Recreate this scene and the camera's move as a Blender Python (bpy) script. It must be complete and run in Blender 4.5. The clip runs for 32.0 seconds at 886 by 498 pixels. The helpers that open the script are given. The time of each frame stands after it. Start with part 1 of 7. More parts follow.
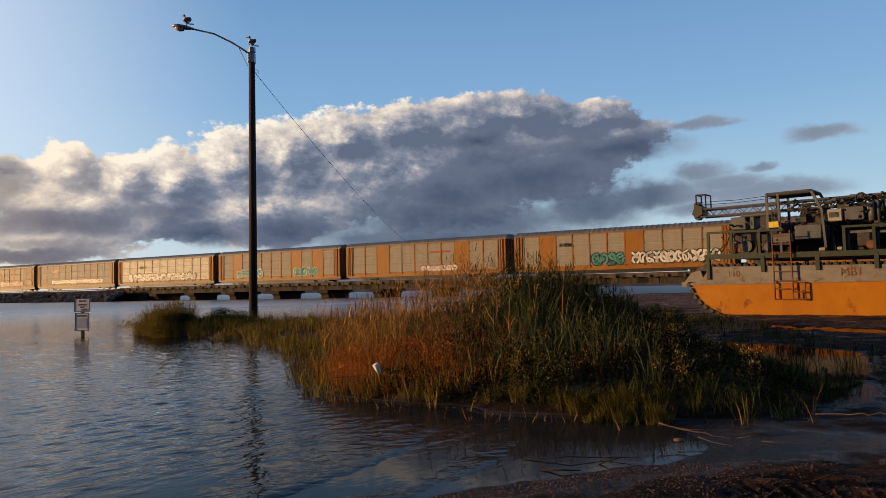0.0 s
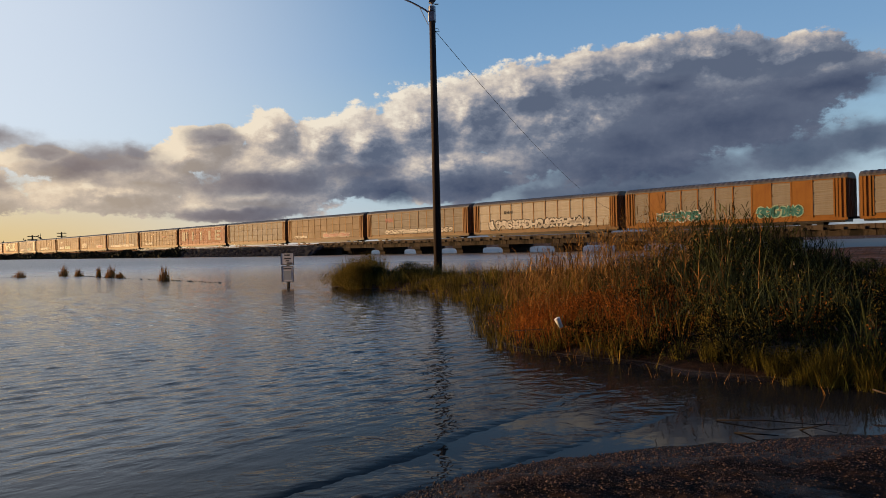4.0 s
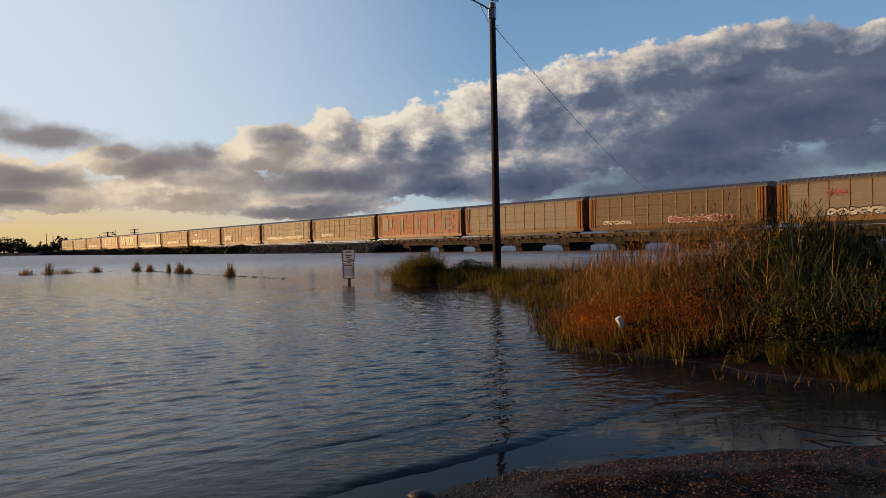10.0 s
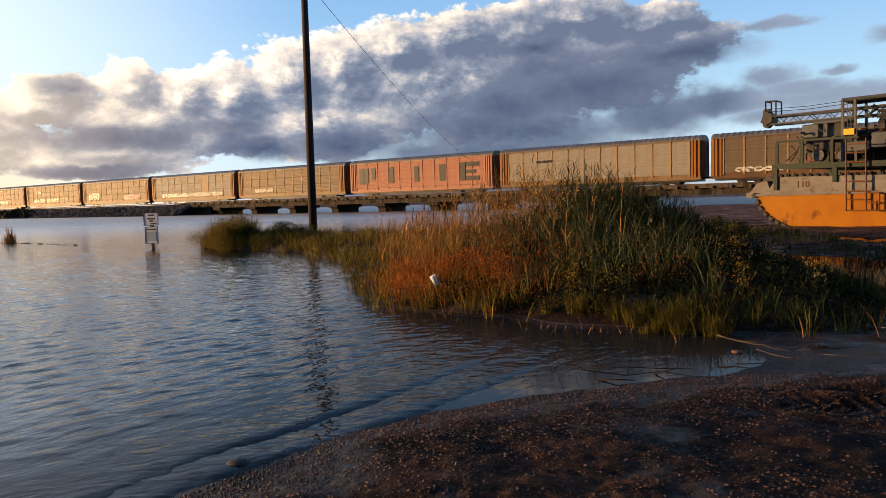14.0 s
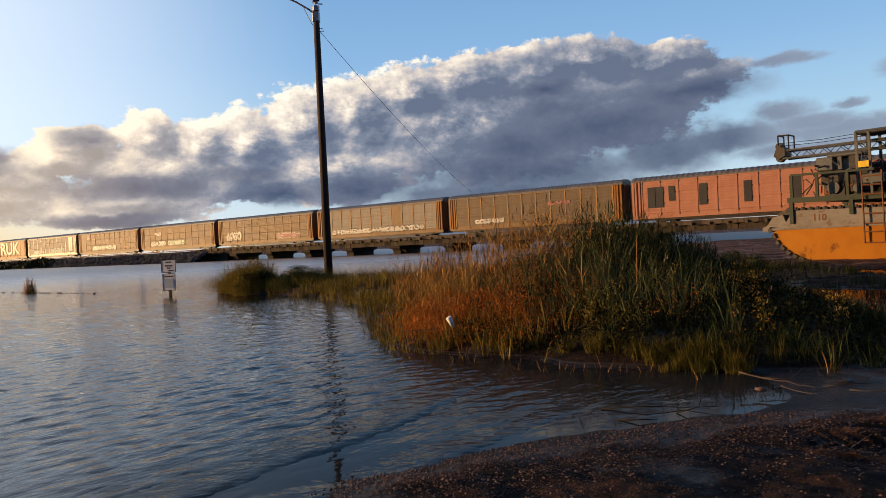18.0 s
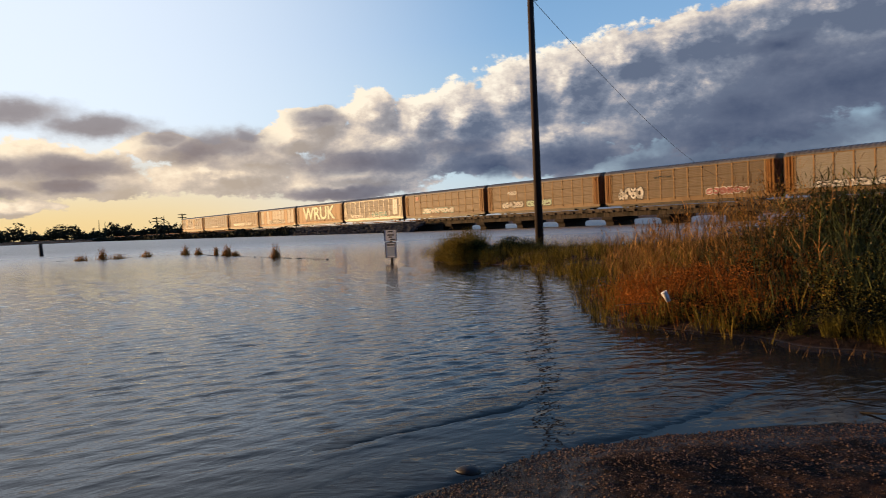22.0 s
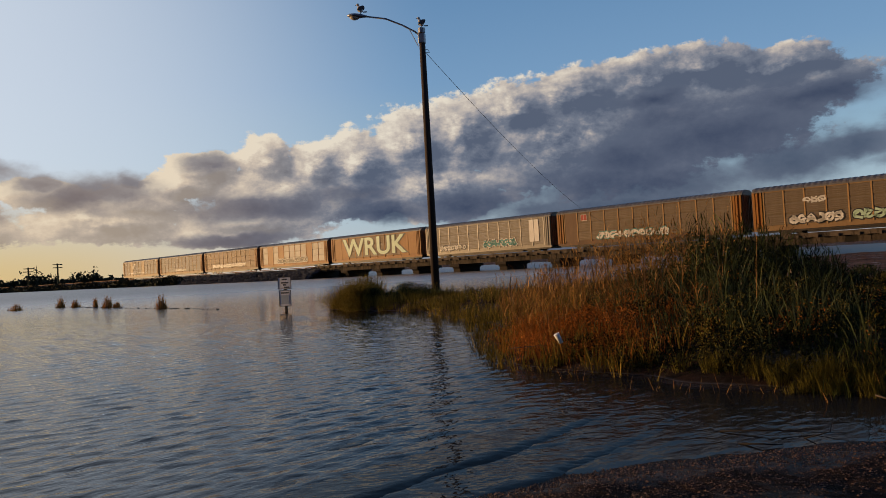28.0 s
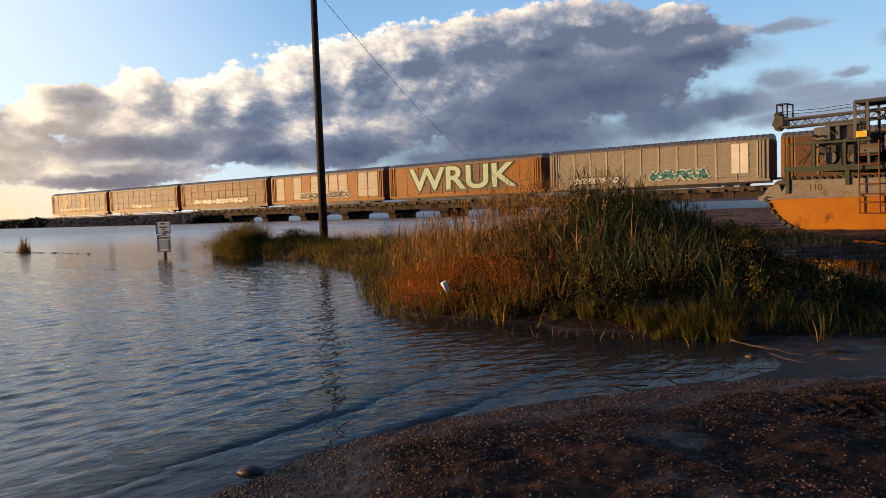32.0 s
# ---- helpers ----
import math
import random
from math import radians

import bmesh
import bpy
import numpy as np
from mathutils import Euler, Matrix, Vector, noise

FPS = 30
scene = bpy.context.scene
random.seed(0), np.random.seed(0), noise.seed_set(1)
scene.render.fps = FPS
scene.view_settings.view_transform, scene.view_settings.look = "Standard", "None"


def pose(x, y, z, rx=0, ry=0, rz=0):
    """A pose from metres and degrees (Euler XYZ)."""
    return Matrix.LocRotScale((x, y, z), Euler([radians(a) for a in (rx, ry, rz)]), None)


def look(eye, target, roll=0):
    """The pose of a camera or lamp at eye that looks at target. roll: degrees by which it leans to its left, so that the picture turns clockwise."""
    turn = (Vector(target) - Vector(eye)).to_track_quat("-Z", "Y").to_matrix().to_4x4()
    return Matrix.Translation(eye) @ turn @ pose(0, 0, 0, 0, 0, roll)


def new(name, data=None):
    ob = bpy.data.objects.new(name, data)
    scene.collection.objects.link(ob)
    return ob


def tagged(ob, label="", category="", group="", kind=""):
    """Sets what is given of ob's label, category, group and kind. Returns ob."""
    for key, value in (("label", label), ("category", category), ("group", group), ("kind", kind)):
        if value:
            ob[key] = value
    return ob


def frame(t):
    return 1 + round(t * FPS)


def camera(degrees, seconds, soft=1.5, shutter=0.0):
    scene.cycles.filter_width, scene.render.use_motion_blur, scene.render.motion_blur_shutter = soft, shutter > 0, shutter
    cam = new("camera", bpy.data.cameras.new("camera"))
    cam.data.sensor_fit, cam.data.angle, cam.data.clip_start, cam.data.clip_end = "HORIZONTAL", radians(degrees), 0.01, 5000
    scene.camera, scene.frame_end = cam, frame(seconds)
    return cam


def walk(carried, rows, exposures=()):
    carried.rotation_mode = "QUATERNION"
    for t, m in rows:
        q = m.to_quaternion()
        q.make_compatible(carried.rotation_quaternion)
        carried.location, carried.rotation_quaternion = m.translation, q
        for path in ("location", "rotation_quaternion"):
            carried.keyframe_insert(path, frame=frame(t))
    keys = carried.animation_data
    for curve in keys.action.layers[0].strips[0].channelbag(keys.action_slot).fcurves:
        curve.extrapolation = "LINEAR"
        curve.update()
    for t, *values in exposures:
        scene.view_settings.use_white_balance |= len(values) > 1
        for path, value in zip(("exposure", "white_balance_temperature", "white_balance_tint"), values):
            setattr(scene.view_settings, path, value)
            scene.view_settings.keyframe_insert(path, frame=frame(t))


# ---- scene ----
cam = camera(63.74, 32.0, soft=0.8, shutter=0.15)

# seconds, heading, tilt, roll: a phone held at the water's edge
PATH = [
    (0.0, 0.01, 3.15, 1.19), (0.5, 0.02, 3.10, 1.57), (1.0, -3.16, 2.61, 1.56), (1.5, -6.13, -1.02, 1.34),
    (2.0, -7.21, -1.22, 1.52), (2.5, 1.53, 1.07, 2.11), (3.0, 11.39, 0.40, 1.95), (3.5, 15.34, 0.59, 2.09),
    (4.0, 14.47, -0.20, 1.38), (4.5, 14.36, -0.12, 2.07), (6.5, 13.87, 1.85, 3.48), (7.0, 15.16, 1.70, 3.11),
    (7.5, 11.93, 2.77, 2.06), (8.0, 13.41, 3.38, 3.28), (8.5, 18.92, 1.70, 1.48), (9.0, 19.67, 2.33, 0.27),
    (9.5, 18.69, 1.76, 0.97), (10.0, 19.22, -0.29, 1.14), (10.5, 19.71, -0.21, 1.72), (11.0, 16.05, 1.97, 2.39),
    (11.5, 14.30, 0.50, 2.16), (12.0, 11.13, 0.88, 1.74), (12.5, 8.62, 0.78, 1.66), (13.0, 6.41, 0.52, 1.52),
    (13.5, 5.76, -2.81, 1.95), (14.0, 4.52, -3.75, 1.51), (14.5, 3.35, -2.23, 2.34), (15.0, 7.31, -2.33, 3.46),
    (15.5, 14.47, -2.17, 3.67), (17.5, 4.93, -1.06, 3.01), (18.0, 5.69, -0.40, 2.75), (18.5, 2.13, 1.64, 2.01),
    (19.0, -33.63, 2.01, 3.21), (19.5, -54.56, -0.26, 3.12), (20.0, -50.26, -0.50, 3.14), (20.5, -31.46, -1.26, 2.40),
    (21.0, -9.61, -2.92, 4.46), (21.5, 7.67, -2.92, 2.20), (22.0, 22.56, -1.96, 2.47), (22.5, 26.18, -1.60, 1.41),
    (23.0, 26.84, -0.87, 0.57), (23.5, 26.29, -0.29, 0.94), (24.0, 25.07, -0.68, 1.66), (24.5, 18.99, -2.73, 1.62),
    (25.0, 17.02, -1.82, 2.00), (25.5, 18.72, 0.86, 2.08), (27.5, 15.97, 1.78, 3.01), (28.0, 14.23, 1.33, 3.22),
    (28.5, 12.36, 2.16, 3.25), (29.0, 12.79, 0.81, 3.57), (29.5, 13.56, -0.96, 3.77), (30.0, 11.96, 0.12, 3.46),
    (30.5, 10.35, 1.19, 3.36), (31.0, 7.66, -1.97, 2.17), (31.5, 5.62, -2.17, 2.68), (32.0, 5.34, -3.23, 1.99),
]
EYE = (0.0, 0.0, 1.2)
walk(cam, [(t, pose(*EYE, 90 + tilt, roll, yaw)) for t, yaw, tilt, roll in PATH],
     exposures=[(0, 0.08), (2, 0.42), (4, -0.15), (7, -0.1), (9, -0.25), (11, -0.15), (13, 0.1), (14, 0.5), (15, 0.42), (18, 0.28), (19, 0.42), (20, 0.36), (21, 0.75), (21.7, 0.35), (23, -0.25), (24, -0.27), (25, -0.12), (28, -0.3), (30, 0.0), (31, 0.1), (32, 0.38)])

# ---- light: a low warm sun on the left, broken cloud ----
SUN_AZ, SUN_EL = 91.0, 3.5            # degrees left of the y axis, above the horizon


def toward(az, el=0.0):
    a, e = radians(az), radians(el)
    return Vector((-math.sin(a) * math.cos(e), math.cos(a) * math.cos(e), math.sin(e)))


def at(az, dist, z=0.0):
    v = toward(az) * dist
    return Vector((v.x, v.y, z))


sun = new("sun", bpy.data.lights.new("sun", "SUN"))
sun.data.energy, sun.data.angle, sun.data.color = 5.0, radians(1.0), (1.0, 0.59, 0.25)
sun.matrix_world = look((0, 0, 0), -toward(SUN_AZ, SUN_EL))

# clouds as ellipses on the sky: azimuth, elevation, half width, half height in degrees
SUNLIT = [
    (14, 6.0, 6.0, 2.2), (22, 5.4, 5.0, 1.5),
    (16, 9.6, 4.2, 3.0), (12, 10.4, 4.2, 3.0), (20.5, 8.4, 3.4, 2.6), (24.2, 8.4, 2.5, 1.8), (28, 8.8, 1.9, 2.0), (32.5, 8.3, 3.0, 1.1), (34.5, 7.2, 2.4, 1.2), (27, 6.2, 6.0, 2.2),
    (8, 12.0, 4.0, 2.2), (3, 12.6, 4.0, 2.2), (-2, 13.0, 4.0, 2.1), (-7, 13.5, 3.6, 1.8), (-12, 12.9, 4.0, 1.4), (2, 9.0, 12, 4.0), (-8, 10.2, 8.0, 3.4), (-14, 11.6, 4.0, 1.2),
    (38, 5.7, 4.5, 1.3), (43.5, 6.6, 3.0, 0.9), (29, 4.2, 7.0, 1.3), (52, 5.0, 6.5, 1.9), (39, 4.4, 6.0, 1.4), (48, 4.0, 3.6, 1.0), (31, 3.3, 6.0, 0.8), (55, 2.4, 4.5, 0.5), (41, 4.9, 1.2, 0.4), (64, 6.0, 5.0, 1.6), (76, 5.5, 6.0, 1.6),
]
SHADED = [
    (-1, 5.3, 13, 2.3), (-7, 8.5, 9.0, 2.6), (-1, 7.4, 5.0, 2.0), (-13, 10.6, 6.5, 1.3), (-20.5, 11.9, 3.0, 0.35), (12, 4.7, 5.5, 1.3), (-4.5, 10.3, 5.0, 1.4), (0, 3.9, 15, 1.5), (-3, 11.6, 3.0, 0.8),
    (2, 1.3, 22, 1.5), (32, 8.7, 2.2, 0.75), (21, 5.9, 4.2, 1.0), (29, 5.2, 6.0, 1.2), (40, 6.6, 5.0, 1.4), (37.6, 7.4, 1.5, 0.8), (43.5, 7.2, 1.8, 0.8), (48, 8.1, 4.4, 1.0), (54, 8.9, 5.0, 1.1), (50, 5.2, 5.0, 0.9), (60, 8.6, 3.6, 0.7),
    (55, 5.2, 3.6, 0.7), (50, 4.0, 3.0, 0.5), (31, 2.9, 5.5, 0.45), (57, 3.4, 5.0, 0.4), (-20.3, 8.3, 2.5, 0.65), (-28.4, 10.4, 2.4, 0.5), (-24, 6.7, 7.0, 0.75), (-22, 5.6, 6.0, 0.6), (18, 4.6, 4.0, 0.9), (-12, 6.2, 5.0, 1.9), (-17, 6.8, 4.5, 1.2), (-22, 7.4, 3.2, 0.8), (70, 7.5, 6.0, 0.9), (-24.3, 8.5, 1.3, 0.25),
]


def build_world():
    world = bpy.data.worlds.new("sky")
    scene.world = world
    world.use_nodes = True
    tree = world.node_tree
    tree.nodes.clear()

    def math_in(t, op, a, b=None, c=None, clamp=False):
        n = t.nodes.new("ShaderNodeMath")
        n.operation, n.use_clamp = op, clamp
        for k, v in enumerate((a, b, c)):
            if v is None:
                continue
            if isinstance(v, (int, float)):
                n.inputs[k].default_value = v
            else:
                t.links.new(v, n.inputs[k])
        return n.outputs[0]

    def vec_in(t, op, a, b=None, c=None, scale=None):
        n = t.nodes.new("ShaderNodeVectorMath")
        n.operation = op
        for k, v in enumerate((a, b, c)):
            if v is None:
                continue
            if isinstance(v, tuple):
                n.inputs[k].default_value = v
            else:
                t.links.new(v, n.inputs[k])
        if scale is not None:
            n.inputs["Scale"].default_value = scale
        return n.outputs["Value"] if op == "LENGTH" else n.outputs["Vector"]

    def noise_in(t, vec, scale, detail, rough):
        n = t.nodes.new("ShaderNodeTexNoise")
        n.inputs["Scale"].default_value, n.inputs["Detail"].default_value, n.inputs["Roughness"].default_value = scale, detail, rough
        t.links.new(vec, n.inputs["Vector"])
        return n

    def shape_group(name, blobs, fine, big, small):
        group = bpy.data.node_groups.new(name, "ShaderNodeTree")
        group.interface.new_socket("Place", in_out="INPUT", socket_type="NodeSocketVector")
        group.interface.new_socket("Depth", in_out="OUTPUT", socket_type="NodeSocketFloat")
        gi, go = group.nodes.new("NodeGroupInput"), group.nodes.new("NodeGroupOutput")
        warp = noise_in(group, vec_in(group, "MULTIPLY", gi.outputs[0], (0.6, 1.0, 1.0)), 0.6, 5.0, 0.58)
        shifted = vec_in(group, "SUBTRACT", warp.outputs["Color"], (0.5, 0.5, 0.5))
        place = vec_in(group, "MULTIPLY_ADD", shifted, (2.4, 1.5, 0.0), gi.outputs[0])
        near = None
        for az, el, ra, re in blobs:
            ra, re = ra * 1.08 + 0.25, re * 1.12 + 0.18
            d = vec_in(group, "LENGTH", vec_in(group, "MULTIPLY_ADD", place, (1 / ra, 1 / re, 0.0), (-az / ra, -el / re, 0.0)))
            if near is None:
                near = d
            else:
                near = math_in(group, "SMOOTH_MIN", near, d, 0.15)
        billow = noise_in(group, vec_in(group, "MULTIPLY", gi.outputs[0], (0.8, 1.15, 1.0)), 0.55, 8.0, fine)
        crisp = noise_in(group, vec_in(group, "MULTIPLY", gi.outputs[0], (1.0, 1.3, 1.0)), 2.1, 6.0, 0.6)
        lump = math_in(group, "MULTIPLY_ADD", billow.outputs["Fac"], big, -0.52 * big)
        lump = math_in(group, "ADD", lump, math_in(group, "MULTIPLY_ADD", crisp.outputs["Fac"], small, -0.5 * small))
        depth = math_in(group, "ADD", math_in(group, "SUBTRACT", 1.0, near), lump)
        group.links.new(depth, go.inputs[0])
        return group

    bright_shape, dark_shape = shape_group("sunlit_cloud", SUNLIT, 0.60, 1.15, 0.24), shape_group("shaded_cloud", SHADED, 0.50, 0.62, 0.10)

    t = tree
    way = t.nodes.new("ShaderNodeTexCoord").outputs["Generated"]
    split = t.nodes.new("ShaderNodeSeparateXYZ")
    t.links.new(way, split.inputs[0])
    az = math_in(t, "MULTIPLY", math_in(t, "ARCTAN2", math_in(t, "MULTIPLY", split.outputs[0], -1.0), split.outputs[1]), 57.29578)
    el = math_in(t, "MULTIPLY", math_in(t, "ARCSINE", split.outputs[2]), 57.29578)
    join = t.nodes.new("ShaderNodeCombineXYZ")
    t.links.new(az, join.inputs[0])
    t.links.new(el, join.inputs[1])
    here = join.outputs[0]

    def depth_at(group, vec):
        n = t.nodes.new("ShaderNodeGroup")
        n.node_tree = group
        t.links.new(vec, n.inputs[0])
        return n.outputs[0]

    def ranged(v, a, b, lo=0.0, hi=1.0, smooth=False):
        n = t.nodes.new("ShaderNodeMapRange")
        if smooth:
            n.interpolation_type = "SMOOTHSTEP"
        for k, x in (("From Min", a), ("From Max", b), ("To Min", lo), ("To Max", hi)):
            n.inputs[k].default_value = x
        t.links.new(v, n.inputs["Value"])
        return n.outputs[0]

    def mixed(f, a, b):
        n = t.nodes.new("ShaderNodeMix")
        n.data_type = "RGBA"
        for k, x in (("Factor", f), ("A", a), ("B", b)):
            if isinstance(x, (tuple, float)):
                n.inputs[k].default_value = x
            else:
                t.links.new(x, n.inputs[k])
        return n.outputs["Result"]

    def ramp_of(v, stops):
        n = t.nodes.new("ShaderNodeValToRGB")
        e = n.color_ramp.elements
        e[0].position, e[0].color = stops[0][0], (*stops[0][1], 1)
        e[1].position, e[1].color = stops[-1][0], (*stops[-1][1], 1)
        for p, c in stops[1:-1]:
            e.new(p).color = (*c, 1)
        t.links.new(v, n.inputs[0])
        return n.outputs[0]

    def round_sun(az_, el_, lo):
        dot = t.nodes.new("ShaderNodeVectorMath")
        dot.operation = "DOT_PRODUCT"
        t.links.new(way, dot.inputs[0])
        dot.inputs[1].default_value = toward(az_, el_)
        return ranged(dot.outputs["Value"], lo, 1.0, smooth=True)

    # clear sky: scattering model plus a deep blue to pale gradient, whiter round the sun
    sky = t.nodes.new("ShaderNodeTexSky")
    sky.sky_type, sky.sun_disc = "NISHITA", False
    sky.sun_elevation, sky.sun_rotation = radians(SUN_EL), radians(-SUN_AZ)
    sky.air_density, sky.dust_density, sky.ozone_density = 1.0, 0.5, 3.0
    air = vec_in(t, "SCALE", sky.outputs[0], scale=SKY * 0.8)
    grad = ramp_of(ranged(el, 0.0, 60.0), ((0.0, (0.72, 0.77, 0.78)), (0.07, (0.58, 0.75, 0.88)), (0.13, (0.44, 0.67, 0.86)), (0.24, (0.28, 0.50, 0.80)), (0.45, (0.13, 0.31, 0.60)), (1.0, (0.03, 0.09, 0.28))))
    halo = round_sun(70, 8, 0.55)
    grad = mixed(math_in(t, "MULTIPLY", halo, 0.95), grad, (1.02, 1.10, 1.22, 1))
    low = math_in(t, "MULTIPLY", round_sun(58, 0, 0.80), ranged(el, 0.5, 9.0, 1.0, 0.0, True))
    grad = mixed(low, grad, (1.0, 0.74, 0.36, 1))
    clear = mixed(0.75, air, grad)
    # bright glow round the sun itself; unseen sky behind the eye darkened against fill
    core = t.nodes.new("ShaderNodeMix")
    core.data_type, core.blend_type = "RGBA", "ADD"
    t.links.new(math_in(t, "POWER", round_sun(92, 5, 0.84), 1.5), core.inputs["Factor"])
    t.links.new(clear, core.inputs["A"])
    core.inputs["B"].default_value = (1.7, 1.2, 0.68, 1)
    clear = core.outputs["Result"]
    behind_dim = t.nodes.new("ShaderNodeMix")
    behind_dim.data_type, behind_dim.blend_type = "RGBA", "MULTIPLY"
    t.links.new(ranged(split.outputs[1], 0.14, -0.5, 0.0, 1.0, True), behind_dim.inputs["Factor"])
    t.links.new(clear, behind_dim.inputs["A"])
    behind_dim.inputs["B"].default_value = (0.15, 0.18, 0.26, 1)
    clear = behind_dim.outputs["Result"]

    d0 = depth_at(bright_shape, here)
    d1 = depth_at(bright_shape, vec_in(t, "ADD", here, (1.3, 0.8, 0.0)))
    lit = math_in(t, "MULTIPLY_ADD", math_in(t, "SUBTRACT", d0, d1), 0.70, 0.18)
    d2 = depth_at(bright_shape, vec_in(t, "ADD", here, (0.5, 0.36, 0.0)))
    lit = math_in(t, "ADD", lit, math_in(t, "MULTIPLY", math_in(t, "SUBTRACT", d0, d2), 0.75))
    lit = math_in(t, "ADD", lit, ranged(az, -10.0, 16.0, -0.14, 0.16, True))
    lit = math_in(t, "ADD", lit, ranged(d0, 0.0, 0.65, 0.30, -0.16))
    lit = math_in(t, "ADD", lit, math_in(t, "MULTIPLY", round_sun(40, 8, 0.72), 0.14), clamp=True)
    bright = ramp_of(lit, ((0.0, (0.115, 0.145, 0.215)), (0.28, (0.20, 0.23, 0.30)), (0.5, (0.38, 0.37, 0.40)), (0.75, (0.68, 0.60, 0.53)), (1.0, (0.95, 0.86, 0.72))))
    glow = round_sun(54, 4, 0.82)
    bright = mixed(math_in(t, "MULTIPLY", glow, 0.42), bright, (1.0, 0.74, 0.44, 1))
    col = mixed(ranged(d0, 0.0, 0.17, smooth=True), clear, bright)

    e0 = depth_at(dark_shape, here)
    relief = math_in(t, "SUBTRACT", ranged(e0, 0.0, 1.35), math_in(t, "MULTIPLY", math_in(t, "SUBTRACT", d0, d1), 0.55), clamp=True)
    relief = math_in(t, "ADD", relief, 0.12, clamp=True)
    dark = ramp_of(relief, ((0.0, (0.27, 0.29, 0.345)), (0.38, (0.128, 0.155, 0.225)), (1.0, (0.058, 0.080, 0.142))))
    dark = mixed(ranged(az, -16.0, -21.0, 0.0, 0.45, True), dark, (0.36, 0.42, 0.52, 1))      # thin scraps in the east
    dark = mixed(math_in(t, "MULTIPLY", glow, 0.28), dark, (0.62, 0.42, 0.26, 1))
    col = mixed(ranged(e0, -0.10, 0.62, 0.0, 0.92, True), col, dark)
    back = t.nodes.new("ShaderNodeBackground")
    back.inputs["Strength"].default_value = SKY
    t.links.new(vec_in(t, "SCALE", col, scale=1 / SKY), back.inputs["Color"])
    out = t.nodes.new("ShaderNodeOutputWorld")
    t.links.new(back.outputs[0], out.inputs[0])


SKY = 0.15
build_world()

# ---- materials ----


def surf(name, base, other=None, rough=0.6, metal=0.0, scale=6.0, bump=0.0, vary=0.25, spec=0.22, stretch=(1, 1, 1), random_by="", spots=None, coat=0.0, thin=0.0, skew=1.0):
    """A procedural surface: two tones mixed by broad and fine noise, with relief."""
    m = bpy.data.materials.new(name)
    m.use_nodes = True
    t = m.node_tree
    b = t.nodes["Principled BSDF"]
    b.inputs["Roughness"].default_value, b.inputs["Metallic"].default_value = rough, metal
    b.inputs["Specular IOR Level"].default_value = spec
    b.inputs["Coat Weight"].default_value = coat
    other = other or tuple(c * (1 - vary) for c in base)
    co = t.nodes.new("ShaderNodeTexCoord")
    mp = t.nodes.new("ShaderNodeMapping")
    mp.inputs["Scale"].default_value = stretch
    t.links.new(co.outputs["Object"], mp.inputs["Vector"])
    big, fine = t.nodes.new("ShaderNodeTexNoise"), t.nodes.new("ShaderNodeTexNoise")
    for n, s, d in ((big, scale * 0.18, 4.0), (fine, scale, 6.0)):
        n.inputs["Scale"].default_value, n.inputs["Detail"].default_value, n.inputs["Roughness"].default_value = s, d, 0.62
        t.links.new(mp.outputs[0], n.inputs["Vector"])
    add = t.nodes.new("ShaderNodeMath")
    add.operation = "ADD"
    t.links.new(big.outputs["Fac"], add.inputs[0])
    t.links.new(fine.outputs["Fac"], add.inputs[1])
    rng = t.nodes.new("ShaderNodeMapRange")
    rng.inputs["From Min"].default_value, rng.inputs["From Max"].default_value = 0.72, 1.28
    t.links.new(add.outputs[0], rng.inputs["Value"])
    fac = rng.outputs[0]
    if random_by:
        if random_by == "island":
            r = t.nodes.new("ShaderNodeNewGeometry").outputs["Random Per Island"]
        else:
            r = t.nodes.new("ShaderNodeObjectInfo").outputs["Random"]
        if skew != 1.0:
            pw = t.nodes.new("ShaderNodeMath")
            pw.operation = "POWER"
            t.links.new(r, pw.inputs[0])
            pw.inputs[1].default_value = skew
            r = pw.outputs[0]
        mm = t.nodes.new("ShaderNodeMath")
        mm.operation = "MULTIPLY_ADD"
        t.links.new(r, mm.inputs[0])
        mm.inputs[1].default_value = 0.9
        half = t.nodes.new("ShaderNodeMath")
        half.operation = "MULTIPLY_ADD"
        t.links.new(fac, half.inputs[0])
        half.inputs[1].default_value, half.inputs[2].default_value = 0.5, -0.2
        t.links.new(half.outputs[0], mm.inputs[2])
        mm.use_clamp = True
        fac = mm.outputs[0]
    mix = t.nodes.new("ShaderNodeMix")
    mix.data_type = "RGBA"
    t.links.new(fac, mix.inputs["Factor"])
    mix.inputs["A"].default_value, mix.inputs["B"].default_value = (*base, 1), (*other, 1)
    colour = mix.outputs["Result"]
    if spots:
        tint, amount, size = spots
        n = t.nodes.new("ShaderNodeTexNoise")
        n.inputs["Scale"].default_value, n.inputs["Detail"].default_value, n.inputs["Roughness"].default_value = size, 8.0, 0.7
        t.links.new(mp.outputs[0], n.inputs["Vector"])
        r2 = t.nodes.new("ShaderNodeMapRange")
        r2.inputs["From Min"].default_value, r2.inputs["From Max"].default_value = 0.66 - 0.3 * amount, 0.74 - 0.3 * amount
        t.links.new(n.outputs["Fac"], r2.inputs["Value"])
        mix2 = t.nodes.new("ShaderNodeMix")
        mix2.data_type = "RGBA"
        t.links.new(r2.outputs[0], mix2.inputs["Factor"])
        t.links.new(colour, mix2.inputs["A"])
        mix2.inputs["B"].default_value = (*tint, 1)
        colour = mix2.outputs["Result"]
    t.links.new(colour, b.inputs["Base Color"])
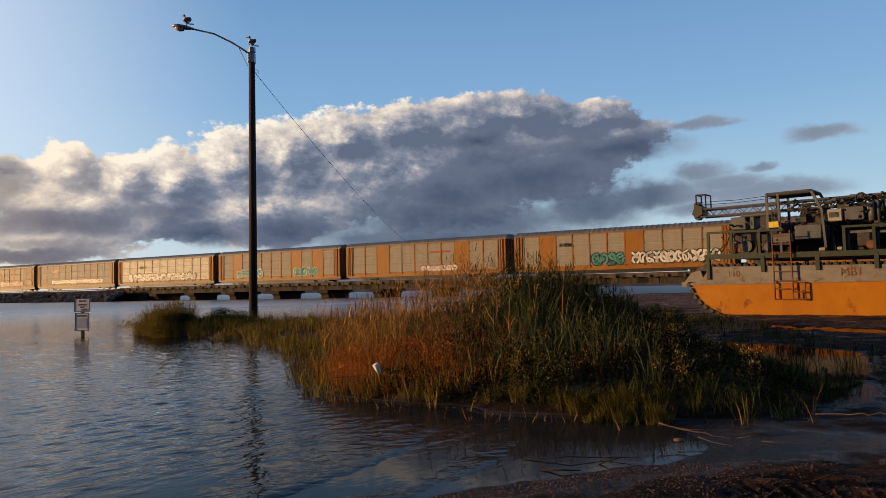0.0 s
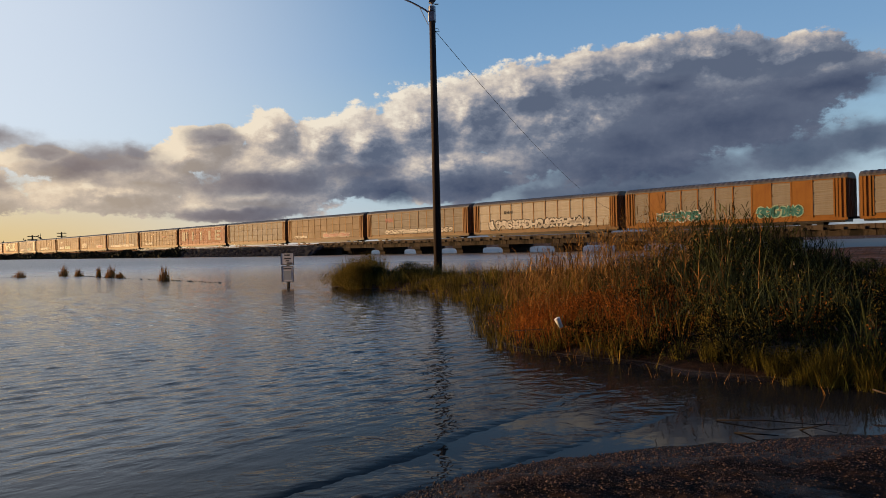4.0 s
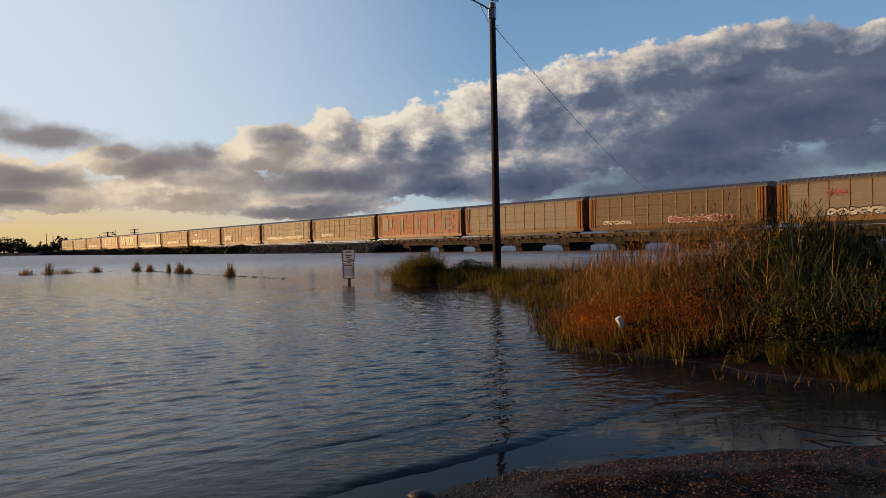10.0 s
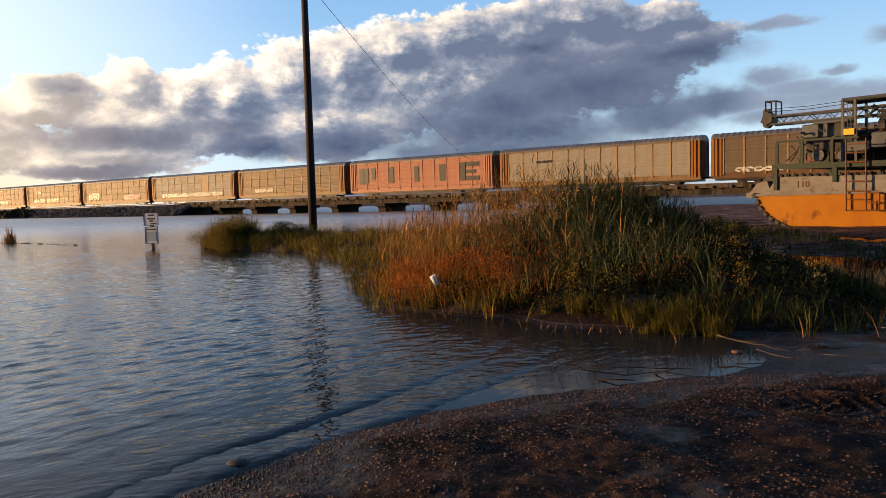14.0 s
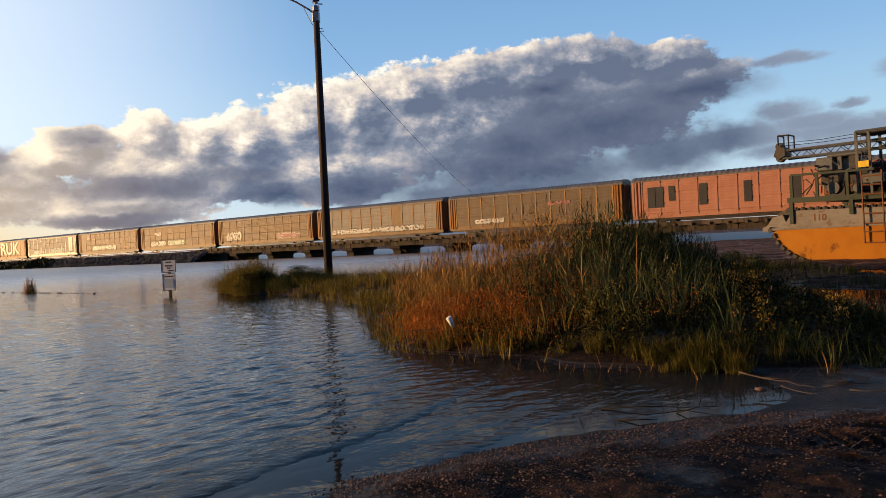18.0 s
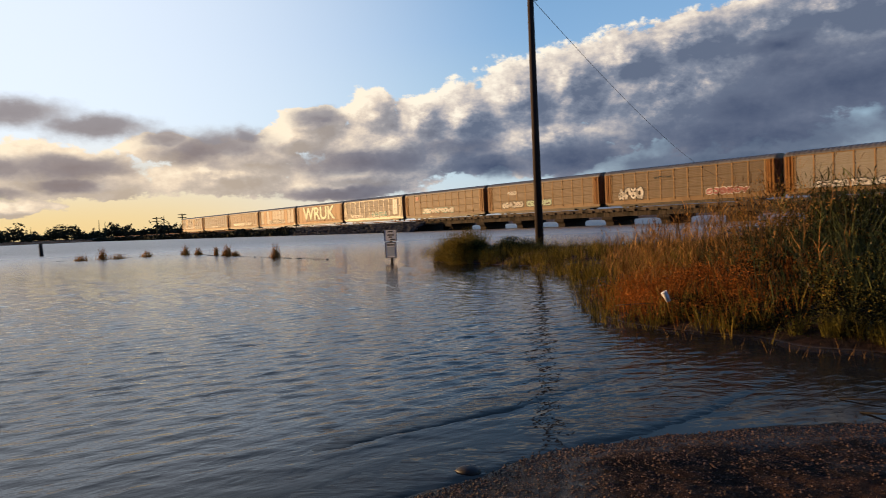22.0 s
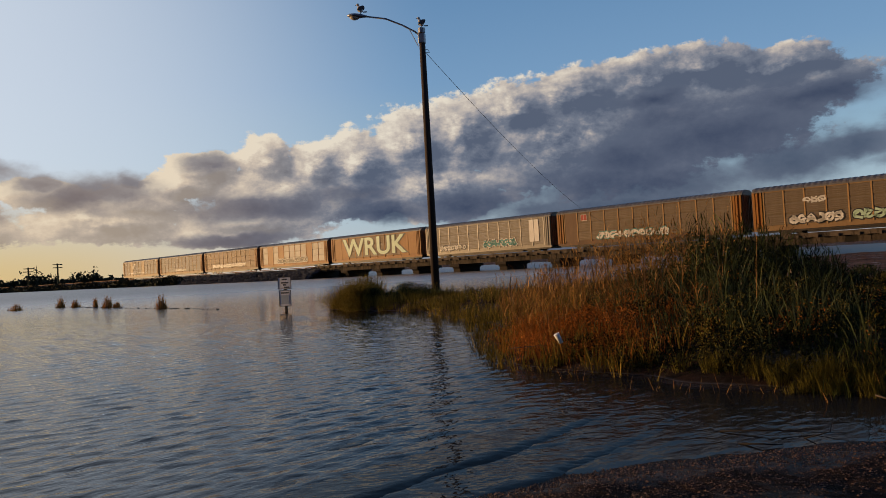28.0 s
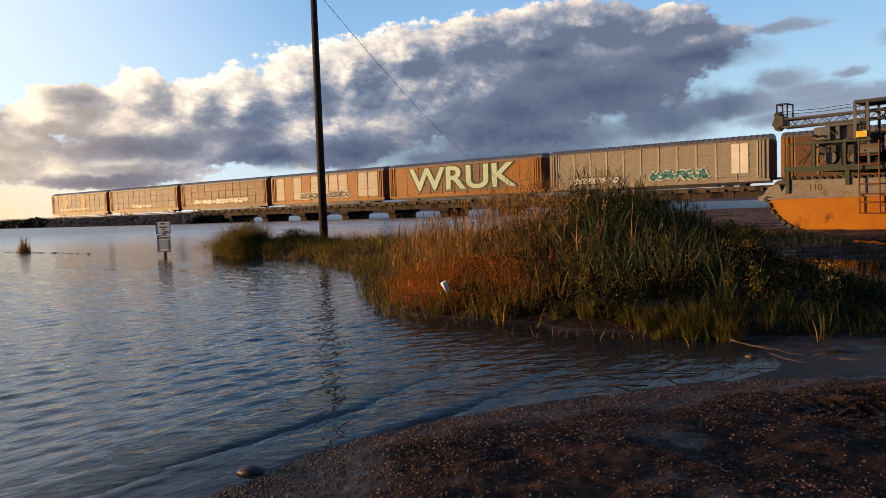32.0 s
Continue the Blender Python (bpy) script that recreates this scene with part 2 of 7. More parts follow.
    if thin:      # leaves let part of the light through
        tr = t.nodes.new("ShaderNodeBsdfTranslucent")
        t.links.new(colour, tr.inputs["Color"])
        both = t.nodes.new("ShaderNodeMixShader")
        both.inputs[0].default_value = thin
        t.links.new(b.outputs[0], both.inputs[1])
        t.links.new(tr.outputs[0], both.inputs[2])
        t.links.new(both.outputs[0], t.nodes["Material Output"].inputs["Surface"])
    if bump:
        bp = t.nodes.new("ShaderNodeBump")
        bp.inputs["Strength"].default_value, bp.inputs["Distance"].default_value = 0.8, bump
        t.links.new(fine.outputs["Fac"], bp.inputs["Height"])
        t.links.new(bp.outputs[0], b.inputs["Normal"])
    return m


RUST = (0.16, 0.06, 0.025)
M = {
    "mud": None,
    "dirty_white": surf("dirty_white", (0.34, 0.32, 0.29), (0.20, 0.18, 0.16), 0.6, 0, 6.0, 0.001, spots=(RUST, 0.2, 5.0)),
    "orange_hull": surf("orange_hull", (0.375, 0.147, 0.008), (0.295, 0.104, 0.006), 0.5, 0, 2.5, 0.002, spots=((0.145, 0.046, 0.008), 0.26, 1.6), stretch=(1, 1, 0.7), spec=0.12),
    "white_hull": surf("white_hull", (0.205, 0.185, 0.165), (0.13, 0.115, 0.10), 0.6, 0, 3.0, 0.002, spots=((0.12, 0.070, 0.040), 0.34, 2.2), stretch=(1, 1, 2.0)),
    "green_steel": surf("green_steel", (0.026, 0.040, 0.026), (0.042, 0.048, 0.037), 0.55, 0.1, 5.0, 0.001, spots=(RUST, 0.12, 5.0)),
    "grey_steel": surf("grey_steel", (0.115, 0.118, 0.120), (0.066, 0.070, 0.074), 0.5, 0.1, 5.0, 0.001, spots=(RUST, 0.14, 5.0)),
    "dark_steel": surf("dark_steel", (0.030, 0.028, 0.028), (0.062, 0.054, 0.048), 0.5, 0.15, 9.0, 0.001, spots=(RUST, 0.2, 6.0)),
    "rust_steel": surf("rust_steel", (0.192, 0.080, 0.032), (0.120, 0.048, 0.024), 0.75, 0.1, 9.0, 0.001),
    "housing": surf("housing", (0.145, 0.180, 0.225), (0.115, 0.145, 0.185), 0.5, 0.1, 3.0, 0.001, spots=((0.30, 0.27, 0.24), 0.12, 3.0)),
    "louvre": surf("louvre", (0.07, 0.07, 0.075), (0.05, 0.05, 0.055), 0.6, 0.1, 6.0),
    "rubber": surf("rubber", (0.018, 0.018, 0.018), (0.03, 0.03, 0.03), 0.75, 0, 8.0),
    "white_paint": surf("white_paint", (0.74, 0.74, 0.72), (0.62, 0.61, 0.58), 0.5, 0, 4.0),
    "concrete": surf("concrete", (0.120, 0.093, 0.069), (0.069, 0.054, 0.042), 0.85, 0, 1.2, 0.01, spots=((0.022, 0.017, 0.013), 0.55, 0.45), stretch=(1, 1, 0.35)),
    # girder and pier: darker copies of the concrete, shade below the deck painted in
    "girder": surf("girder_concrete_shaded", (0.085, 0.066, 0.050), (0.040, 0.031, 0.024), 0.85, 0, 1.2, 0.01, spots=((0.012, 0.010, 0.008), 0.62, 0.35), stretch=(1, 1, 0.3)),
    "pier": surf("pier_concrete_shaded", (0.042, 0.032, 0.025), (0.025, 0.020, 0.016), 0.9, 0, 1.2, 0.01),
    "ballast": surf("ballast", (0.056, 0.047, 0.039), (0.028, 0.026, 0.022), 0.9, 0, 7.0, 0.03),
    "riprap": surf("riprap", (0.115, 0.108, 0.10), (0.03, 0.028, 0.026), 0.85, 0, 3.0, 0.02, random_by="island"),
    "wood_pole": surf("wood_pole", (0.075, 0.055, 0.045), (0.035, 0.028, 0.025), 0.85, 0, 14.0, 0.004, stretch=(1, 1, 0.06)),
    "tan_pole": surf("tan_pole", (0.260, 0.180, 0.112), (0.186, 0.124, 0.074), 0.8, 0, 14.0, 0.004, stretch=(1, 1, 0.06)),
    "galvanised": surf("galvanised", (0.42, 0.43, 0.45), (0.3, 0.31, 0.33), 0.45, 0.7, 8.0),
    "glass_lens": surf("glass_lens", (0.6, 0.55, 0.45), (0.5, 0.45, 0.36), 0.15, 0, 5.0),
    "sign_white": surf("sign_white", (0.809, 0.850, 0.911), (0.687, 0.707, 0.749), 0.45, 0, 5.0, spots=((0.809, 0.769, 0.707), 0.05, 6.0)),
    "sign_ink": surf("sign_ink", (0.05, 0.06, 0.08), (0.08, 0.09, 0.11), 0.5, 0, 5.0),
    "sign_panel": surf("sign_panel", (0.465, 0.554, 0.643), (0.392, 0.465, 0.536), 0.5, 0, 5.0),
    "cup": surf("cup", (0.82, 0.82, 0.80), (0.72, 0.72, 0.70), 0.6, 0, 8.0),
    "drift": surf("drift", (0.100, 0.073, 0.050), (0.055, 0.038, 0.027), 0.8, 0, 20.0, 0.003, stretch=(1, 1, 0.2)),
    "twig": surf("twig", (0.018, 0.014, 0.011), (0.010, 0.008, 0.007), 0.9, 0, 20.0),
    "pebble": surf("pebble", (0.024, 0.014, 0.010), (0.170, 0.095, 0.060), 0.6, 0, 30.0, random_by="island", skew=1.9),
    "tussock": surf("tussock", (0.026, 0.027, 0.005), (0.17, 0.135, 0.020), 0.88, 0, 3.0, random_by="island", spec=0.12, thin=0.15),
    "grass": surf("grass", (0.012, 0.015, 0.003), (0.24, 0.175, 0.028), 0.88, 0, 3.0, random_by="island", spec=0.12, thin=0.15, skew=2.2),
    # reed and weed: dark greens taken near black, shade among the plants included
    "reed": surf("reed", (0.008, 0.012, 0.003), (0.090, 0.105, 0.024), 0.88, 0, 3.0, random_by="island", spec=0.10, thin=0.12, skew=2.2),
    "straw": surf("straw", (0.70, 0.375, 0.105), (0.090, 0.045, 0.012), 0.88, 0, 3.0, random_by="island", spec=0.12, thin=0.15, skew=0.5),
    "russet": surf("russet", (0.74, 0.245, 0.036), (0.12, 0.042, 0.008), 0.88, 0, 3.0, random_by="island", spec=0.12, thin=0.15, skew=0.5),
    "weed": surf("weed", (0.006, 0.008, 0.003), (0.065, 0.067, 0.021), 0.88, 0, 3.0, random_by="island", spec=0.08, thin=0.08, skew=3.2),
    "gold": surf("gold_grass", (0.038, 0.038, 0.007), (0.38, 0.27, 0.045), 0.88, 0, 3.0, random_by="island", spec=0.12, thin=0.15, skew=1.2),
    "sedge": surf("sedge", (0.012, 0.019, 0.005), (0.19, 0.215, 0.075), 0.88, 0, 3.0, random_by="island", spec=0.15, thin=0.12, skew=2.2),
    "flower": surf("flower", (0.18, 0.14, 0.09), (0.10, 0.07, 0.04), 0.7, 0, 3.0, random_by="island"),
    "leaf_cypress": surf("leaf_cypress", (0.135, 0.066, 0.024), (0.055, 0.034, 0.015), 0.65, 0, 2.0, random_by="island", spec=0.2),
    "leaf_green": surf("leaf_green", (0.105, 0.098, 0.028), (0.038, 0.045, 0.013), 0.6, 0, 2.0, random_by="island", spec=0.25, thin=0.3),
    "leaf_far": surf("leaf_far", (0.05, 0.055, 0.03), (0.03, 0.032, 0.02), 0.8, 0, 0.4, random_by="island", spec=0.1),
    "bark": surf("bark", (0.104, 0.080, 0.060), (0.056, 0.044, 0.032), 0.9, 0, 9.0, 0.01, stretch=(1, 1, 0.2)),
    "bird_grey": surf("bird_grey", (0.20, 0.20, 0.21), (0.12, 0.12, 0.13), 0.8, 0, 20.0),
    "bird_white": surf("bird_white", (0.62, 0.61, 0.60), (0.45, 0.45, 0.45), 0.8, 0, 20.0),
    "bird_bill": surf("bird_bill", (0.4, 0.25, 0.05), None, 0.6),
    "far_building": surf("far_building", (0.210, 0.182, 0.154), (0.140, 0.126, 0.112), 0.8, 0, 0.2),
    "wire": surf("wire", (0.02, 0.02, 0.02), None, 0.6),
}


def ground_material():
    """Wet dark mud with rust-brown sand and gravel speckle."""
    m = bpy.data.materials.new("wet_mud")
    m.use_nodes = True
    t = m.node_tree
    b = t.nodes["Principled BSDF"]
    co = t.nodes.new("ShaderNodeTexCoord").outputs["Object"]

    def noise_at(scale, detail, rough=0.6):
        n = t.nodes.new("ShaderNodeTexNoise")
        n.inputs["Scale"].default_value, n.inputs["Detail"].default_value, n.inputs["Roughness"].default_value = scale, detail, rough
        t.links.new(co, n.inputs["Vector"])
        return n.outputs["Fac"]

    def ranged(v, a, b_, lo=0.0, hi=1.0):
        n = t.nodes.new("ShaderNodeMapRange")
        for k, x in (("From Min", a), ("From Max", b_), ("To Min", lo), ("To Max", hi)):
            n.inputs[k].default_value = x
        t.links.new(v, n.inputs["Value"])
        return n.outputs[0]

    def mixed(f, a, c):
        n = t.nodes.new("ShaderNodeMix")
        n.data_type = "RGBA"
        t.links.new(f, n.inputs["Factor"])
        for k, x in (("A", a), ("B", c)):
            if isinstance(x, tuple):
                n.inputs[k].default_value = x
            else:
                t.links.new(x, n.inputs[k])
        return n.outputs["Result"]

    patches = ranged(noise_at(0.55, 5), 0.42, 0.60)
    fine = noise_at(9.0, 8, 0.7)
    mp = t.nodes.new("ShaderNodeMapping")
    mp.inputs["Rotation"].default_value, mp.inputs["Scale"].default_value = (0, 0, radians(-14)), (0.35, 2.4, 1)
    t.links.new(co, mp.inputs["Vector"])
    streak = t.nodes.new("ShaderNodeTexNoise")
    streak.inputs["Scale"].default_value, streak.inputs["Detail"].default_value, streak.inputs["Roughness"].default_value = 1.6, 7.0, 0.68
    t.links.new(mp.outputs[0], streak.inputs["Vector"])
    col = mixed(patches, (0.042, 0.027, 0.019, 1), (0.140, 0.068, 0.038, 1))
    col = mixed(ranged(streak.outputs["Fac"], 0.46, 0.60), col, (0.016, 0.012, 0.010, 1))
    col = mixed(ranged(streak.outputs["Fac"], 0.40, 0.30, 0.0, 0.8), col, (0.15, 0.068, 0.034, 1))
    col = mixed(ranged(fine, 0.44, 0.66), col, (0.018, 0.013, 0.010, 1))
    grit = ranged(noise_at(70.0, 3, 0.5), 0.62, 0.70, 0.0, 0.5)
    col = mixed(grit, col, (0.15, 0.10, 0.075, 1))
    # far flat lightened reddish: drier dirt, plus low sunlight put into the colour
    far = t.nodes.new("ShaderNodeVectorMath")
    far.operation = "LENGTH"
    t.links.new(co, far.inputs[0])
    dry = t.nodes.new("ShaderNodeMath")
    dry.operation = "MULTIPLY"
    t.links.new(ranged(far.outputs["Value"], 13.0, 30.0, 0.0, 0.85), dry.inputs[0])
    t.links.new(ranged(streak.outputs["Fac"], 0.56, 0.42), dry.inputs[1])
    col = mixed(dry.outputs[0], col, (0.30, 0.14, 0.076, 1))
    # soaked, darker mud close to the water's level
    sep = t.nodes.new("ShaderNodeSeparateXYZ")
    t.links.new(co, sep.inputs[0])
    soak = ranged(sep.outputs[2], 0.10, 0.015, 0.0, 0.75)
    col = mixed(soak, col, (0.010, 0.007, 0.006, 1))
    t.links.new(col, b.inputs["Base Color"])
    wet = noise_at(1.1, 6, 0.65)
    low = ranged(sep.outputs[2], 0.034, 0.018)
    for socket, dry_, damp in (("Roughness", ranged(wet, 0.36, 0.47, 0.34, 0.9), 0.16), ("Specular IOR Level", ranged(wet, 0.36, 0.47, 0.20, 0.06), 0.30)):
        n = t.nodes.new("ShaderNodeMix")
        t.links.new(low, n.inputs["Factor"])
        t.links.new(dry_, n.inputs["A"])
        n.inputs["B"].default_value = damp
        t.links.new(n.outputs["Result"], b.inputs[socket])
    bp = t.nodes.new("ShaderNodeBump")
    bp.inputs["Strength"].default_value, bp.inputs["Distance"].default_value = 1.0, 0.075
    t.links.new(fine, bp.inputs["Height"])
    bp2 = t.nodes.new("ShaderNodeBump")
    bp2.inputs["Strength"].default_value, bp2.inputs["Distance"].default_value = 0.9, 0.012
    t.links.new(noise_at(38.0, 5), bp2.inputs["Height"])
    t.links.new(bp.outputs[0], bp2.inputs["Normal"])
    t.links.new(bp2.outputs[0], b.inputs["Normal"])
    return m


def water_material(name, calm):
    """Murky water: dark body, mirror gloss, wind ripples of several lengths."""
    m = bpy.data.materials.new(name)
    m.use_nodes = True
    t = m.node_tree
    t.nodes.remove(t.nodes["Principled BSDF"])
    body, gloss = t.nodes.new("ShaderNodeBsdfDiffuse"), t.nodes.new("ShaderNodeBsdfGlossy")
    body.inputs["Color"].default_value = (0.012, 0.011, 0.011, 1) if calm else (0.027, 0.023, 0.019, 1)
    gloss.inputs["Roughness"].default_value = 0.03
    edge = t.nodes.new("ShaderNodeFresnel")
    edge.inputs["IOR"].default_value = 1.333
    gleam = t.nodes.new("ShaderNodeMath")                  # share of sky mirror painted in, dimmer in shallows and puddles
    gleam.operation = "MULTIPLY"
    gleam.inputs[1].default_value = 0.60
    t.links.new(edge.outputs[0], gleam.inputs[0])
    both = t.nodes.new("ShaderNodeMixShader")
    t.links.new(gleam.outputs[0], both.inputs[0])
    t.links.new(body.outputs[0], both.inputs[1])
    t.links.new(gloss.outputs[0], both.inputs[2])
    t.links.new(both.outputs[0], t.nodes["Material Output"].inputs["Surface"])
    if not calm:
        for name_, socket in (("mirror_share", gleam.inputs[1]), ("chop", gloss.inputs["Roughness"])):
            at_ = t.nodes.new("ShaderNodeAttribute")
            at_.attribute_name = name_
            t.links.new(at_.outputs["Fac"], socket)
    co = t.nodes.new("ShaderNodeTexCoord").outputs["Object"]
    normal = None
    windy = t.nodes.new("ShaderNodeAttribute")       # 1 on the open lake, less in the lee of island and shore
    windy.attribute_name = "windy"
    waves = [((1.1, 0.5, 1), 6.0, 2, 0.0002)] if calm else [((1.8, 0.9, 1), 3.0, 2, 0.005), ((1.5, 0.8, 1), 8.5, 1, 0.008), ((1.4, 0.8, 1), 21.0, 1, 0.0030)]
    for stretch, scale, detail, dist in waves:
        mp = t.nodes.new("ShaderNodeMapping")
        mp.vector_type = "TEXTURE"                 # crests run along the shore
        mp.inputs["Scale"].default_value = stretch
        mp.inputs["Rotation"].default_value = (0, 0, radians(52))
        t.links.new(co, mp.inputs["Vector"])
        n = t.nodes.new("ShaderNodeTexNoise")
        n.inputs["Scale"].default_value, n.inputs["Detail"].default_value = scale, detail
        n.inputs["Distortion"].default_value = 0.4
        t.links.new(mp.outputs[0], n.inputs["Vector"])
        bp = t.nodes.new("ShaderNodeBump")
        bp.inputs["Strength"].default_value, bp.inputs["Distance"].default_value = 1.0, dist
        if not calm:
            t.links.new(windy.outputs["Fac"], bp.inputs["Strength"])
        t.links.new(n.outputs["Fac"], bp.inputs["Height"])
        if normal:
            t.links.new(normal, bp.inputs["Normal"])
        normal = bp.outputs[0]
    for node in (gloss, edge):
        t.links.new(normal, node.inputs["Normal"])
    return m


M["mud"] = ground_material()
M["lake"] = water_material("lake_water", False)
M["still"] = water_material("puddle_water", True)

# ---- mesh helpers ----


def mesh_of(name, verts, faces, material=None, smooth=False):
    me = bpy.data.meshes.new(name)
    me.from_pydata([tuple(v) for v in verts], [], faces)
    if material:
        me.materials.append(material)
    if smooth:
        me.shade_smooth()
    me.update()
    return me


def add_box(bm, x0, y0, z0, x1, y1, z1, bevel=0.0):
    vs = [bm.verts.new(c) for c in ((x0, y0, z0), (x1, y0, z0), (x1, y1, z0), (x0, y1, z0), (x0, y0, z1), (x1, y0, z1), (x1, y1, z1), (x0, y1, z1))]
    fs = [bm.faces.new([vs[i] for i in f]) for f in ((3, 2, 1, 0), (4, 5, 6, 7), (0, 1, 5, 4), (1, 2, 6, 5), (2, 3, 7, 6), (3, 0, 4, 7))]
    if bevel:
        edges = {e for f in fs for e in f.edges}
        bmesh.ops.bevel(bm, geom=list(edges), offset=bevel, segments=1, affect="EDGES", clamp_overlap=True)


def add_tube(bm, pts, radius, sides=8, radius_end=None, caps=True):
    """A round bar along points."""
    pts = [Vector(p) for p in pts]
    rings = []
    for i, p in enumerate(pts):
        d = (pts[min(i + 1, len(pts) - 1)] - pts[max(i - 1, 0)]).normalized()
        a = d.orthogonal() if abs(d.z) > 0.9 else d.cross(Vector((0, 0, 1)))
        a.normalize()
        c = d.cross(a)
        k = i / max(1, len(pts) - 1)
        r = radius + ((radius_end if radius_end is not None else radius) - radius) * k
        rings.append([bm.verts.new(p + (a * math.cos(q) + c * math.sin(q)) * r) for q in [2 * math.pi * j / sides for j in range(sides)]])
    for r0, r1 in zip(rings, rings[1:]):
        for j in range(sides):
            bm.faces.new((r0[j], r0[(j + 1) % sides], r1[(j + 1) % sides], r1[j]))
    if caps:
        bm.faces.new(rings[0][::-1])
        bm.faces.new(rings[-1])


def add_prism(bm, outline, y0, y1, axis="y"):
    """A flat outline of (a, b) pairs pushed through from y0 to y1; a runs along x, b along z (axis y), or a along x, b along y (axis z)."""
    def put(a, b_, c):
        return (a, c, b_) if axis == "y" else ((a, b_, c) if axis == "z" else (c, a, b_))
    lo = [bm.verts.new(put(a, b_, y0)) for a, b_ in outline]
    hi = [bm.verts.new(put(a, b_, y1)) for a, b_ in outline]
    n = len(outline)
    bm.faces.new(lo)
    bm.faces.new(hi[::-1])
    for i in range(n):
        bm.faces.new((lo[i], hi[i], hi[(i + 1) % n], lo[(i + 1) % n]))


def done(bm, name, material, smooth=False):
    bmesh.ops.recalc_face_normals(bm, faces=bm.faces)
    me = bpy.data.meshes.new(name)
    bm.to_mesh(me)
    bm.free()
    me.materials.append(material)
    if smooth:
        for p in me.polygons:
            p.use_smooth = True
    return me


def part(name, bm, material, parent, label="", smooth=False):
    me = bm if isinstance(bm, bpy.types.Mesh) else done(bm, name, material, smooth)
    ob = new(name, me)
    ob.parent = parent
    if label:
        tagged(ob, label)
    return ob


def boxed(*boxes, bevel=0.0):
    bm = bmesh.new()
    for b in boxes:
        add_box(bm, *b, bevel=bevel)
    return bm


def tubed(*runs, sides=8):
    bm = bmesh.new()
    for pts, r in runs:
        add_tube(bm, pts, r, sides)
    return bm


def words(text, size, depth, material, name="lettering", bold=0.0):
    cu = bpy.data.curves.new(name, "FONT")
    cu.body, cu.size, cu.extrude, cu.align_x, cu.align_y = text, size, depth, "CENTER", "CENTER"
    cu.offset = bold
    tmp = bpy.data.objects.new(name, cu)
    scene.collection.objects.link(tmp)
    me = bpy.data.meshes.new_from_object(tmp.evaluated_get(bpy.context.evaluated_depsgraph_get()))
    bpy.data.objects.remove(tmp)
    bpy.data.curves.remove(cu)
    me.materials.clear()
    me.materials.append(material)
    return me


# ---- ground, lake, puddles ----
SHORE = [(-90, -40), (-30, -12), (-10, -3.9), (-4.2, 0.0), (-2.7, 1.35), (-1.75, 2.25), (-1.28, 2.9), (-1.02, 3.52), (-0.6, 3.92), (-0.08, 4.18), (0.4, 4.40), (0.95, 4.64), (1.45, 4.80), (1.75, 5.1), (1.85, 5.6), (2.3, 6.3),
         (3.9, 7.2), (5.0, 8.9), (6.4, 11.6), (6.1, 13.2), (5.2, 14.2), (4.8, 16.0), (5.0, 19.5), (5.0, 24.0), (6.5, 34.0), (11, 52), (19, 74), (32, 78), (60, 62), (400, -160), (400, -400), (-400, -400), (-400, -150)]
ISLAND = [(-9.3, 21.4), (-8.6, 20.3), (-7.0, 19.3), (-5.2, 17.9), (-3.0, 13.9), (-2.0, 9.6), (-1.35, 8.0), (-0.4, 7.4), (0.4, 6.85), (1.6, 6.2), (3.0, 6.25), (3.7, 6.9), (4.2, 8.2),
          (4.6, 10), (4.8, 13), (4.8, 18), (5.6, 23), (2.5, 25.5), (-2.0, 24.5), (-5, 23.5), (-8, 23.2), (-9.2, 22.4)]


def inside_depth(px, py, poly):
    """Signed distance to a closed outline: positive inside."""
    best = np.full(px.shape, 1e9)
    inn = np.zeros(px.shape, bool)
    n = len(poly)
    for i in range(n):
        (ax, ay), (bx, by) = poly[i], poly[(i + 1) % n]
        ex, ey = bx - ax, by - ay
        k = np.clip(((px - ax) * ex + (py - ay) * ey) / (ex * ex + ey * ey), 0, 1)
        best = np.minimum(best, np.hypot(px - ax - k * ex, py - ay - k * ey))
        cross = ((ay > py) != (by > py)) & (px < (bx - ax) * (py - ay) / (by - ay + 1e-12) + ax)
        inn ^= cross
    return np.where(inn, best, -best)


def wobble(px, py, scale, seed=0.0):
    """Cheap smooth noise from crossed waves, in -1..1."""
    s = scale
    return (np.sin(px * s * 1.7 + 2.1 * np.sin(py * s * 0.9 + seed) + seed) + np.sin(py * s * 2.1 + 1.7 * np.sin(px * s * 1.3 + seed * 2)) + np.sin((px + py) * s * 1.1 + seed * 3 + 1.3 * np.sin((px - py) * s))) / 3


# puddles: centre, half length, half width, turn in degrees
PUDDLES = [(4.15, 2.68, 0.70, 0.24, 95), (3.78, 2.05, 0.50, 0.26, 45), (3.45, 1.95, 0.42, 0.30, 80), (2.85, 1.80, 0.86, 0.42, 135), (2.15, 2.45, 0.38, 0.16, -20), (3.84, 0.88, 0.52, 0.33, 110), (5.5, 4.5, 0.55, 0.18, 60), (5.0, 4.3, 0.35, 0.10, 40), (5.75, 5.1, 0.3, 0.08, 50), (7.2, 6.4, 0.75, 0.42, 45), (8.3, 4.8, 0.95, 0.38, 38),
           (8.9, 3.55, 0.5, 0.22, 30), (2.1, 4.16, 0.28, 0.09, -30), (4.85, 1.68, 0.20, 0.07, 110), (4.74, 1.24, 0.11, 0.04, 110), (13.5, 1.5, 2.2, 0.6, 100), (17, 4.0, 2.4, 0.6, 100), 
           (9.2, 16.5, 3.0, 0.8, 110)]
LEVEL = 0.045


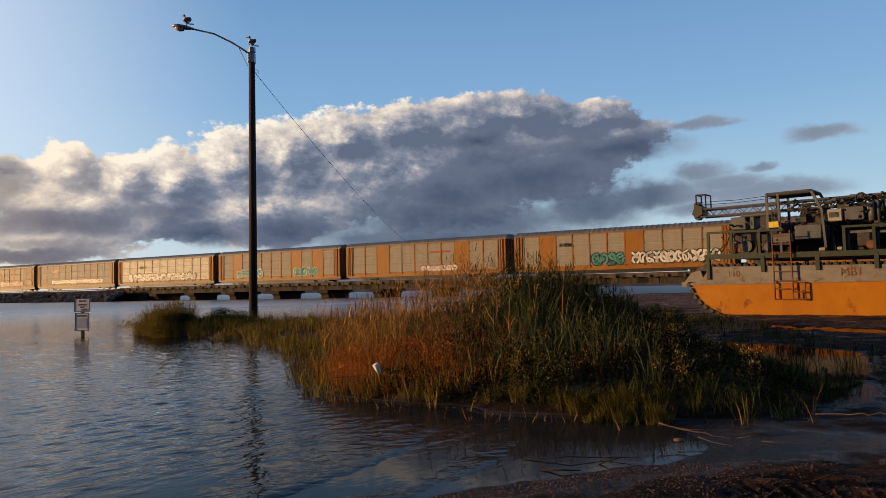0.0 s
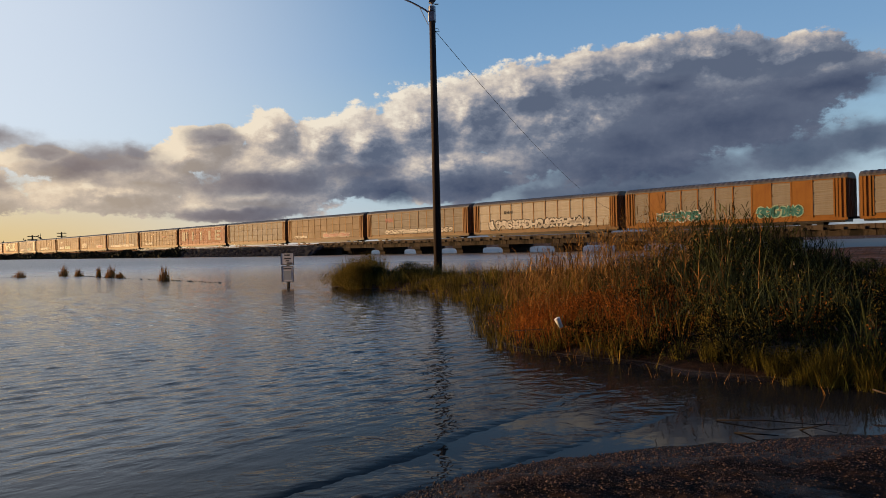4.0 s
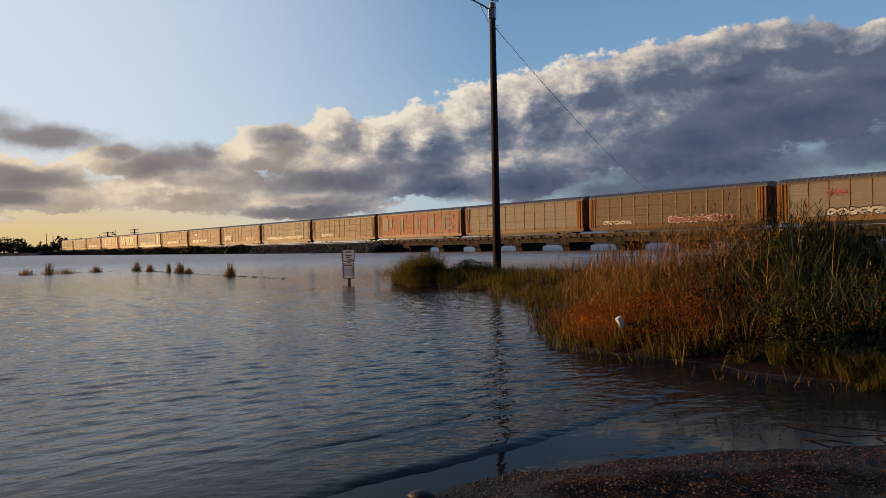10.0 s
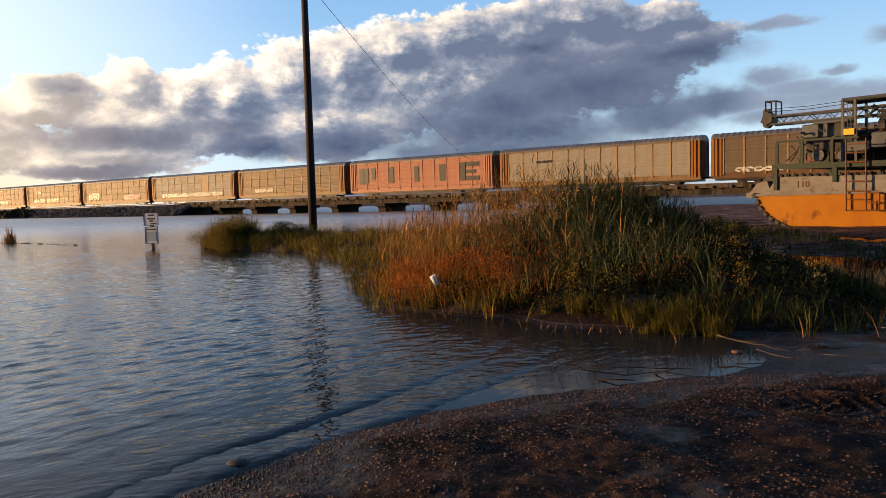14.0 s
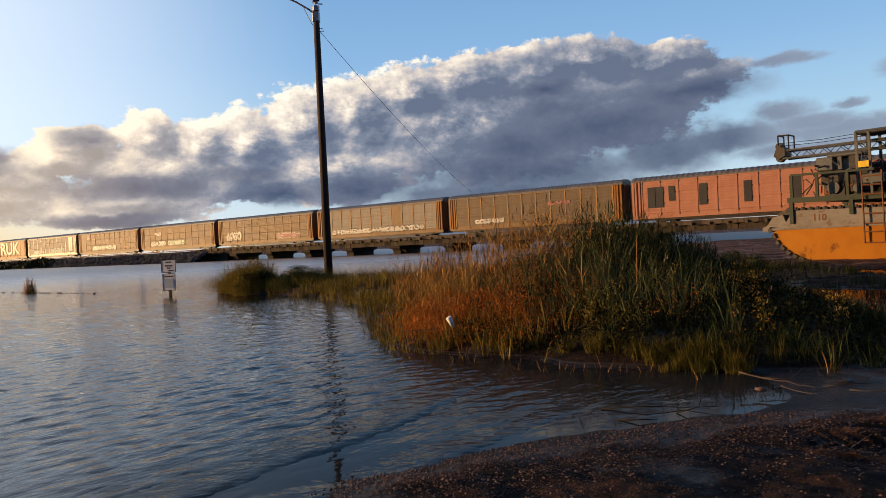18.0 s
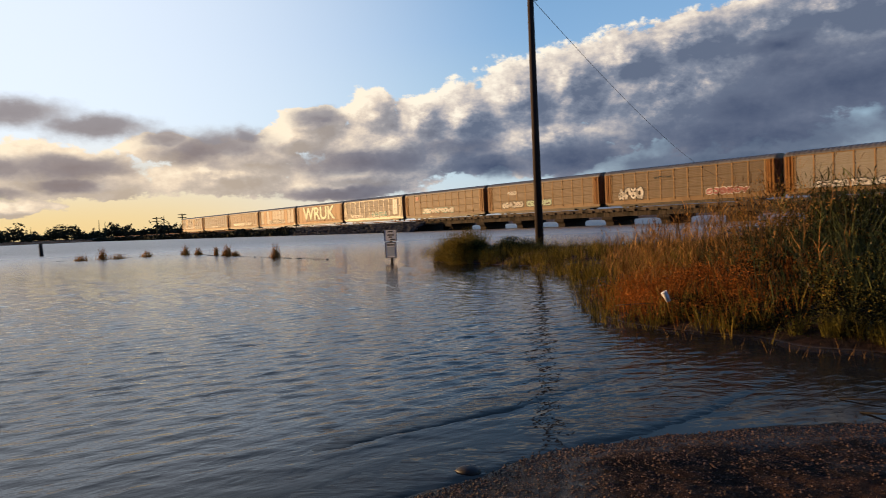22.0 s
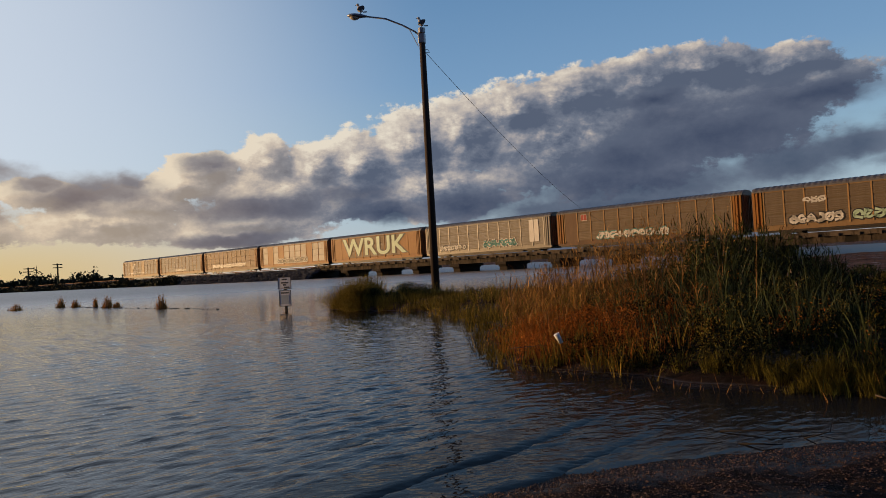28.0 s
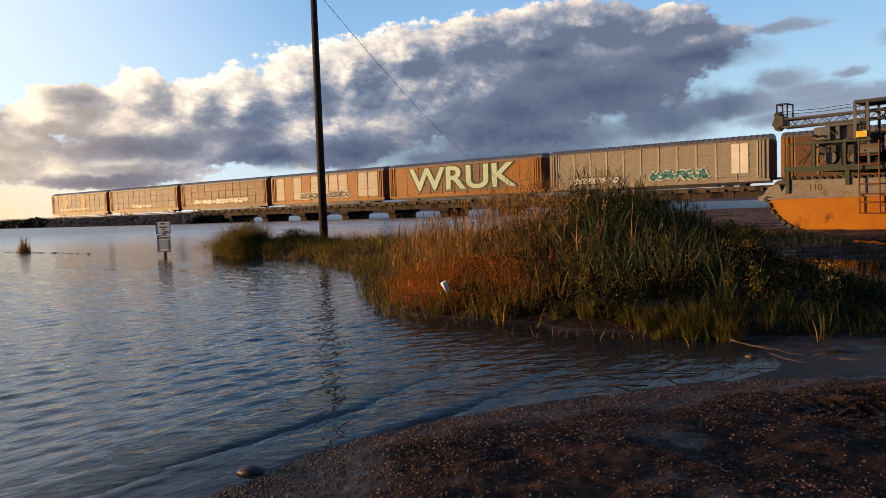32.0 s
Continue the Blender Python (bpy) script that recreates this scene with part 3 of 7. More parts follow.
def level_of(cx, cy):
    """The puddle by the shore lies lower than the rest."""
    return 0.024 if cx < 2.12 and cy > 4 else LEVEL


# wheel ruts: from, to, half width, depth
RUTS = [((1.55, 4.04), (5.6, 2.1), 0.17, 0.02), ((2.0, 3.05), (5.2, 1.6), 0.15, 0.02), ((4.0, 3.6), (16, 6.0), 0.2, 0.03), ((4.6, 2.4), (18, 3.2), 0.22, 0.03), ((6.5, 9.5), (24, 14), 0.25, 0.035), ((6.0, 7.6), (22, 9.0), 0.25, 0.03),
        ((9.0, 12.5), (26, 19), 0.3, 0.04), ((10, 1.0), (30, 7.0), 0.3, 0.04), ((5.0, 5.9), (12, 11), 0.2, 0.025)]


def bump_at(px, py, cx, cy, rx, ry):
    return np.exp(-(((px - cx) / rx) ** 2 + ((py - cy) / ry) ** 2))


def height(px, py):
    r = np.hypot(px, py)
    d = inside_depth(px, py, SHORE) + (0.10 * wobble(px, py, 2.2, 0.4) + 0.07 * wobble(px, py, 5.5, 1.4) + 0.015 * wobble(px, py, 14.0, 2.4)) * np.clip(r / 4, 0.3, 2)
    i = inside_depth(px, py, ISLAND) + 0.15 * wobble(px, py, 1.9, 1.1)
    z = np.where(d > 0, 0.10 * (1 - np.exp(-np.maximum(d, 0) / 1.1)), np.maximum(d * 0.10, -0.5))
    lumps = 0.020 * wobble(px, py, 1.3, 2.0) + 0.014 * wobble(px, py, 3.7, 3.0) + 0.009 * wobble(px, py, 9.0, 5.0) + 0.006 * wobble(px + 0.3 * py, py, 21.0, 1.0) + 0.004 * wobble(py, px, 37.0, 2.0)
    churn = np.clip((px - 1.5) / 2.5, 0, 1) * np.clip(wobble(px, py, 0.55, 3.0) + 0.35, 0, 1) * np.clip((26 - r) / 10, 0, 1)
    lumps = lumps + churn * (0.030 * (np.abs(wobble(px, py, 3.1, 6.0)) - 0.3) + 0.022 * (np.abs(wobble(py, px, 7.3, 2.0)) - 0.3) + 0.012 * wobble(px, py, 16.0, 4.0))
    for (ax, ay), (bx, by), w, deep in RUTS:
        ex, ey = bx - ax, by - ay
        le = math.hypot(ex, ey)
        u = ((px - ax) * ex + (py - ay) * ey) / le
        v = (-(px - ax) * ey + (py - ay) * ex) / le + 0.12 * np.sin(u * 0.8)
        on = np.exp(-(v / w) ** 4) * ((u > 0) & (u < le))
        rim = np.exp(-((np.abs(v) - w * 1.25) / (0.4 * w)) ** 2) * ((u > 0) & (u < le))
        tread = np.tanh(2.5 * np.sin(u * 64 + np.abs(v) * 40)) * 0.015 * (r < 16)
        lumps = lumps * (1 - 0.5 * on) - deep * on + 0.6 * deep * rim + tread * on
    flat = bump_at(px, py, 2.5, 5.3, 1.3, 0.75)                    # a low soaked hollow between gravel and marsh
    z = z * (1 - 0.8 * flat) + np.where(d > 0, np.clip(d / 0.8, 0, 1) * lumps * (1 - 0.75 * flat), 0)
    z = z + np.clip((r - 16) / 40, 0, 1) * 0.16 * (d > 0)
    zi = np.where(i > 0, 0.34 * (1 - np.exp(-np.maximum(i, 0) / 1.1)), np.maximum(i * 0.22, -0.5))
    z = np.maximum(z, zi)
    z = np.maximum(z, 0.45 * np.exp(-(((px - 17) / 9) ** 2 + ((py - 62) / 9) ** 2)) - 0.18)      # mud bank below the bridge
    for cx, cy, a, b, turn in PUDDLES:
        c, s = math.cos(radians(turn)), math.sin(radians(turn))
        u, v = (px - cx) * c + (py - cy) * s, -(px - cx) * s + (py - cy) * c
        q = np.hypot(u / a, v / b) + 0.30 * wobble(px, py, 2.6, cx) + 0.22 * wobble(px, py, 6.0, cy) + 0.14 * wobble(px, py, 15.0, cx + cy)
        if 5 < cx < 10:
            q = q + 0.40 * wobble(px, py, 8.0, cx) + 0.25 * wobble(py, px, 19.0, cy)
        z = np.where(q < 1.7, np.minimum(z, level_of(cx, cy) - 0.020 + 0.034 * np.clip(q, 0, 3) ** 2 + 0.012 * wobble(px, py, 11.0, 3.0)), z)
    far = (r > 470) & ((px < 0) | (py > 0))
    return np.where(far, 0.5 + np.clip((r - 470) / 60, 0, 1) * 1.5, z)


def z_at(x, y):
    return float(height(np.array([float(x)]), np.array([float(y)]))[0])


ARRIVE = (-9.5, -5.0, 0.0, 4.4, 10.0, 13.0, 18.7, 24.0, 27.6, 32.2, 36.2)     # when each wave reaches the shallows, in seconds


def build_ground():
    radii = np.concatenate([[0.3], np.geomspace(0.7, 30, 330), np.geomspace(31, 4600, 80)])
    ang = np.radians(np.concatenate([np.arange(-10, 150, 0.36), np.arange(150, 350, 2.5)]))   # finer over the shore and the mud
    na = len(ang)
    px, py = np.outer(radii, np.cos(ang)), np.outer(radii, np.sin(ang))
    pz = height(px, py)
    verts = np.stack([px, py, pz], -1).reshape(-1, 3)
    nr = len(radii)
    i, j = np.meshgrid(np.arange(nr - 1), np.arange(na), indexing="ij")
    a, b = i * na + j, i * na + (j + 1) % na
    faces = np.stack([a, a + na, b + na, b], -1).reshape(-1, 4).tolist()
    faces.append(list(range(na)))
    ob = new("ground", mesh_of("ground", verts.tolist(), faces, M["mud"], True))
    tagged(ob, "dark wet mud and rust-brown gravel flat along the lake shore", "ground", kind="structure")

    rr = np.concatenate([[0.5, 1.2], np.arange(2.0, 8.5, 0.034), np.geomspace(8.55, 48, 330), np.geomspace(50, 4700, 40)])
    aa = np.radians(np.concatenate([np.arange(72, 176, 0.32), np.arange(176, 432, 4.0)]))    # finer over the open lake
    wx, wy = np.outer(rr, np.cos(aa)), np.outer(rr, np.sin(aa))
    step = np.gradient(rr)[:, None]
    rng = np.random.default_rng(2)
    wz = np.zeros_like(wx)
    for k in range(26):
        lam = 0.11 * (0.36 / 0.11) ** (k / 25)
        th = radians(-36) + rng.normal(0, 0.45)
        ph = rng.uniform(0, 6.28)
        kx, ky = math.cos(th) * 6.283 / lam, math.sin(th) * 6.283 / lam
        gust = 0.6 + 0.4 * np.sin(wx * 0.21 * rng.uniform(0.6, 1.5) + wy * 0.17 * rng.uniform(0.6, 1.5) + ph)
        sw = np.sin(kx * wx + ky * wy + ph + 0.5 * np.sin(0.7 * wx + ph * 3) + 0.4 * np.sin(0.5 * wy + ph))
        wz += 0.0046 * lam ** 0.8 * gust * (sw + 0.35 * sw ** 2) * np.clip(lam / (3.2 * step), 0, 1) ** 2
    wz *= np.clip((50 - rr) / 25, 0, 1)[:, None]
    off = -inside_depth(wx, wy, SHORE)
    film = np.clip((off - 0.25) / 0.7, 0, 1)                       # a smooth film close to the gravel
    lee = np.clip(off / 3.0, 0, 1) * np.clip(1 - (wx + 0.6 + 0.12 * wy) / 1.6, 0.0, 1)
    wz *= (0.22 + 0.78 * lee) * film
    wz *= np.clip(1 - (wx - 3.5) / 2, 0, 1)
    na = len(aa)
    vv = np.stack([wx, wy, wz], -1).reshape(-1, 3)
    i, j = np.meshgrid(np.arange(len(rr) - 1), np.arange(na), indexing="ij")
    a, b = i * na + j, i * na + (j + 1) % na
    ff = np.stack([a, a + na, b + na, b], -1).reshape(-1, 4).tolist()
    ff.append(list(range(na)))
    lake = new("water", mesh_of("lake", vv.tolist(), ff, M["lake"], True))
    # sky reflection painted by place: strong on the left, weak inshore and far out
    mirror_share = 0.58 + 0.52 * np.clip(-(wx + 0.4 - 0.10 * (wy - 5)) / 2.4, 0, 1) * np.clip(off / 1.5, 0, 1)
    mirror_share = mirror_share * (1 - 0.40 * np.clip((np.hypot(wx, wy) - 35) / 50, 0, 1))
    chop = 0.035 + 0.26 * np.clip((np.hypot(wx, wy) - 16) / 50, 0, 1)          # far waves are too small to see singly
    for nm, val in (("mirror_share", mirror_share), ("chop", chop)):
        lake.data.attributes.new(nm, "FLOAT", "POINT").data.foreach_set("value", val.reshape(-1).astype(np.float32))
    att = lake.data.attributes.new("windy", "FLOAT", "POINT")
    att.data.foreach_set("value", ((0.50 + 0.50 * lee) * (0.15 + 0.85 * film)).reshape(-1).astype(np.float32))
    tagged(lake, "wind-rippled grey-blue lake water along a muddy shore", "water", kind="structure")

    for k, (cx, cy, a, b, turn) in enumerate(PUDDLES):
        n = 28
        ring = [(a * 1.5 * math.cos(2 * math.pi * j / n), b * 1.5 * math.sin(2 * math.pi * j / n), 0) for j in range(n)]
        ob = new("puddle", mesh_of("puddle", ring, [list(range(n))], M["still"]))
        ob.matrix_world = pose(cx, cy, level_of(cx, cy) + 0.0006 * k, 0, 0, turn)
        tagged(ob, "shallow rain puddle in mud reflecting the sky", "puddle", "puddles on the mud flat")
    pool = [(3.9, 7.6), (5.3, 8.6), (7.0, 11.6), (6.7, 13.6), (5.4, 14.8), (4.4, 14.6), (4.2, 12), (4.0, 9.5)]
    ob = new("puddle", mesh_of("pool", [(x, y, 0.022) for x, y in pool], [list(range(len(pool)))], M["still"]))
    tagged(ob, "still flooded hollow in front of the marsh buggy", "puddle", "puddles on the mud flat")

    # low wave crests that run up the shore: steep brown face, long back
    crests = []
    profile = ((0.13, -0.010), (0.10, -0.001), (0.07, 0.007), (0.04, 0.0145), (0.01, 0.019), (-0.04, 0.020), (-0.12, 0.017), (-0.26, 0.010), (-0.46, 0.003), (-0.75, -0.010))
    np_ = len(profile)
    for c in range(len(ARRIVE)):
        q = random.Random(70 + c)
        tall, fa, fb = q.uniform(0.75, 1.1), q.uniform(0, 6), q.uniform(0, 6)
        rows = []
        for k in range(91):
            u = -2.2 + 4.6 * k / 90
            fade = max(0.0, math.sin(math.pi * k / 90)) ** 0.7 * (0.68 + 0.20 * math.sin(u * 1.9 + fa) + 0.12 * math.sin(u * 6.3 + fb))
            bow = 0.05 * math.sin(u * 1.3 + fb) + 0.022 * math.sin(u * 3.7 + fa) + 0.010 * math.sin(u * 9.1 + fb) - 0.05 * max(0.0, u - 0.2) ** 2
            rows.append([(bow + v * (0.9 + 0.1 * math.sin(u * 5 + fb)), u, h * fade * tall + 0.0016 * math.sin(u * 23 + v * 40) + 0.0014 * math.sin(u * 41 - v * 55 + fa)) for v, h in profile])
        verts = [v for r in rows for v in r]
        faces = [(np_ * k + j + np_, np_ * k + j + np_ + 1, np_ * k + j + 1, np_ * k + j) for k in range(90) for j in range(np_ - 1)]
        ob = new("wave_crest", mesh_of("wave_crest", verts, faces, M["lake"], True))
        for nm, val in (("windy", 0.7), ("mirror_share", 0.62), ("chop", 0.05)):
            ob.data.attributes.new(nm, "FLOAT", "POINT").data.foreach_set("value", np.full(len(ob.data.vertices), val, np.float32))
        tagged(ob, "low glassy wave crest with a brown face running up the shore", "wave", "wave crests at the shore")
        crests.append(ob)
    return lake, crests


lake, crests = build_ground()

# ---- railway: embankment, concrete trestle, a moving train of car carriers ----
TRACK_TURN = -31.7
TRACK = Matrix.Translation((45.28, 73.34, 2.45)) @ pose(0, 0, 0, 0, 0, TRACK_TURN)   # origin nearest the shore, x along the way of travel, z at the rail's top
BRIDGE_FROM, BRIDGE_TO = -124.0, -12.0
SPAN = 10.4
PITCH, CARS = 28.4, 20


def on_track(ob, x=0.0, y=0.0, z=0.0):
    ob.matrix_world = TRACK @ Matrix.Translation((x, y, z))
    return ob


def build_railway():
    # earth banks at both ends of the bridge
    for name, x0, x1, label in (("embankment_west", -900.0, BRIDGE_FROM, "low dark railway embankment rising from the lake"), ("embankment_east", BRIDGE_TO, 420.0, "low railway embankment behind tall reeds")):
        xs = np.concatenate([np.linspace(x0, -330, 12), np.linspace(-320, x1, 100)]) if x0 < -500 else np.linspace(x0, x1, 80)
        prof = [(-7.6, -3.1), (-6.2, -2.3), (-4.6, -1.5), (-3.2, -0.62), (-2.6, -0.34), (2.6, -0.34), (3.4, -0.7), (7.6, -3.1)]
        verts, faces = [], []
        for k, x in enumerate(xs):
            for j, (y, z) in enumerate(prof):
                f = 0.0 if j in (0, 7) else 0.22
                verts.append((x, y + f * math.sin(x * 0.9 + j * 2.1), z + 0.5 * f * math.sin(x * 1.7 + j * 1.3)))
            if k:
                a = (k - 1) * 8
                faces += [(a + j, a + j + 1, a + j + 9, a + j + 8) for j in range(7)]
        ob = on_track(new(name, mesh_of(name, verts, faces, M["ballast"], False)))
        tagged(ob, label, "embankment", kind="structure")

    # rip-rap along the waterline
    rng = random.Random(4)
    verts, faces = [], []
    for k in range(2300):
        x = BRIDGE_FROM + 4 - 190 * rng.random() ** 1.6
        q = rng.random() ** 1.2
        y, z = -7.9 + 3.6 * q + rng.uniform(-0.3, 0.3), -2.5 + 1.75 * q
        r = rng.uniform(0.22, 0.62)
        base = len(verts)
        for d in ((1, 0, 0), (-1, 0, 0), (0, 1, 0), (0, -1, 0), (0, 0, 1), (0, 0, -1), (0.7, 0.7, 0.5), (-0.7, -0.6, 0.6)):
            verts.append((x + d[0] * r * rng.uniform(0.7, 1.3), y + d[1] * r * rng.uniform(0.6, 1.1), z + d[2] * r * rng.uniform(0.5, 0.95)))
        faces += [(base + a, base + b, base + c) for a, b, c in ((0, 6, 4), (0, 2, 6), (2, 4, 6), (2, 1, 4), (1, 7, 4), (1, 3, 7), (3, 4, 7), (3, 0, 4), (2, 0, 5), (1, 2, 5), (3, 1, 5), (0, 3, 5))]
    ob = on_track(new("riprap", mesh_of("riprap", verts, faces, M["riprap"])))
    tagged(ob, "grey broken stone piled along the railway bank at the waterline", "rocks", kind="stuff")

    # rails
    bm = bmesh.new()
    for y in (-0.75, 0.75):
        add_prism(bm, [(y - 0.035, -0.06), (y + 0.035, -0.06), (y + 0.035, 0.0), (y - 0.035, 0.0)], -900, 420, axis="x")
        add_prism(bm, [(y - 0.07, -0.17), (y + 0.07, -0.17), (y + 0.02, -0.06), (y - 0.02, -0.06)], -900, 420, axis="x")
    rails = on_track(new("railway_track", done(bm, "rails", M["rust_steel"])))
    tagged(rails, "rusty steel railway rails on bank and bridge", "track", kind="structure")

    # trestle
    bridge = on_track(new("bridge"))
    tagged(bridge, "long low concrete railway trestle over the water", "bridge")
    n = int(round((BRIDGE_TO - BRIDGE_FROM) / SPAN))
    step = (BRIDGE_TO - BRIDGE_FROM) / n
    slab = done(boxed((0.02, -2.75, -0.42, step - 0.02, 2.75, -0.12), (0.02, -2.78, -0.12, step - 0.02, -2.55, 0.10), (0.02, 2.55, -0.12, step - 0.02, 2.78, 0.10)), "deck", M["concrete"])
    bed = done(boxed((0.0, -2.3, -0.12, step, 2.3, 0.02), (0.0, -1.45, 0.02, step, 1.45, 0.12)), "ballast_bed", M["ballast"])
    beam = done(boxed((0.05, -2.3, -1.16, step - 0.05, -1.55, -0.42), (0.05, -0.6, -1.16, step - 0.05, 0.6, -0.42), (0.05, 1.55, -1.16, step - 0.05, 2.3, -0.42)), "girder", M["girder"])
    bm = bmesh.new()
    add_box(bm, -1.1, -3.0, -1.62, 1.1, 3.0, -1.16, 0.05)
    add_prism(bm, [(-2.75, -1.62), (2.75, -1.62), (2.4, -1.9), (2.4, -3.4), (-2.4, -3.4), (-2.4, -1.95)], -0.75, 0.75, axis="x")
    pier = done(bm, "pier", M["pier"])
    bracket = done(boxed((-0.12, -2.98, -0.5, 0.12, -2.75, -0.16)), "bracket", M["concrete"])
    for k in range(n):
        x = BRIDGE_FROM + k * step
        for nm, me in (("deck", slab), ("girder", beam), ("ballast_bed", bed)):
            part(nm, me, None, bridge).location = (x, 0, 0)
        for q in range(5):
            part("bracket", bracket, None, bridge).location = (x + (q + 0.5) * step / 5, 0, 0)
        if 0 < k < n - 1:
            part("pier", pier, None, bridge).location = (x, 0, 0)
    for x in (BRIDGE_FROM - 1.2, BRIDGE_TO):
        part("abutment", boxed((x, -3.2, -3.4, x + 1.2, 3.2, -0.14), (x - 0.4 if x < -50 else x + 1.2, -4.6, -3.4, x + 0.0 if x < -50 else x + 1.6, -3.2, -0.6), bevel=0.03), M["pier"], bridge)


build_railway()

CAR_PAINT = {
    "yellow": surf("rack_yellow", (0.320, 0.144, 0.026), (0.230, 0.093, 0.019), 0.55, 0, 1.4, 0.002, spots=(RUST, 0.18, 1.3), stretch=(1, 1, 0.4)),
    "tan": surf("rack_tan", (0.251, 0.164, 0.081), (0.180, 0.109, 0.055), 0.55, 0, 1.4, 0.002, spots=(RUST, 0.22, 1.3), stretch=(1, 1, 0.4)),
    "brown": surf("rack_brown", (0.146, 0.080, 0.043), (0.096, 0.052, 0.028), 0.55, 0, 1.4, 0.002, spots=(RUST, 0.25, 1.3), stretch=(1, 1, 0.4)),
    "salmon": surf("rack_salmon", (0.422, 0.205, 0.141), (0.333, 0.147, 0.096), 0.55, 0, 1.4, 0.002, spots=(RUST, 0.15, 1.3), stretch=(1, 1, 0.4)),
    "silver": surf("panel_silver", (0.312, 0.287, 0.242), (0.238, 0.213, 0.172), 0.42, 0.0, 1.2, 0.002, spots=((0.182, 0.121, 0.076), 0.18, 1.1), stretch=(1, 1, 0.35)),
    "white": surf("panel_white", (0.492, 0.463, 0.402), (0.385, 0.353, 0.295), 0.45, 0.1, 1.2, 0.002, spots=((0.227, 0.151, 0.090), 0.14, 1.1), stretch=(1, 1, 0.35)),
    "dull": surf("panel_dull", (0.186, 0.144, 0.101), (0.136, 0.104, 0.071), 0.45, 0.25, 1.2, 0.002, spots=((0.133, 0.079, 0.046), 0.2, 1.1), stretch=(1, 1, 0.35)),
    # posts paler than their wagons: the low sun they catch is painted in
    "post": surf("post_sunlit", (0.40, 0.25, 0.105), (0.29, 0.165, 0.07), 0.55, 0, 1.4, 0.002, spots=(RUST, 0.16, 1.3), stretch=(1, 1, 0.4)),
    "roof": surf("car_roof", (0.180, 0.172, 0.164), (0.115, 0.107, 0.098), 0.5, 0.3, 1.0, 0.002, spots=((0.150, 0.090, 0.060), 0.18, 1.0)),
    "end": surf("car_end", (0.221, 0.123, 0.061), (0.139, 0.082, 0.045), 0.6, 0.1, 1.4, 0.002, spots=(RUST, 0.25, 1.3)),
}
INK = {
    "mint": surf("graffiti_mint", (0.466, 0.608, 0.466), (0.354, 0.506, 0.385), 0.5, 0, 1.0),
    "white": surf("graffiti_white", (0.74, 0.72, 0.68), (0.6, 0.58, 0.55), 0.5, 0, 1.0),
    "black": surf("graffiti_black", (0.03, 0.03, 0.035), (0.05, 0.05, 0.05), 0.5, 0, 1.0),
    "teal": surf("graffiti_teal", (0.081, 0.304, 0.284), (0.051, 0.203, 0.203), 0.5, 0, 1.0),
    "pink": surf("graffiti_pink", (0.465, 0.195, 0.180), (0.375, 0.150, 0.150), 0.5, 0, 1.0),
    "red": surf("graffiti_red", (0.375, 0.060, 0.045), (0.300, 0.053, 0.038), 0.5, 0, 1.0),
}
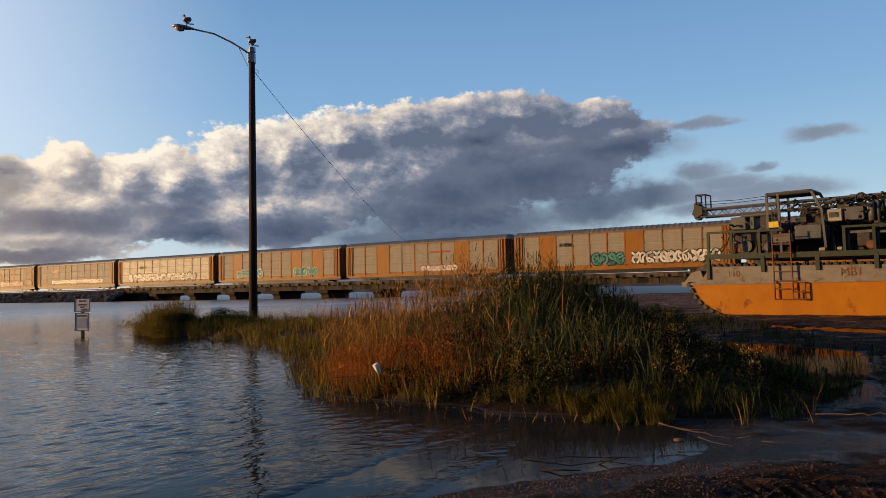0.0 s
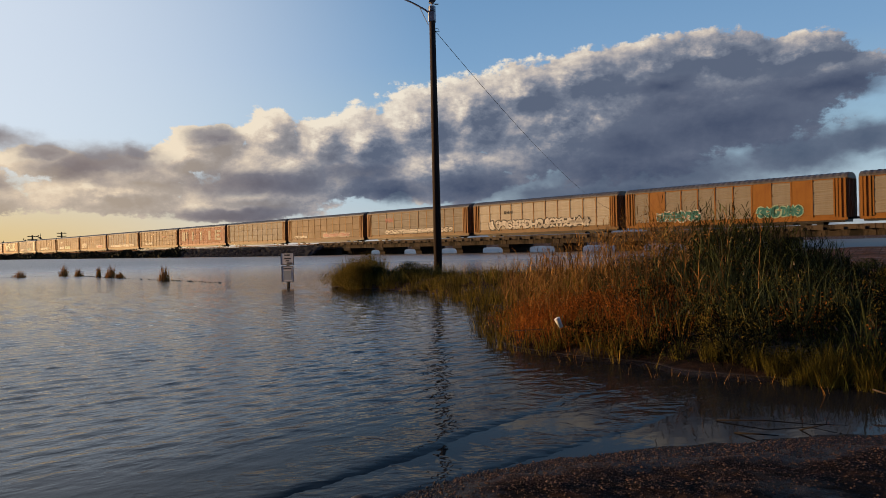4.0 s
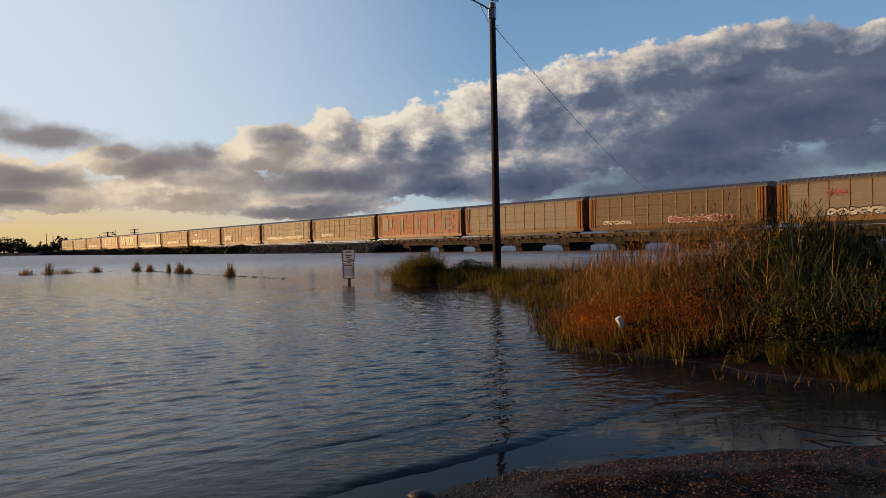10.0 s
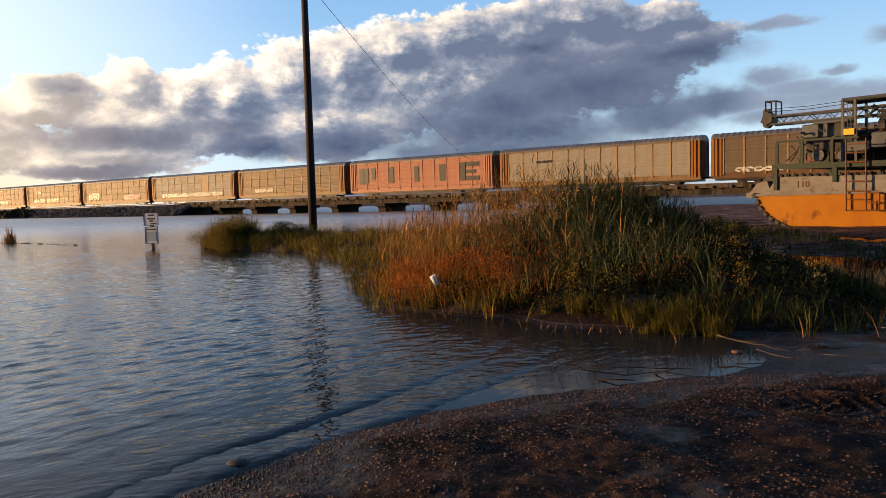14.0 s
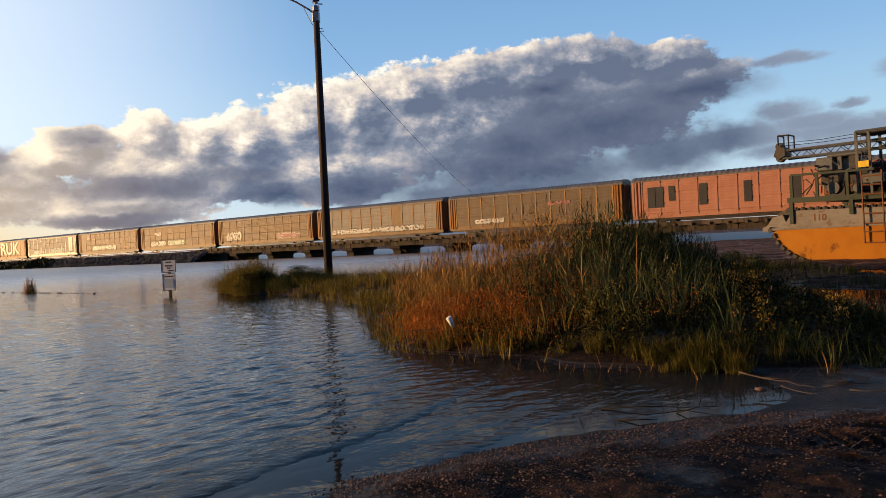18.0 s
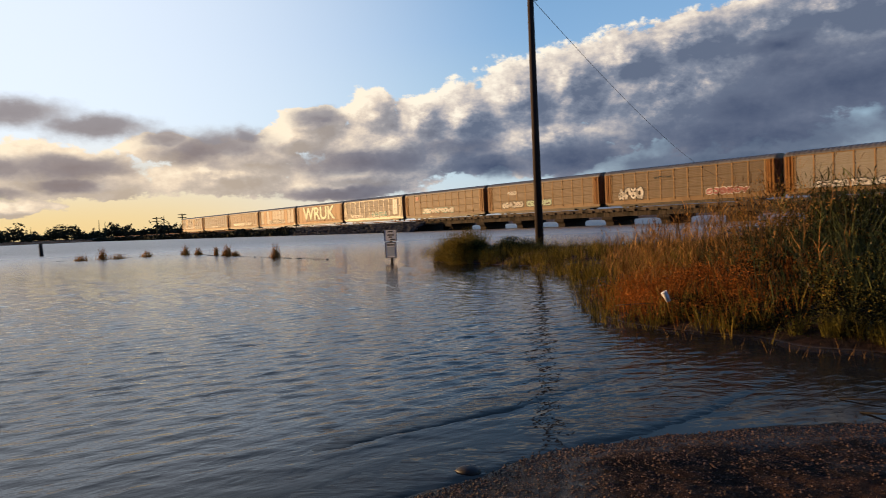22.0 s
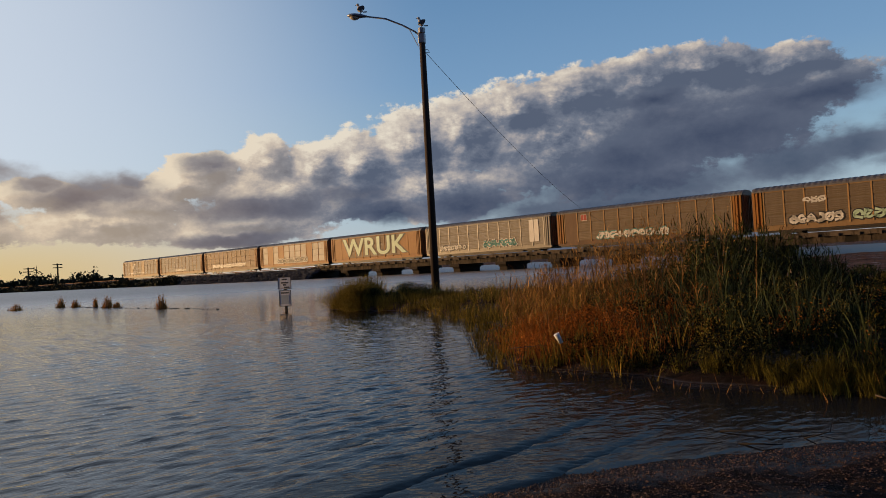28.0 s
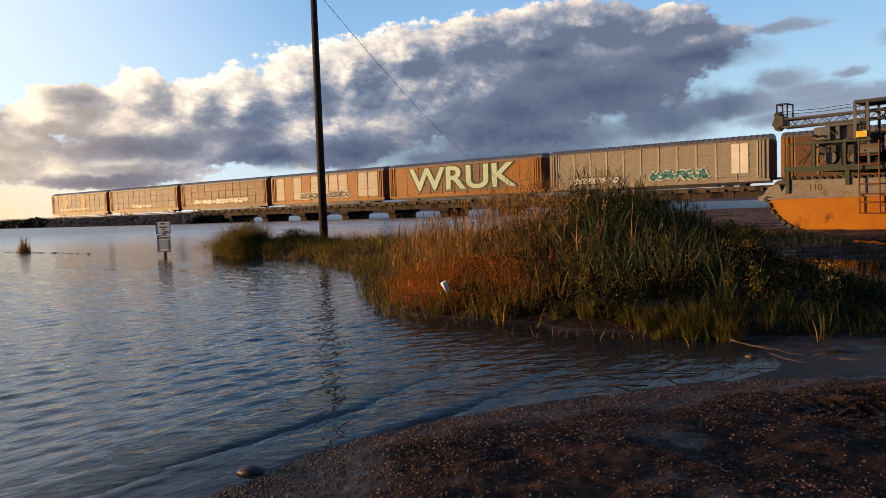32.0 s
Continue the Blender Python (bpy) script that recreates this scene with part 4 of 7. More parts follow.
# body paint, panel paint, bays closed by plain body plates, painted tags: (ink, edge ink, x from, x to, z from, z to, strokes)
STYLES = [
    ("tan", "silver", (2, 6), [("black", "", -6, -4.6, 3.0, 3.9, 2), ("white", "", -9, 5, 1.5, 1.9, 9)]),
    ("tan", "silver", (), [("white", "", -4, 4, 1.3, 1.8, 6)]),
    ("brown", "dull", (), [("white", "black", -9, 8, 1.35, 2.1, 12)]),
    ("yellow", "white", (1, 3, 8), [("black", "white", -6, 6, 1.3, 2.2, 14)]),
    ("yellow", "dull", (0, 1, 9, 10), [("mint", "black", -9.5, 9.5, 1.35, 4.75, "WRUK")]),
    ("silver", "silver", (), [("teal", "white", 0, 7, 1.3, 2.3, 8), ("white", "black", -10, -4, 1.3, 2.0, 7), ("white", "", 9.5, 11.4, 1.6, 4.9, 2)]),
    ("brown", "dull", (0,), [("red", "white", -9.4, -8.4, 4.0, 4.8, 2), ("white", "teal", -7, 4, 1.3, 2.1, 10)]),
    ("tan", "dull", (), [("white", "black", -9.5, -4, 1.3, 2.2, 6), ("mint", "black", -3, 3, 1.3, 2.2, 6), ("white", "", -8.0, -5.6, 3.5, 4.1, 3)]),
    ("tan", "dull", (), [("white", "black", -11, -6.5, 1.4, 2.9, 4), ("black", "", -4.5, -1.5, 4.0, 4.3, 4), ("pink", "white", 4, 10, 1.3, 2.0, 6)]),
    ("tan", "silver", (7,), [("white", "black", -10, 10, 1.2, 1.9, 20)]),
    ("tan", "dull", (), [("white", "", -9, -4, 1.4, 2.0, 6), ("pink", "", 3, 6.4, 3.3, 3.7, 3)]),
    ("salmon", "salmon", (), [("black", "", -11.6, -9.6, 1.9, 4.4, 2), ("black", "", -9.0, -8.2, 2.6, 4.4, 1), ("black", "", -5.4, -4.4, 1.9, 4.4, 1), ("black", "", -0.4, 0.5, 1.9, 4.3, 1), ("black", "", 4.3, 5.6, 1.9, 4.3, 1), ("black", "", 8.0, 9.0, 1.8, 4.4, 1), ("black", "", 9.0, 11.4, 1.8, 2.4, 1), ("black", "", 9.0, 11.4, 3.8, 4.4, 1), ("black", "", 9.0, 10.8, 2.8, 3.3, 1)]),
    ("tan", "silver", (), [("black", "", -8, -5.5, 3.6, 3.9, 3)]),
    ("brown", "dull", (), [("pink", "white", 0, 9, 1.3, 2.0, 10), ("white", "", -11, -6, 1.3, 1.8, 5)]),
    ("tan", "silver", (), [("pink", "", -8, -5.8, 3.4, 4.2, 3), ("white", "black", -8, 10, 1.3, 2.0, 16)]),
    ("tan", "white", (), [("white", "black", -10, 9, 1.3, 2.5, 16), ("black", "", -7, -5.2, 3.6, 4.0, 3)]),
    ("yellow", "silver", (1, 7, 9), [("teal", "white", -9, -3, 1.25, 2.4, 6), ("teal", "mint", 4, 9, 1.25, 2.4, 6)]),
    ("yellow", "silver", (2, 8), [("white", "pink", 0, 6, 1.25, 1.9, 7), ("red", "", 1.5, 5, 3.8, 4.0, 1)]),
    ("yellow", "silver", (1, 6), [("black", "", -7.4, -5.6, 3.7, 4.1, 3), ("white", "black", 2, 12, 1.25, 2.6, 12), ("teal", "black", -3, 1, 1.25, 2.6, 4)]),
    ("yellow", "silver", (2, 5), [("white", "black", -9, 2, 1.25, 2.4, 9)]),
]
LENGTH, HALF = 27.2, 1.5


def car_meshes():
    me = {}
    bays = 11
    width = (LENGTH - 2.6) / bays
    bm = bmesh.new()       # a corrugated perforated sheet between two posts
    z0, z1, rows = 1.22, 5.06, 18
    w = width / 2 - 0.07
    last = None
    for k in range(2 * rows + 1):
        seam = (k // 2) % 6 == 5
        y = 0.0 if k % 2 == 0 else (0.03 if seam else -0.025)
        zz = z0 + (z1 - z0) * k / (2 * rows)
        pair = [bm.verts.new((-w, y, zz)), bm.verts.new((w, y, zz))]
        if last:
            bm.faces.new((last[0], last[1], pair[1], pair[0]))
        last = pair
    me["panel"] = bm
    me["plate"] = boxed((-w - 0.03, -0.03, z0, w + 0.03, 0.02, z1))
    me["post"] = boxed((-0.075, -0.06, 1.0, 0.075, 0.04, 5.14))
    bm = boxed((-LENGTH / 2, -HALF + 0.03, 0.62, LENGTH / 2, -HALF + 0.16, 1.2), (-LENGTH / 2, -HALF + 0.0, 5.06, LENGTH / 2, -HALF + 0.14, 5.2))
    me["side_sill"] = bm
    bm = boxed((-LENGTH / 2 + 0.1, -HALF + 0.15, 0.95, LENGTH / 2 - 0.1, HALF - 0.05, 5.1))
    me["core"] = bm
    me["underframe"] = boxed((-LENGTH / 2 + 0.3, -1.32, 0.42, LENGTH / 2 - 0.3, 1.32, 0.95), (-7.8, -1.1, 0.22, 7.8, 1.1, 0.42))
    bm = bmesh.new()       # arched roof with ribs
    prof = [(-HALF - 0.02, 5.16), (-HALF + 0.02, 5.3), (-1.22, 5.55), (-0.75, 5.74), (0, 5.82), (0.75, 5.74), (1.22, 5.55), (HALF - 0.02, 5.3), (HALF + 0.02, 5.16)]
    ribs = 84
    xs = [-LENGTH / 2 - 0.05 + (LENGTH + 0.1) * k / ribs for k in range(ribs + 1)]
    rows_ = []
    for k, x in enumerate(xs):
        up = 0.05 if k % 2 else 0.0
        rows_.append([bm.verts.new((x, y, z + (up if 0 < j < 8 else 0))) for j, (y, z) in enumerate(prof)])
    for r0, r1 in zip(rows_, rows_[1:]):
        for j in range(8):
            bm.faces.new((r0[j], r0[j + 1], r1[j + 1], r1[j]))
    bm.faces.new(rows_[0])
    bm.faces.new(rows_[-1][::-1])
    me["roof"] = bm
    bm = bmesh.new()       # end doors with upright stiffeners and corner posts
    add_box(bm, -0.06, -HALF + 0.02, 0.9, 0.06, HALF - 0.02, 5.2)
    me["end_door"] = bm
    me["stiffener"] = boxed((-0.14, -0.06, 0.95, 0.14, 0.06, 5.1))
    bm = boxed((-0.52, -0.06, 0.95, -0.30, 0.06, 5.15), (-0.06, -0.14, 0.9, 0.06, 0.06, 5.15), (0.30, -0.14, 0.9, 0.52, 0.06, 5.15), (-0.55, 0.0, 0.95, 0.55, 0.05, 5.15))
    me["corner_frame"] = bm
    bm = boxed((-1.25, -1.12, 0.3, 1.25, -0.92, 0.62), (-1.25, 0.92, 0.3, 1.25, 1.12, 0.62), (-0.3, -1.1, 0.25, 0.3, 1.1, 0.6))
    me["truck"] = bm
    bm = bmesh.new()
    for y in (-0.78, 0.66):
        add_prism(bm, [(0.42 * math.cos(2 * math.pi * k / 16), 0.42 * math.sin(2 * math.pi * k / 16)) for k in range(16)], y, y + 0.12)
    add_tube(bm, [(0, -0.9, 0), (0, 0.9, 0)], 0.08, 6)
    me["wheelset"] = bm
    me["coupler"] = boxed((-0.7, -0.12, 0.7, 0.7, 0.12, 0.95))
    out = {}
    for k, bm in me.items():
        out[k] = done(bm, k, M["dark_steel"])
    return out, width


def painted(mesh, paint, cache={}):
    key = (mesh.name, paint.name)
    if key not in cache:
        c = mesh.copy()
        c.materials.clear()
        c.materials.append(paint)
        cache[key] = c
    return cache[key]


def ribbon(bm, pts, wide, y):
    """A flat painted stroke along points (x, z)."""
    last = None
    for i, (x, z) in enumerate(pts):
        ax, az = pts[max(0, i - 1)]
        bx, bz = pts[min(len(pts) - 1, i + 1)]
        le = math.hypot(bx - ax, bz - az) or 1.0
        nx, nz = -(bz - az) / le * wide, (bx - ax) / le * wide
        pair = [bm.verts.new((x - nx, y, z - nz)), bm.verts.new((x + nx, y, z + nz))]
        if last:
            bm.faces.new((last[0], last[1], pair[1], pair[0]))
        last = pair


def tag_mesh(ink, rim, x0, x1, z0, z1, strokes, seed):
    """Spray-painted strokes that say nothing: fat curling lines, or plain plates where only one or two are asked for."""
    rng = random.Random(seed)
    made = []
    w = (x1 - x0) / strokes
    for k in range(strokes):
        cx, cz, hh = x0 + (k + 0.5) * w, (z0 + z1) / 2, (z1 - z0) / 2
        bm, bm2 = bmesh.new(), bmesh.new()
        if strokes <= 2:
            for b_, grow, y in ((bm, 1.0, -HALF - 0.075), (bm2, 1.1, -HALF - 0.068)):
                b_.faces.new([b_.verts.new((cx + sx * 0.46 * w * grow, y, cz + sz * hh * grow)) for sx, sz in ((-1, -1), (1, -1), (1, 1), (-1, 1))])
        else:
            thick = min(0.15 * w, 0.16 * (z1 - z0)) * rng.uniform(0.8, 1.3)
            a0, turn = rng.uniform(0, 6.28), rng.choice((-1, 1)) * rng.uniform(3.6, 6.4)
            loops = [(cx + 0.42 * w * math.cos(a0 + turn * i / 14) * rng.uniform(0.92, 1.08), cz + 0.82 * hh * math.sin(a0 + turn * i / 14)) for i in range(15)]
            lean = rng.uniform(-0.3, 0.3) * w
            bar = [(cx + rng.choice((-0.4, 0.0, 0.4)) * w + lean * (i / 4 - 0.5), cz - hh * 0.95 + 1.9 * hh * i / 4) for i in range(5)]
            runs = [loops, bar] if rng.random() < 0.6 else [bar, [(2 * cx - x, z) for x, z in bar], [(cx - 0.45 * w, cz), (cx, cz + 0.3 * hh * rng.uniform(-1, 1)), (cx + 0.45 * w, cz)]]
            for run in runs:
                ribbon(bm, run, thick, -HALF - 0.075)
                ribbon(bm2, run, thick * 1.7 + 0.03, -HALF - 0.068)
        made.append((bm, bm2))
    return made


def build_train():
    meshes, width = car_meshes()
    cars = []
    for n in range(CARS):
        body, panel, plates, tags = STYLES[n]
        car = new("autorack_car")
        words_ = {"yellow": "yellow-orange", "tan": "tan", "brown": "rusty brown", "salmon": "salmon-pink", "silver": "silver-grey"}[body]
        sheet = {"silver": "silver", "white": "whitish", "dull": "dull tan", "salmon": "salmon"}[panel]
        tagged(car, "%s car-carrier railway wagon with %s side sheets and graffiti" % (words_, sheet), "railway wagon", "wagons of the train")
        bp, pp = CAR_PAINT[body], CAR_PAINT[panel]

        def piece(kind, paint, x=0.0, y=0.0, z=0.0, turn=0.0, name=None, up=None):
            ob = part(name or kind, painted(meshes[kind], paint), None, up or car)
            ob.location, ob.rotation_euler = (x, y, z), (0, 0, turn)
            return ob
        piece("core", CAR_PAINT["end"], name="side_wall")
        piece("underframe", M["dark_steel"])
        piece("roof", CAR_PAINT["roof"])
        piece("side_sill", bp)
        for k in range(11):
            x = -LENGTH / 2 + 1.3 + (k + 0.5) * width
            if k in plates:
                piece("plate", bp, x, -HALF, name="side_plate")
            else:
                piece("panel", pp, x, -HALF)
        for k in range(12):
            # tan and brown wagons take the post tone with sunlight in it
            piece("post", CAR_PAINT[{"brown": "post", "tan": "post", "silver": "white"}.get(body, body)], -LENGTH / 2 + 1.3 + k * width, -HALF)
        for side in (-1, 1):
            piece("corner_frame", CAR_PAINT["yellow"] if body in ("tan", "brown") else bp, side * (LENGTH / 2 - 0.6), -HALF)
            door = piece("end_door", CAR_PAINT["end"], side * LENGTH / 2)
            for y in (-1.2, -0.7, -0.2, 0.2, 0.7, 1.2):
                piece("stiffener", CAR_PAINT["end"], 0, y, 0, up=door)
            piece("coupler", M["dark_steel"], side * (LENGTH / 2 + 0.35))
            truck = piece("truck", M["dark_steel"], side * 9.7)
            for w in (-0.88, 0.88):
                piece("wheelset", M["dark_steel"], w, 0, 0.42, up=truck)
        for k, (ink, rim, x0, x1, z0, z1, strokes) in enumerate(tags):
            if isinstance(strokes, str):      # large block letters
                for colour, grow, y, bold in ((rim, 1.05, -HALF - 0.07, 0.24), (ink, 1.0, -HALF - 0.085, 0.09)):
                    me = words(strokes, 4.6, 0.004, INK[colour], bold=bold)
                    wide = max(v.co.x for v in me.vertices) - min(v.co.x for v in me.vertices)
                    high = max(v.co.y for v in me.vertices) - min(v.co.y for v in me.vertices)
                    ob = part("graffiti", me, None, car, "%s sprayed block letters" % colour)
                    ob.matrix_local = pose((x0 + x1) / 2, y, (z0 + z1) / 2, 90, 0, 0) @ Matrix.Diagonal((grow * (x1 - x0) / wide, grow * (z1 - z0) / high, 1, 1))
                continue
            for top, under in tag_mesh(ink, rim, x0, x1, z0, z1, strokes, n * 10 + k):
                if rim:
                    part("graffiti", under, INK[rim], car, "%s sprayed outline" % rim)
                else:
                    under.free()
                part("graffiti", top, INK[ink], car, "%s sprayed strokes" % ink)
        cars.append(car)
    return cars


train = build_train()


def car_place(n, t):
    """Car n (0 is the last) at t seconds: a steady 11.39 m/s."""
    return TRACK @ Matrix.Translation((-(552.9 - 11.39 * t) + (n + 0.5) * PITCH, 0, 0))

# ---- amphibious tracked pontoon carrier with a drilling rig on its deck ----
BUGGY = Matrix.Translation((8.5, 24.57, 0.0)) @ pose(0, 0, 0, 0, -0.25, -40.7) @ Matrix.Diagonal((0.928, 1, 1, 1))


def hull_outline():
    left = [(0.0, 1.15)] + [(0.08 + 1.72 * (1 - math.cos(a)) ** 0.9, 1.12 - 1.08 * math.sin(a)) for a in [radians(q) for q in range(8, 91, 10)]]
    right = [(11.05 - 1.75 * (1 - math.cos(a)) ** 0.9, 1.06 - 1.05 * math.sin(a)) for a in [radians(q) for q in range(88, 7, -10)]] + [(11.12, 1.08)]
    return left + right


def build_buggy():
    rig = new("marsh_buggy")
    rig.matrix_world = BUGGY
    tagged(rig, "orange pontoon marsh buggy carrying a drilling rig on mud", "marsh buggy")
    line = hull_outline()
    for y0, y1 in ((0.0, 1.7), (3.7, 5.4)):
        bm = bmesh.new()
        add_prism(bm, line, y0, y1)
        hull = part("pontoon", bm, M["orange_hull"], rig, "faded orange steel pontoon")
        bm = bmesh.new()
        add_prism(bm, [(0.25, 1.16), (11.1, 1.09), (10.95, 1.18), (10.8, 1.52), (0.75, 1.73), (0.45, 1.3)], y0 + 0.03, y1 - 0.03)
        part("upper_hull", bm, M["white_hull"], rig, "stained whitish upper plating")
        bm = bmesh.new()
        add_box(bm, 0.02, y0 - 0.05, 1.12, 10.9, y0, 1.19)
        add_box(bm, -0.35, y0 + 0.1, 1.08, 0.5, y1 - 0.1, 1.24)
        add_box(bm, 10.75, y0 + 0.05, 1.06, 11.3, y1 - 0.05, 1.16)
        part("rub_rail", bm, M["white_hull"], hull)
        # idler brackets at the bow
        bm = bmesh.new()
        add_prism(bm, [(-0.3, 1.22), (0.5, 1.22), (0.35, 1.62), (0.0, 1.55), (-0.15, 1.35)], y0 + 0.15, y0 + 0.28)
        add_prism(bm, [(0.1, 1.22), (0.7, 1.25), (0.75, 1.7), (0.45, 1.72)], y0 + 0.5, y0 + 0.6)
        part("idler_bracket", bm, M["white_hull"], rig, "chipped white bracket")
        bm = bmesh.new()
        add_prism(bm, [(0.35 + 0.26 * math.cos(2 * math.pi * k / 14), 1.5 + 0.26 * math.sin(2 * math.pi * k / 14)) for k in range(14)], y0 + 0.3, y0 + 0.48)
        part("sprocket", bm, M["dark_steel"], rig)
        # chain track: shoes under the hull and along the deck
        low = [p for p in line]
        run, acc = [], 0.0
        for (ax, az), (bx, bz) in zip(low, low[1:]):
            seg = math.hypot(bx - ax, bz - az)
            while acc < seg:
                k = acc / seg
                run.append((ax + (bx - ax) * k, az + (bz - az) * k, math.atan2(bz - az, bx - ax)))
                acc += 0.24
            acc -= seg
        bm = bmesh.new()
        for x, z, a in run:
            c, s = math.cos(a), math.sin(a)
            vs = []
            for yy in (y0 - 0.07, y1 + 0.07):
                for u, w in ((-0.085, 0.02), (0.085, 0.02), (0.05, -0.095), (-0.05, -0.095)):
                    vs.append(bm.verts.new((x + u * c - w * s, yy, z + u * s + w * c)))
            for f in ((0, 1, 2, 3), (7, 6, 5, 4), (0, 4, 5, 1), (1, 5, 6, 2), (2, 6, 7, 3), (3, 7, 4, 0)):
                bm.faces.new([vs[i] for i in f])
        part("lower_track", bm, M["dark_steel"], rig, "muddy steel track shoes")
        bm = bmesh.new()
        for k in range(43):
            x = 0.6 + k * 0.238
            z = 1.79 - 0.021 * (x - 0.6)
            add_box(bm, x - 0.08, y0 + 0.02, z - 0.05, x + 0.08, y1 - 0.02, z + 0.02)
            add_box(bm, x - 0.03, y0 + 0.0, z - 0.03, x + 0.03, y0 + 0.16, z + 0.05)
        part("upper_track", bm, M["dark_steel"], rig, "rusty steel track chain on top of the pontoon")
    # deck carriers: green beams on short posts
    def dz(x):
        return 2.10 - 0.018 * x
    bm = bmesh.new()
    add_prism(bm, [(0.6, 1.98), (7.85, 1.85), (7.85, 2.02), (0.6, 2.15)], -0.02, 0.12)
    add_prism(bm, [(0.6, 1.98), (7.85, 1.85), (7.85, 2.02), (0.6, 2.15)], 5.28, 5.42)
    part("deck_beam", bm, M["green_steel"], rig, "dark green deck edge beam")
    bm = bmesh.new()
    add_prism(bm, [(0.6, 2.06), (10.9, 1.86), (10.9, 1.9), (0.6, 2.12)], 0.12, 5.28)
    part("deck", bm, M["dark_steel"], rig)
    for x in (0.72, 2.62, 4.35, 6.05):
        for y in (0.0, 5.3):
            part("deck_post", boxed((x - 0.07, y - 0.03, 1.5 if x > 1 else 1.3, x + 0.07, y + 0.1, dz(x) - 0.03), bevel=0.01), M["green_steel"], rig)
    for x in (7.95, 8.75, 9.7, 10.62):
        for y in (0.0, 5.3):
            part("deck_post", boxed((x - 0.045, y - 0.02, 1.25, x + 0.045, y + 0.07, 1.9), bevel=0.01), M["grey_steel"], rig)
    # engine house with louvres
    y0, y1 = 0.12, 3.2
    house = part("engine_house", bmesh.new(), M["housing"], rig, "grey louvred steel engine housing")
    bm = bmesh.new()
    prof = [(7.85, 1.9), (10.62, 1.78), (10.66, 3.34), (8.95, 3.4), (8.66, 3.40), (8.52, 3.26), (8.48, 3.12), (8.30, 3.08), (8.22, 2.92), (8.02, 2.88), (7.9, 2.74)]
    add_prism(bm, prof, y0, y1)
    house.data = done(bm, "engine_house", M["housing"])
    louvre = done(boxed((-0.29, -0.012, -0.045, 0.29, 0.02, 0.045), bevel=0.01), "louvre", M["louvre"])
    lip = done(boxed((-0.3, -0.04, 0.045, 0.3, 0.0, 0.06)), "louvre_lip", M["housing"])
    for row in range(7):
        z = 2.42 + row * 0.142
        for col in range(4):
            x = 8.24 + col * 0.69
            zz = z - 0.03 * col
            if (col == 0 and row > 3) or zz > 3.3:
                continue
            ob = part("louvre", louvre, None, house)
            ob.location = (x, y0, zz)
            ob2 = part("louvre_lip", lip, None, house)
            ob2.location = (x, y0, zz)
    wide = done(boxed((-0.4, -0.012, -0.045, 0.4, 0.02, 0.045), bevel=0.01), "louvre", M["louvre"])
    for x in (8.35, 9.25, 10.15):
        part("louvre", wide, None, house).location = (x, y0, 2.06 - 0.03 * (x - 8.35))
    bm = bmesh.new()
    add_prism(bm, [(8.82, 3.38), (10.35, 3.34), (10.15, 3.5), (8.9, 3.56)], 0.3, 2.6)
    add_prism(bm, [(8.74, 3.52), (9.0, 3.52), (9.0, 3.62), (8.8, 3.62)], 0.4, 2.4)
    part("radiator_cowl", bm, M["housing"], house, "pale grey cowl on the housing roof")
    for x in (9.25, 9.85):
        part("cowl_grille", boxed((x - 0.26, 0.285, 3.4, x + 0.26, 0.31, 3.49)), M["louvre"], house)
    bm = bmesh.new()
    add_prism(bm, [(9.0, 3.54), (10.0, 3.5), (9.98, 3.66), (9.85, 3.78), (9.6, 3.83), (9.05, 3.84)], 0.6, 1.7)
    bmesh.ops.bevel(bm, geom=list(bm.edges), offset=0.04, segments=2, affect="EDGES", clamp_overlap=True)
    part("air_cleaner", bm, M["white_paint"], house, "white rounded intake box")
    part("intake_mesh", boxed((9.08, 0.585, 3.58, 9.38, 0.6, 3.8)), M["louvre"], house)
    part("red_stripe", boxed((9.40, 0.585, 3.58, 9.46, 0.6, 3.8)), INK["red"], house, "dull red stripe")
    bm = boxed((10.7, 0.5, 2.2, 10.82, 1.3, 3.0), bevel=0.03)
    part("blue_drum", bm, surf("blue_plastic", (0.04, 0.16, 0.36), (0.03, 0.12, 0.28), 0.4), rig, "blue plastic drum")
    # operator cage of square tube
    g = M["grey_steel"]
    cage = part("cage_roof", boxed((3.3, 0.36, 4.03, 4.74, 1.49, 4.06)), g, rig, "grey sheet roof of the operator cage")
    for y in (0.35, 1.5):
        for a, b in (((3.3, 2.1), (3.28, 4.02)), ((5.1, 2.1), (5.02, 3.4)), ((5.02, 3.4), (4.72, 4.02)), ((3.28, 4.02), (4.72, 4.02)), ((3.7, 2.1), (3.66, 4.0))):
            part("cage_bar", tubed(([(a[0], y, a[1]), (b[0], y, b[1])], 0.055), sides=4), g, cage)
    for x, z in ((3.28, 4.02), (4.72, 4.02), (5.02, 3.4)):
        part("cage_bar", tubed(([(x, 0.35, z), (x, 1.5, z)], 0.055), sides=4), g, cage)
    bm = bmesh.new()
    for k in range(7):
        z = 3.15 + k * 0.12
        add_tube(bm, [(3.3, 0.32, z), (3.68, 0.32, z)], 0.008, 4)
    for k in range(4):
        x = 3.34 + k * 0.1
        add_tube(bm, [(x, 0.32, 3.1), (x, 0.32, 3.95)], 0.008, 4)
    part("cage_mesh", bm, g, rig)
    # mast laid flat along the deck: lattice boom with a head
    bm = bmesh.new()
    for y, z in ((0.75, 3.78), (1.25, 3.78), (0.75, 3.52), (1.25, 3.52)):
        add_tube(bm, [(0.75, y, z), (7.0, y, z - 0.02)], 0.035, 6)
